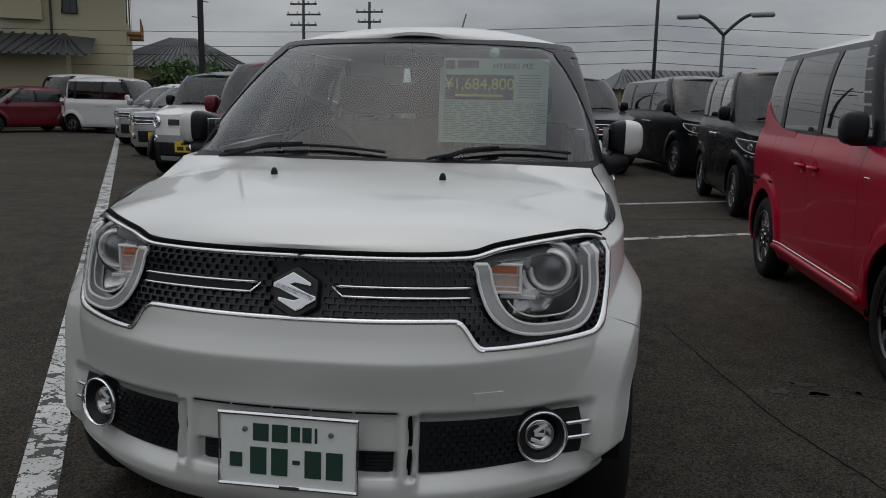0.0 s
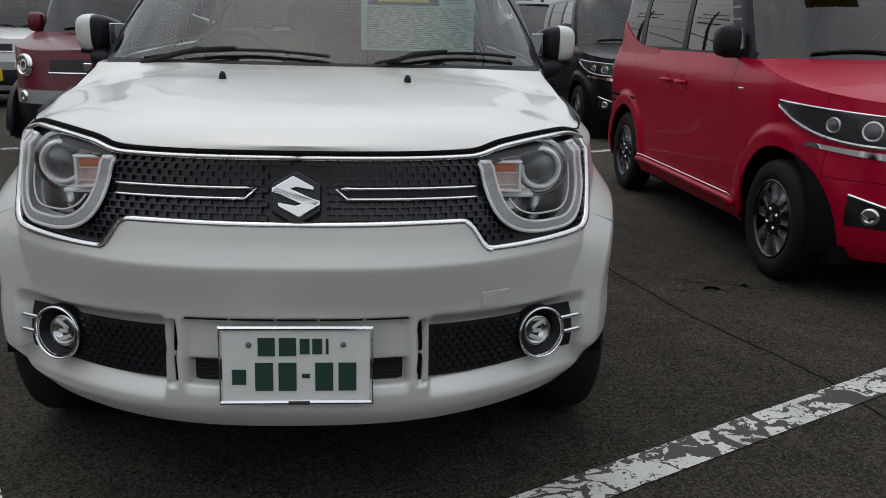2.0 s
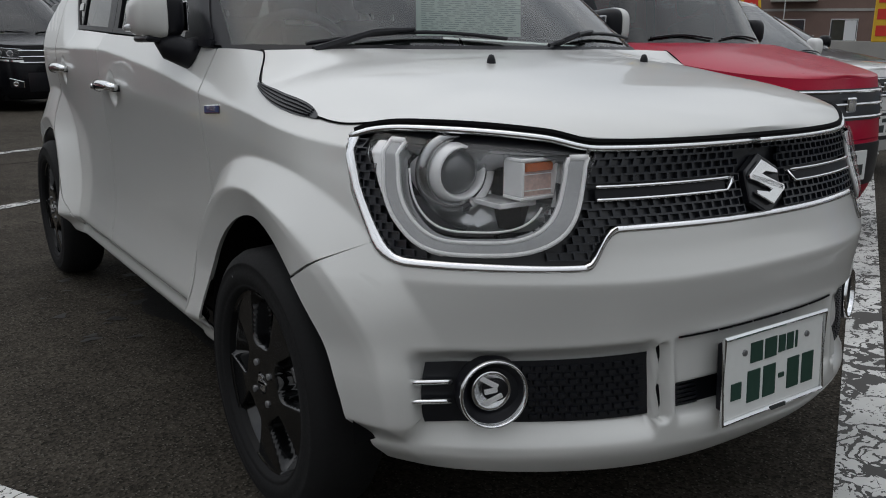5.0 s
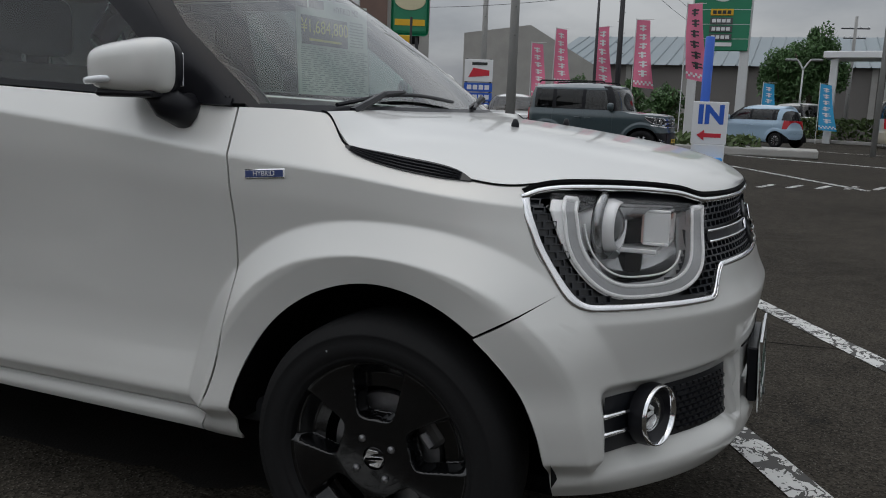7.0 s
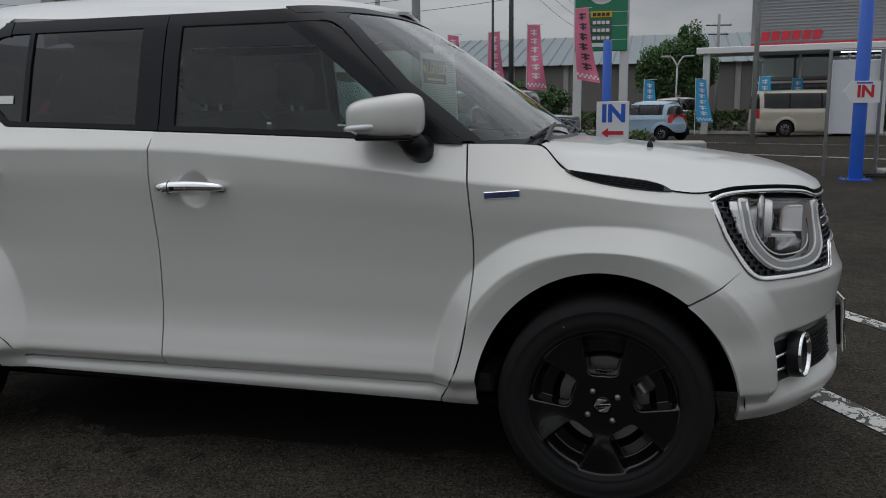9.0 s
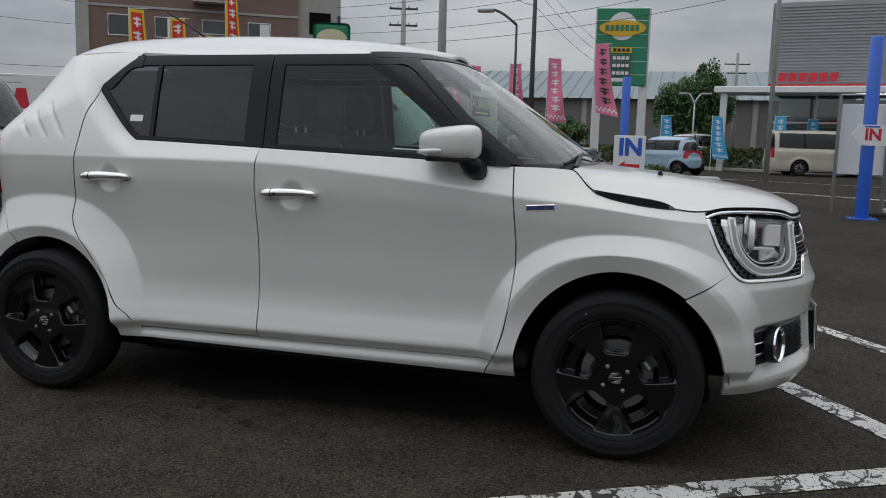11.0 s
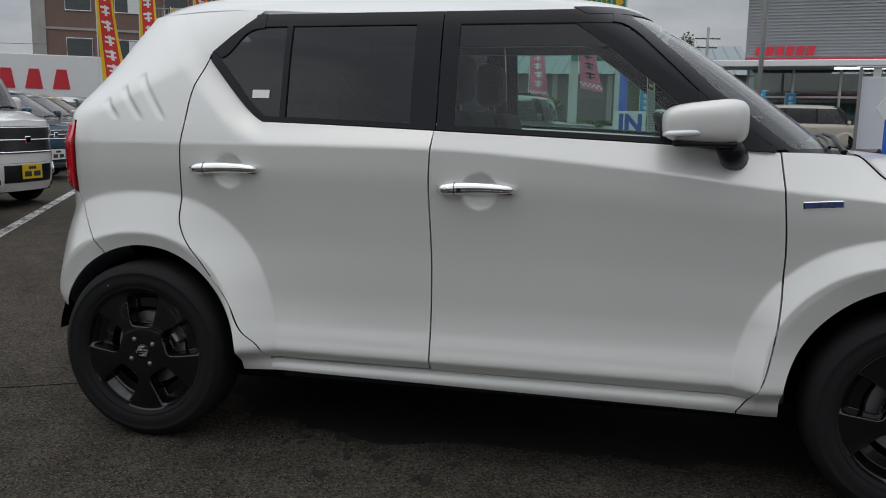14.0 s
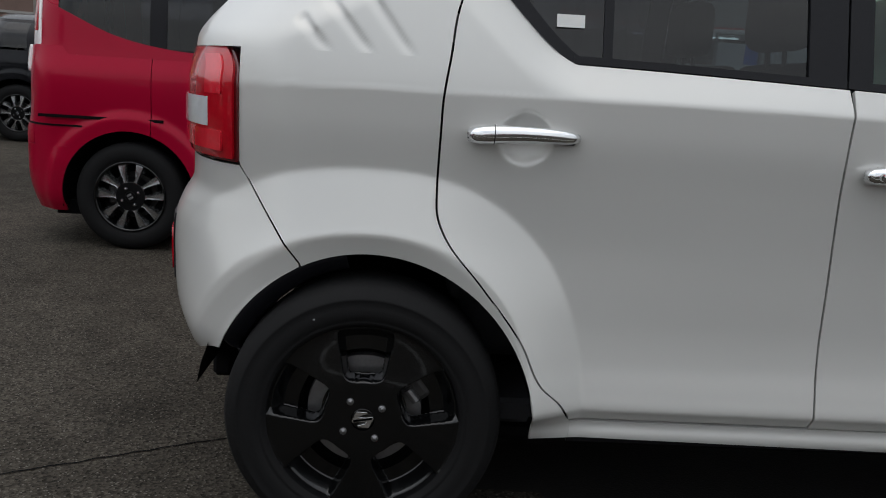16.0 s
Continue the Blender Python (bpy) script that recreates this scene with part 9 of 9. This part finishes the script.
# ---- vehicles on and by the road ----
jim = other_car("off_roader", "grey-blue small off-roader parked at the lot's edge", M_GREYB, pose(17.1, 2.55, 0, 0, 0, -6), L=3.395, W=1.475, H=1.70, hood=1.02, hood_front=0.98, belt=1.08, ws_run=0.20, wheel_r=0.34, fo=0.52, ro=0.62, bumper=M_TRIM, lean=0.06, group="")[0]
for s in (-1, 1):
    part("roof_rail", tube_bm([(s * 0.56, 1.45, 1.68), (s * 0.56, 1.5, 1.73), (s * 0.56, 3.0, 1.73), (s * 0.56, 3.05, 1.68)], 0.018, 6), M_TRIM, jim)
other_car("wagon_van", "pale beige wagon van on the road", material("pale_beige_paint", (0.50, 0.46, 0.38), 0.3, 0.1, 0.8, 0.03, 1.5, 300), pose(36.5, -7.6, 0, 0, 0, 12), L=4.7, W=1.70, H=1.98, hood=0.45, hood_front=0.98, belt=1.15, ws_run=0.50, wheel_r=0.33, fo=0.75, ro=1.2, group="", plate=M_PLATE)
other_car("small_hatchback", "pale blue small hatchback seen from behind", M_SKYB, pose(32.0, 2.9, 0, 0, 0, 148), L=3.395, W=1.475, H=1.52, hood=0.85, hood_front=0.85, belt=0.95, ws_run=0.60, wheel_r=0.27, fo=0.7, ro=0.35, group="", tail_lean=0.12, lean=0.12)
other_car("small_van", "white small van waiting on the road", M_WHITE2, pose(42.5, -1.0, 0, 0, 0, -60), L=3.395, W=1.475, H=1.85, hood=0.35, hood_front=1.0, belt=1.15, ws_run=0.35, wheel_r=0.27, fo=0.6, ro=0.5, group="")
other_car("microvan", "white microvan parked side-on by the house", M_WHITE2, pose(-12.2, 23.4, 0, 0, 0, 82), L=3.395, W=1.475, H=1.78, hood=0.55, hood_front=0.95, belt=1.05, ws_run=0.42, wheel_r=0.275, fo=0.6, ro=0.45)
other_car("microvan", "white microvan with a black bumper facing the lot", M_WHITE2, pose(-16.3, 23.3, 0, 0, 0, -20), L=3.395, W=1.475, H=1.88, hood=0.25, hood_front=1.0, belt=1.12, ws_run=0.3, wheel_r=0.27, fo=0.55, ro=0.6, bumper=M_TRIM)
other_car("small_hatchback", "maroon small hatchback with a yellow plate by the house", M_MAROON, pose(-17.6, 21.2, 0, 0, 0, -28), L=3.395, W=1.475, H=1.45, hood=0.85, hood_front=0.82, belt=0.92, ws_run=0.6, wheel_r=0.27, fo=0.65, ro=0.4, tail_lean=0.14, lean=0.12)
other_car("estate_car", "white estate car parked at the lot's edge", M_WHITE2, pose(22.5, 8.2, 0, 0, 0, -75), L=4.2, W=1.69, H=1.55, hood=0.95, hood_front=0.85, belt=0.98, ws_run=0.6, wheel_r=0.3, fo=0.8, ro=0.8, tail_lean=0.1, lean=0.12, group="", plate=M_PLATE)

# ---- what the windows mirror: the dealer's own glass-fronted building and a van before it ----
home = thing("dealer_building", "long glass-fronted dealer building with a white and red fascia", "building", pose(-31.0, 14.0, 0, 0, 0, -90))
part("back_wall", box_bm(0, 34, -9.2, -9.0, 0, 5.0), M_SIGNW, home)
part("roof_slab", box_bm(-0.4, 34.4, -9.2, 1.6, 4.9, 5.3, 0.03), M_CONC, home)
part("fascia", box_bm(-0.4, 34.4, 1.6, 1.75, 3.9, 5.3, 0.02), M_SIGNW, home)
part("red_band", box_bm(-0.4, 34.4, 1.76, 1.80, 4.2, 4.9), M_SIGNR, home)
for k in range(16):
    x = 0.3 + k * 2.1
    bay = part("glass_bay", box_bm(x, x + 2.0, 0.0, 0.03, 0.2, 3.9), M_WIN, home)
    part("mullion", box_bm(x - 0.08, x + 0.02, -0.06, 0.10, 0.0, 3.9), M_WPOLE, bay)
    part("transom", box_bm(x, x + 2.0, -0.04, 0.07, 2.5, 2.6), M_WPOLE, bay)
for k in range(5):
    part("canopy_post", tube_bm([(1.5 + k * 7.8, 1.3, 0), (1.5 + k * 7.8, 1.3, 3.9)], 0.10, 10), M_WPOLE, home)
copy_thing(white_van, pose(-23.5, -9.0, 0, 0, 0, 78))

# drips and oil stains on the asphalt beside and under the cars
M_STAIN = material("damp_oil_stain", (0.019, 0.018, 0.017), 0.6, 0.0, 0.0, 0.3, 20.0, 120, spec=0.3)


def stain(x, y, r, seed):
    rr = random.Random(seed)
    bm = bmesh.new()
    ring = []
    ph = [rr.uniform(0, 6.28) for _ in range(4)]
    for k in range(40):
        a = 2 * math.pi * k / 40
        q = r * (1 + 0.28 * math.sin(2 * a + ph[0]) + 0.22 * math.sin(3 * a + ph[1]) + 0.16 * math.sin(5 * a + ph[2]))
        ring.append(bm.verts.new((x + q * math.cos(a) * 1.3, y + q * math.sin(a), 0.0025)))
    bm.faces.new(ring)
    solid("oil_stain", "small dark damp oil stain on the asphalt", "stain", bm, M_STAIN, group="oil stains", kind="structure")


# shade below the white car, put into the colour of a ground patch
M_SHADE = material("shaded_asphalt", (0.015, 0.0146, 0.0138), 0.75, 0.0, 0.0, 0.35, 6.0, 160, 0.6, 130, spec=0.15)
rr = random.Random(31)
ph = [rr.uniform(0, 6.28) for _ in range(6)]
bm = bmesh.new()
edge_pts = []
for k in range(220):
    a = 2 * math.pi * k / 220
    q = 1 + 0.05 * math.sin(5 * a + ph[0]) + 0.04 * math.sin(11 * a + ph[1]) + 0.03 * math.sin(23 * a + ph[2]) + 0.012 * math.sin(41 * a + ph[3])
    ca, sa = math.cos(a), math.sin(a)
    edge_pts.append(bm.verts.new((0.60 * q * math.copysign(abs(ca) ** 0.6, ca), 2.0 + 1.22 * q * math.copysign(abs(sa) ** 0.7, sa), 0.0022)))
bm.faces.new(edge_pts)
solid("damp_patch", "dark patch of painted shade on the asphalt below the white car", "stain", bm, M_SHADE, kind="structure")

rng = random.Random(12)
for k in range(16):
    stain(-0.80 + rng.gauss(0, 0.10), 2.42 + rng.gauss(0, 0.34), rng.uniform(0.008, 0.028), k)
for k in range(9):
    stain(1.85 + rng.gauss(0, 0.14), 1.98 + rng.gauss(0, 0.10), rng.uniform(0.015, 0.05), 40 + k)
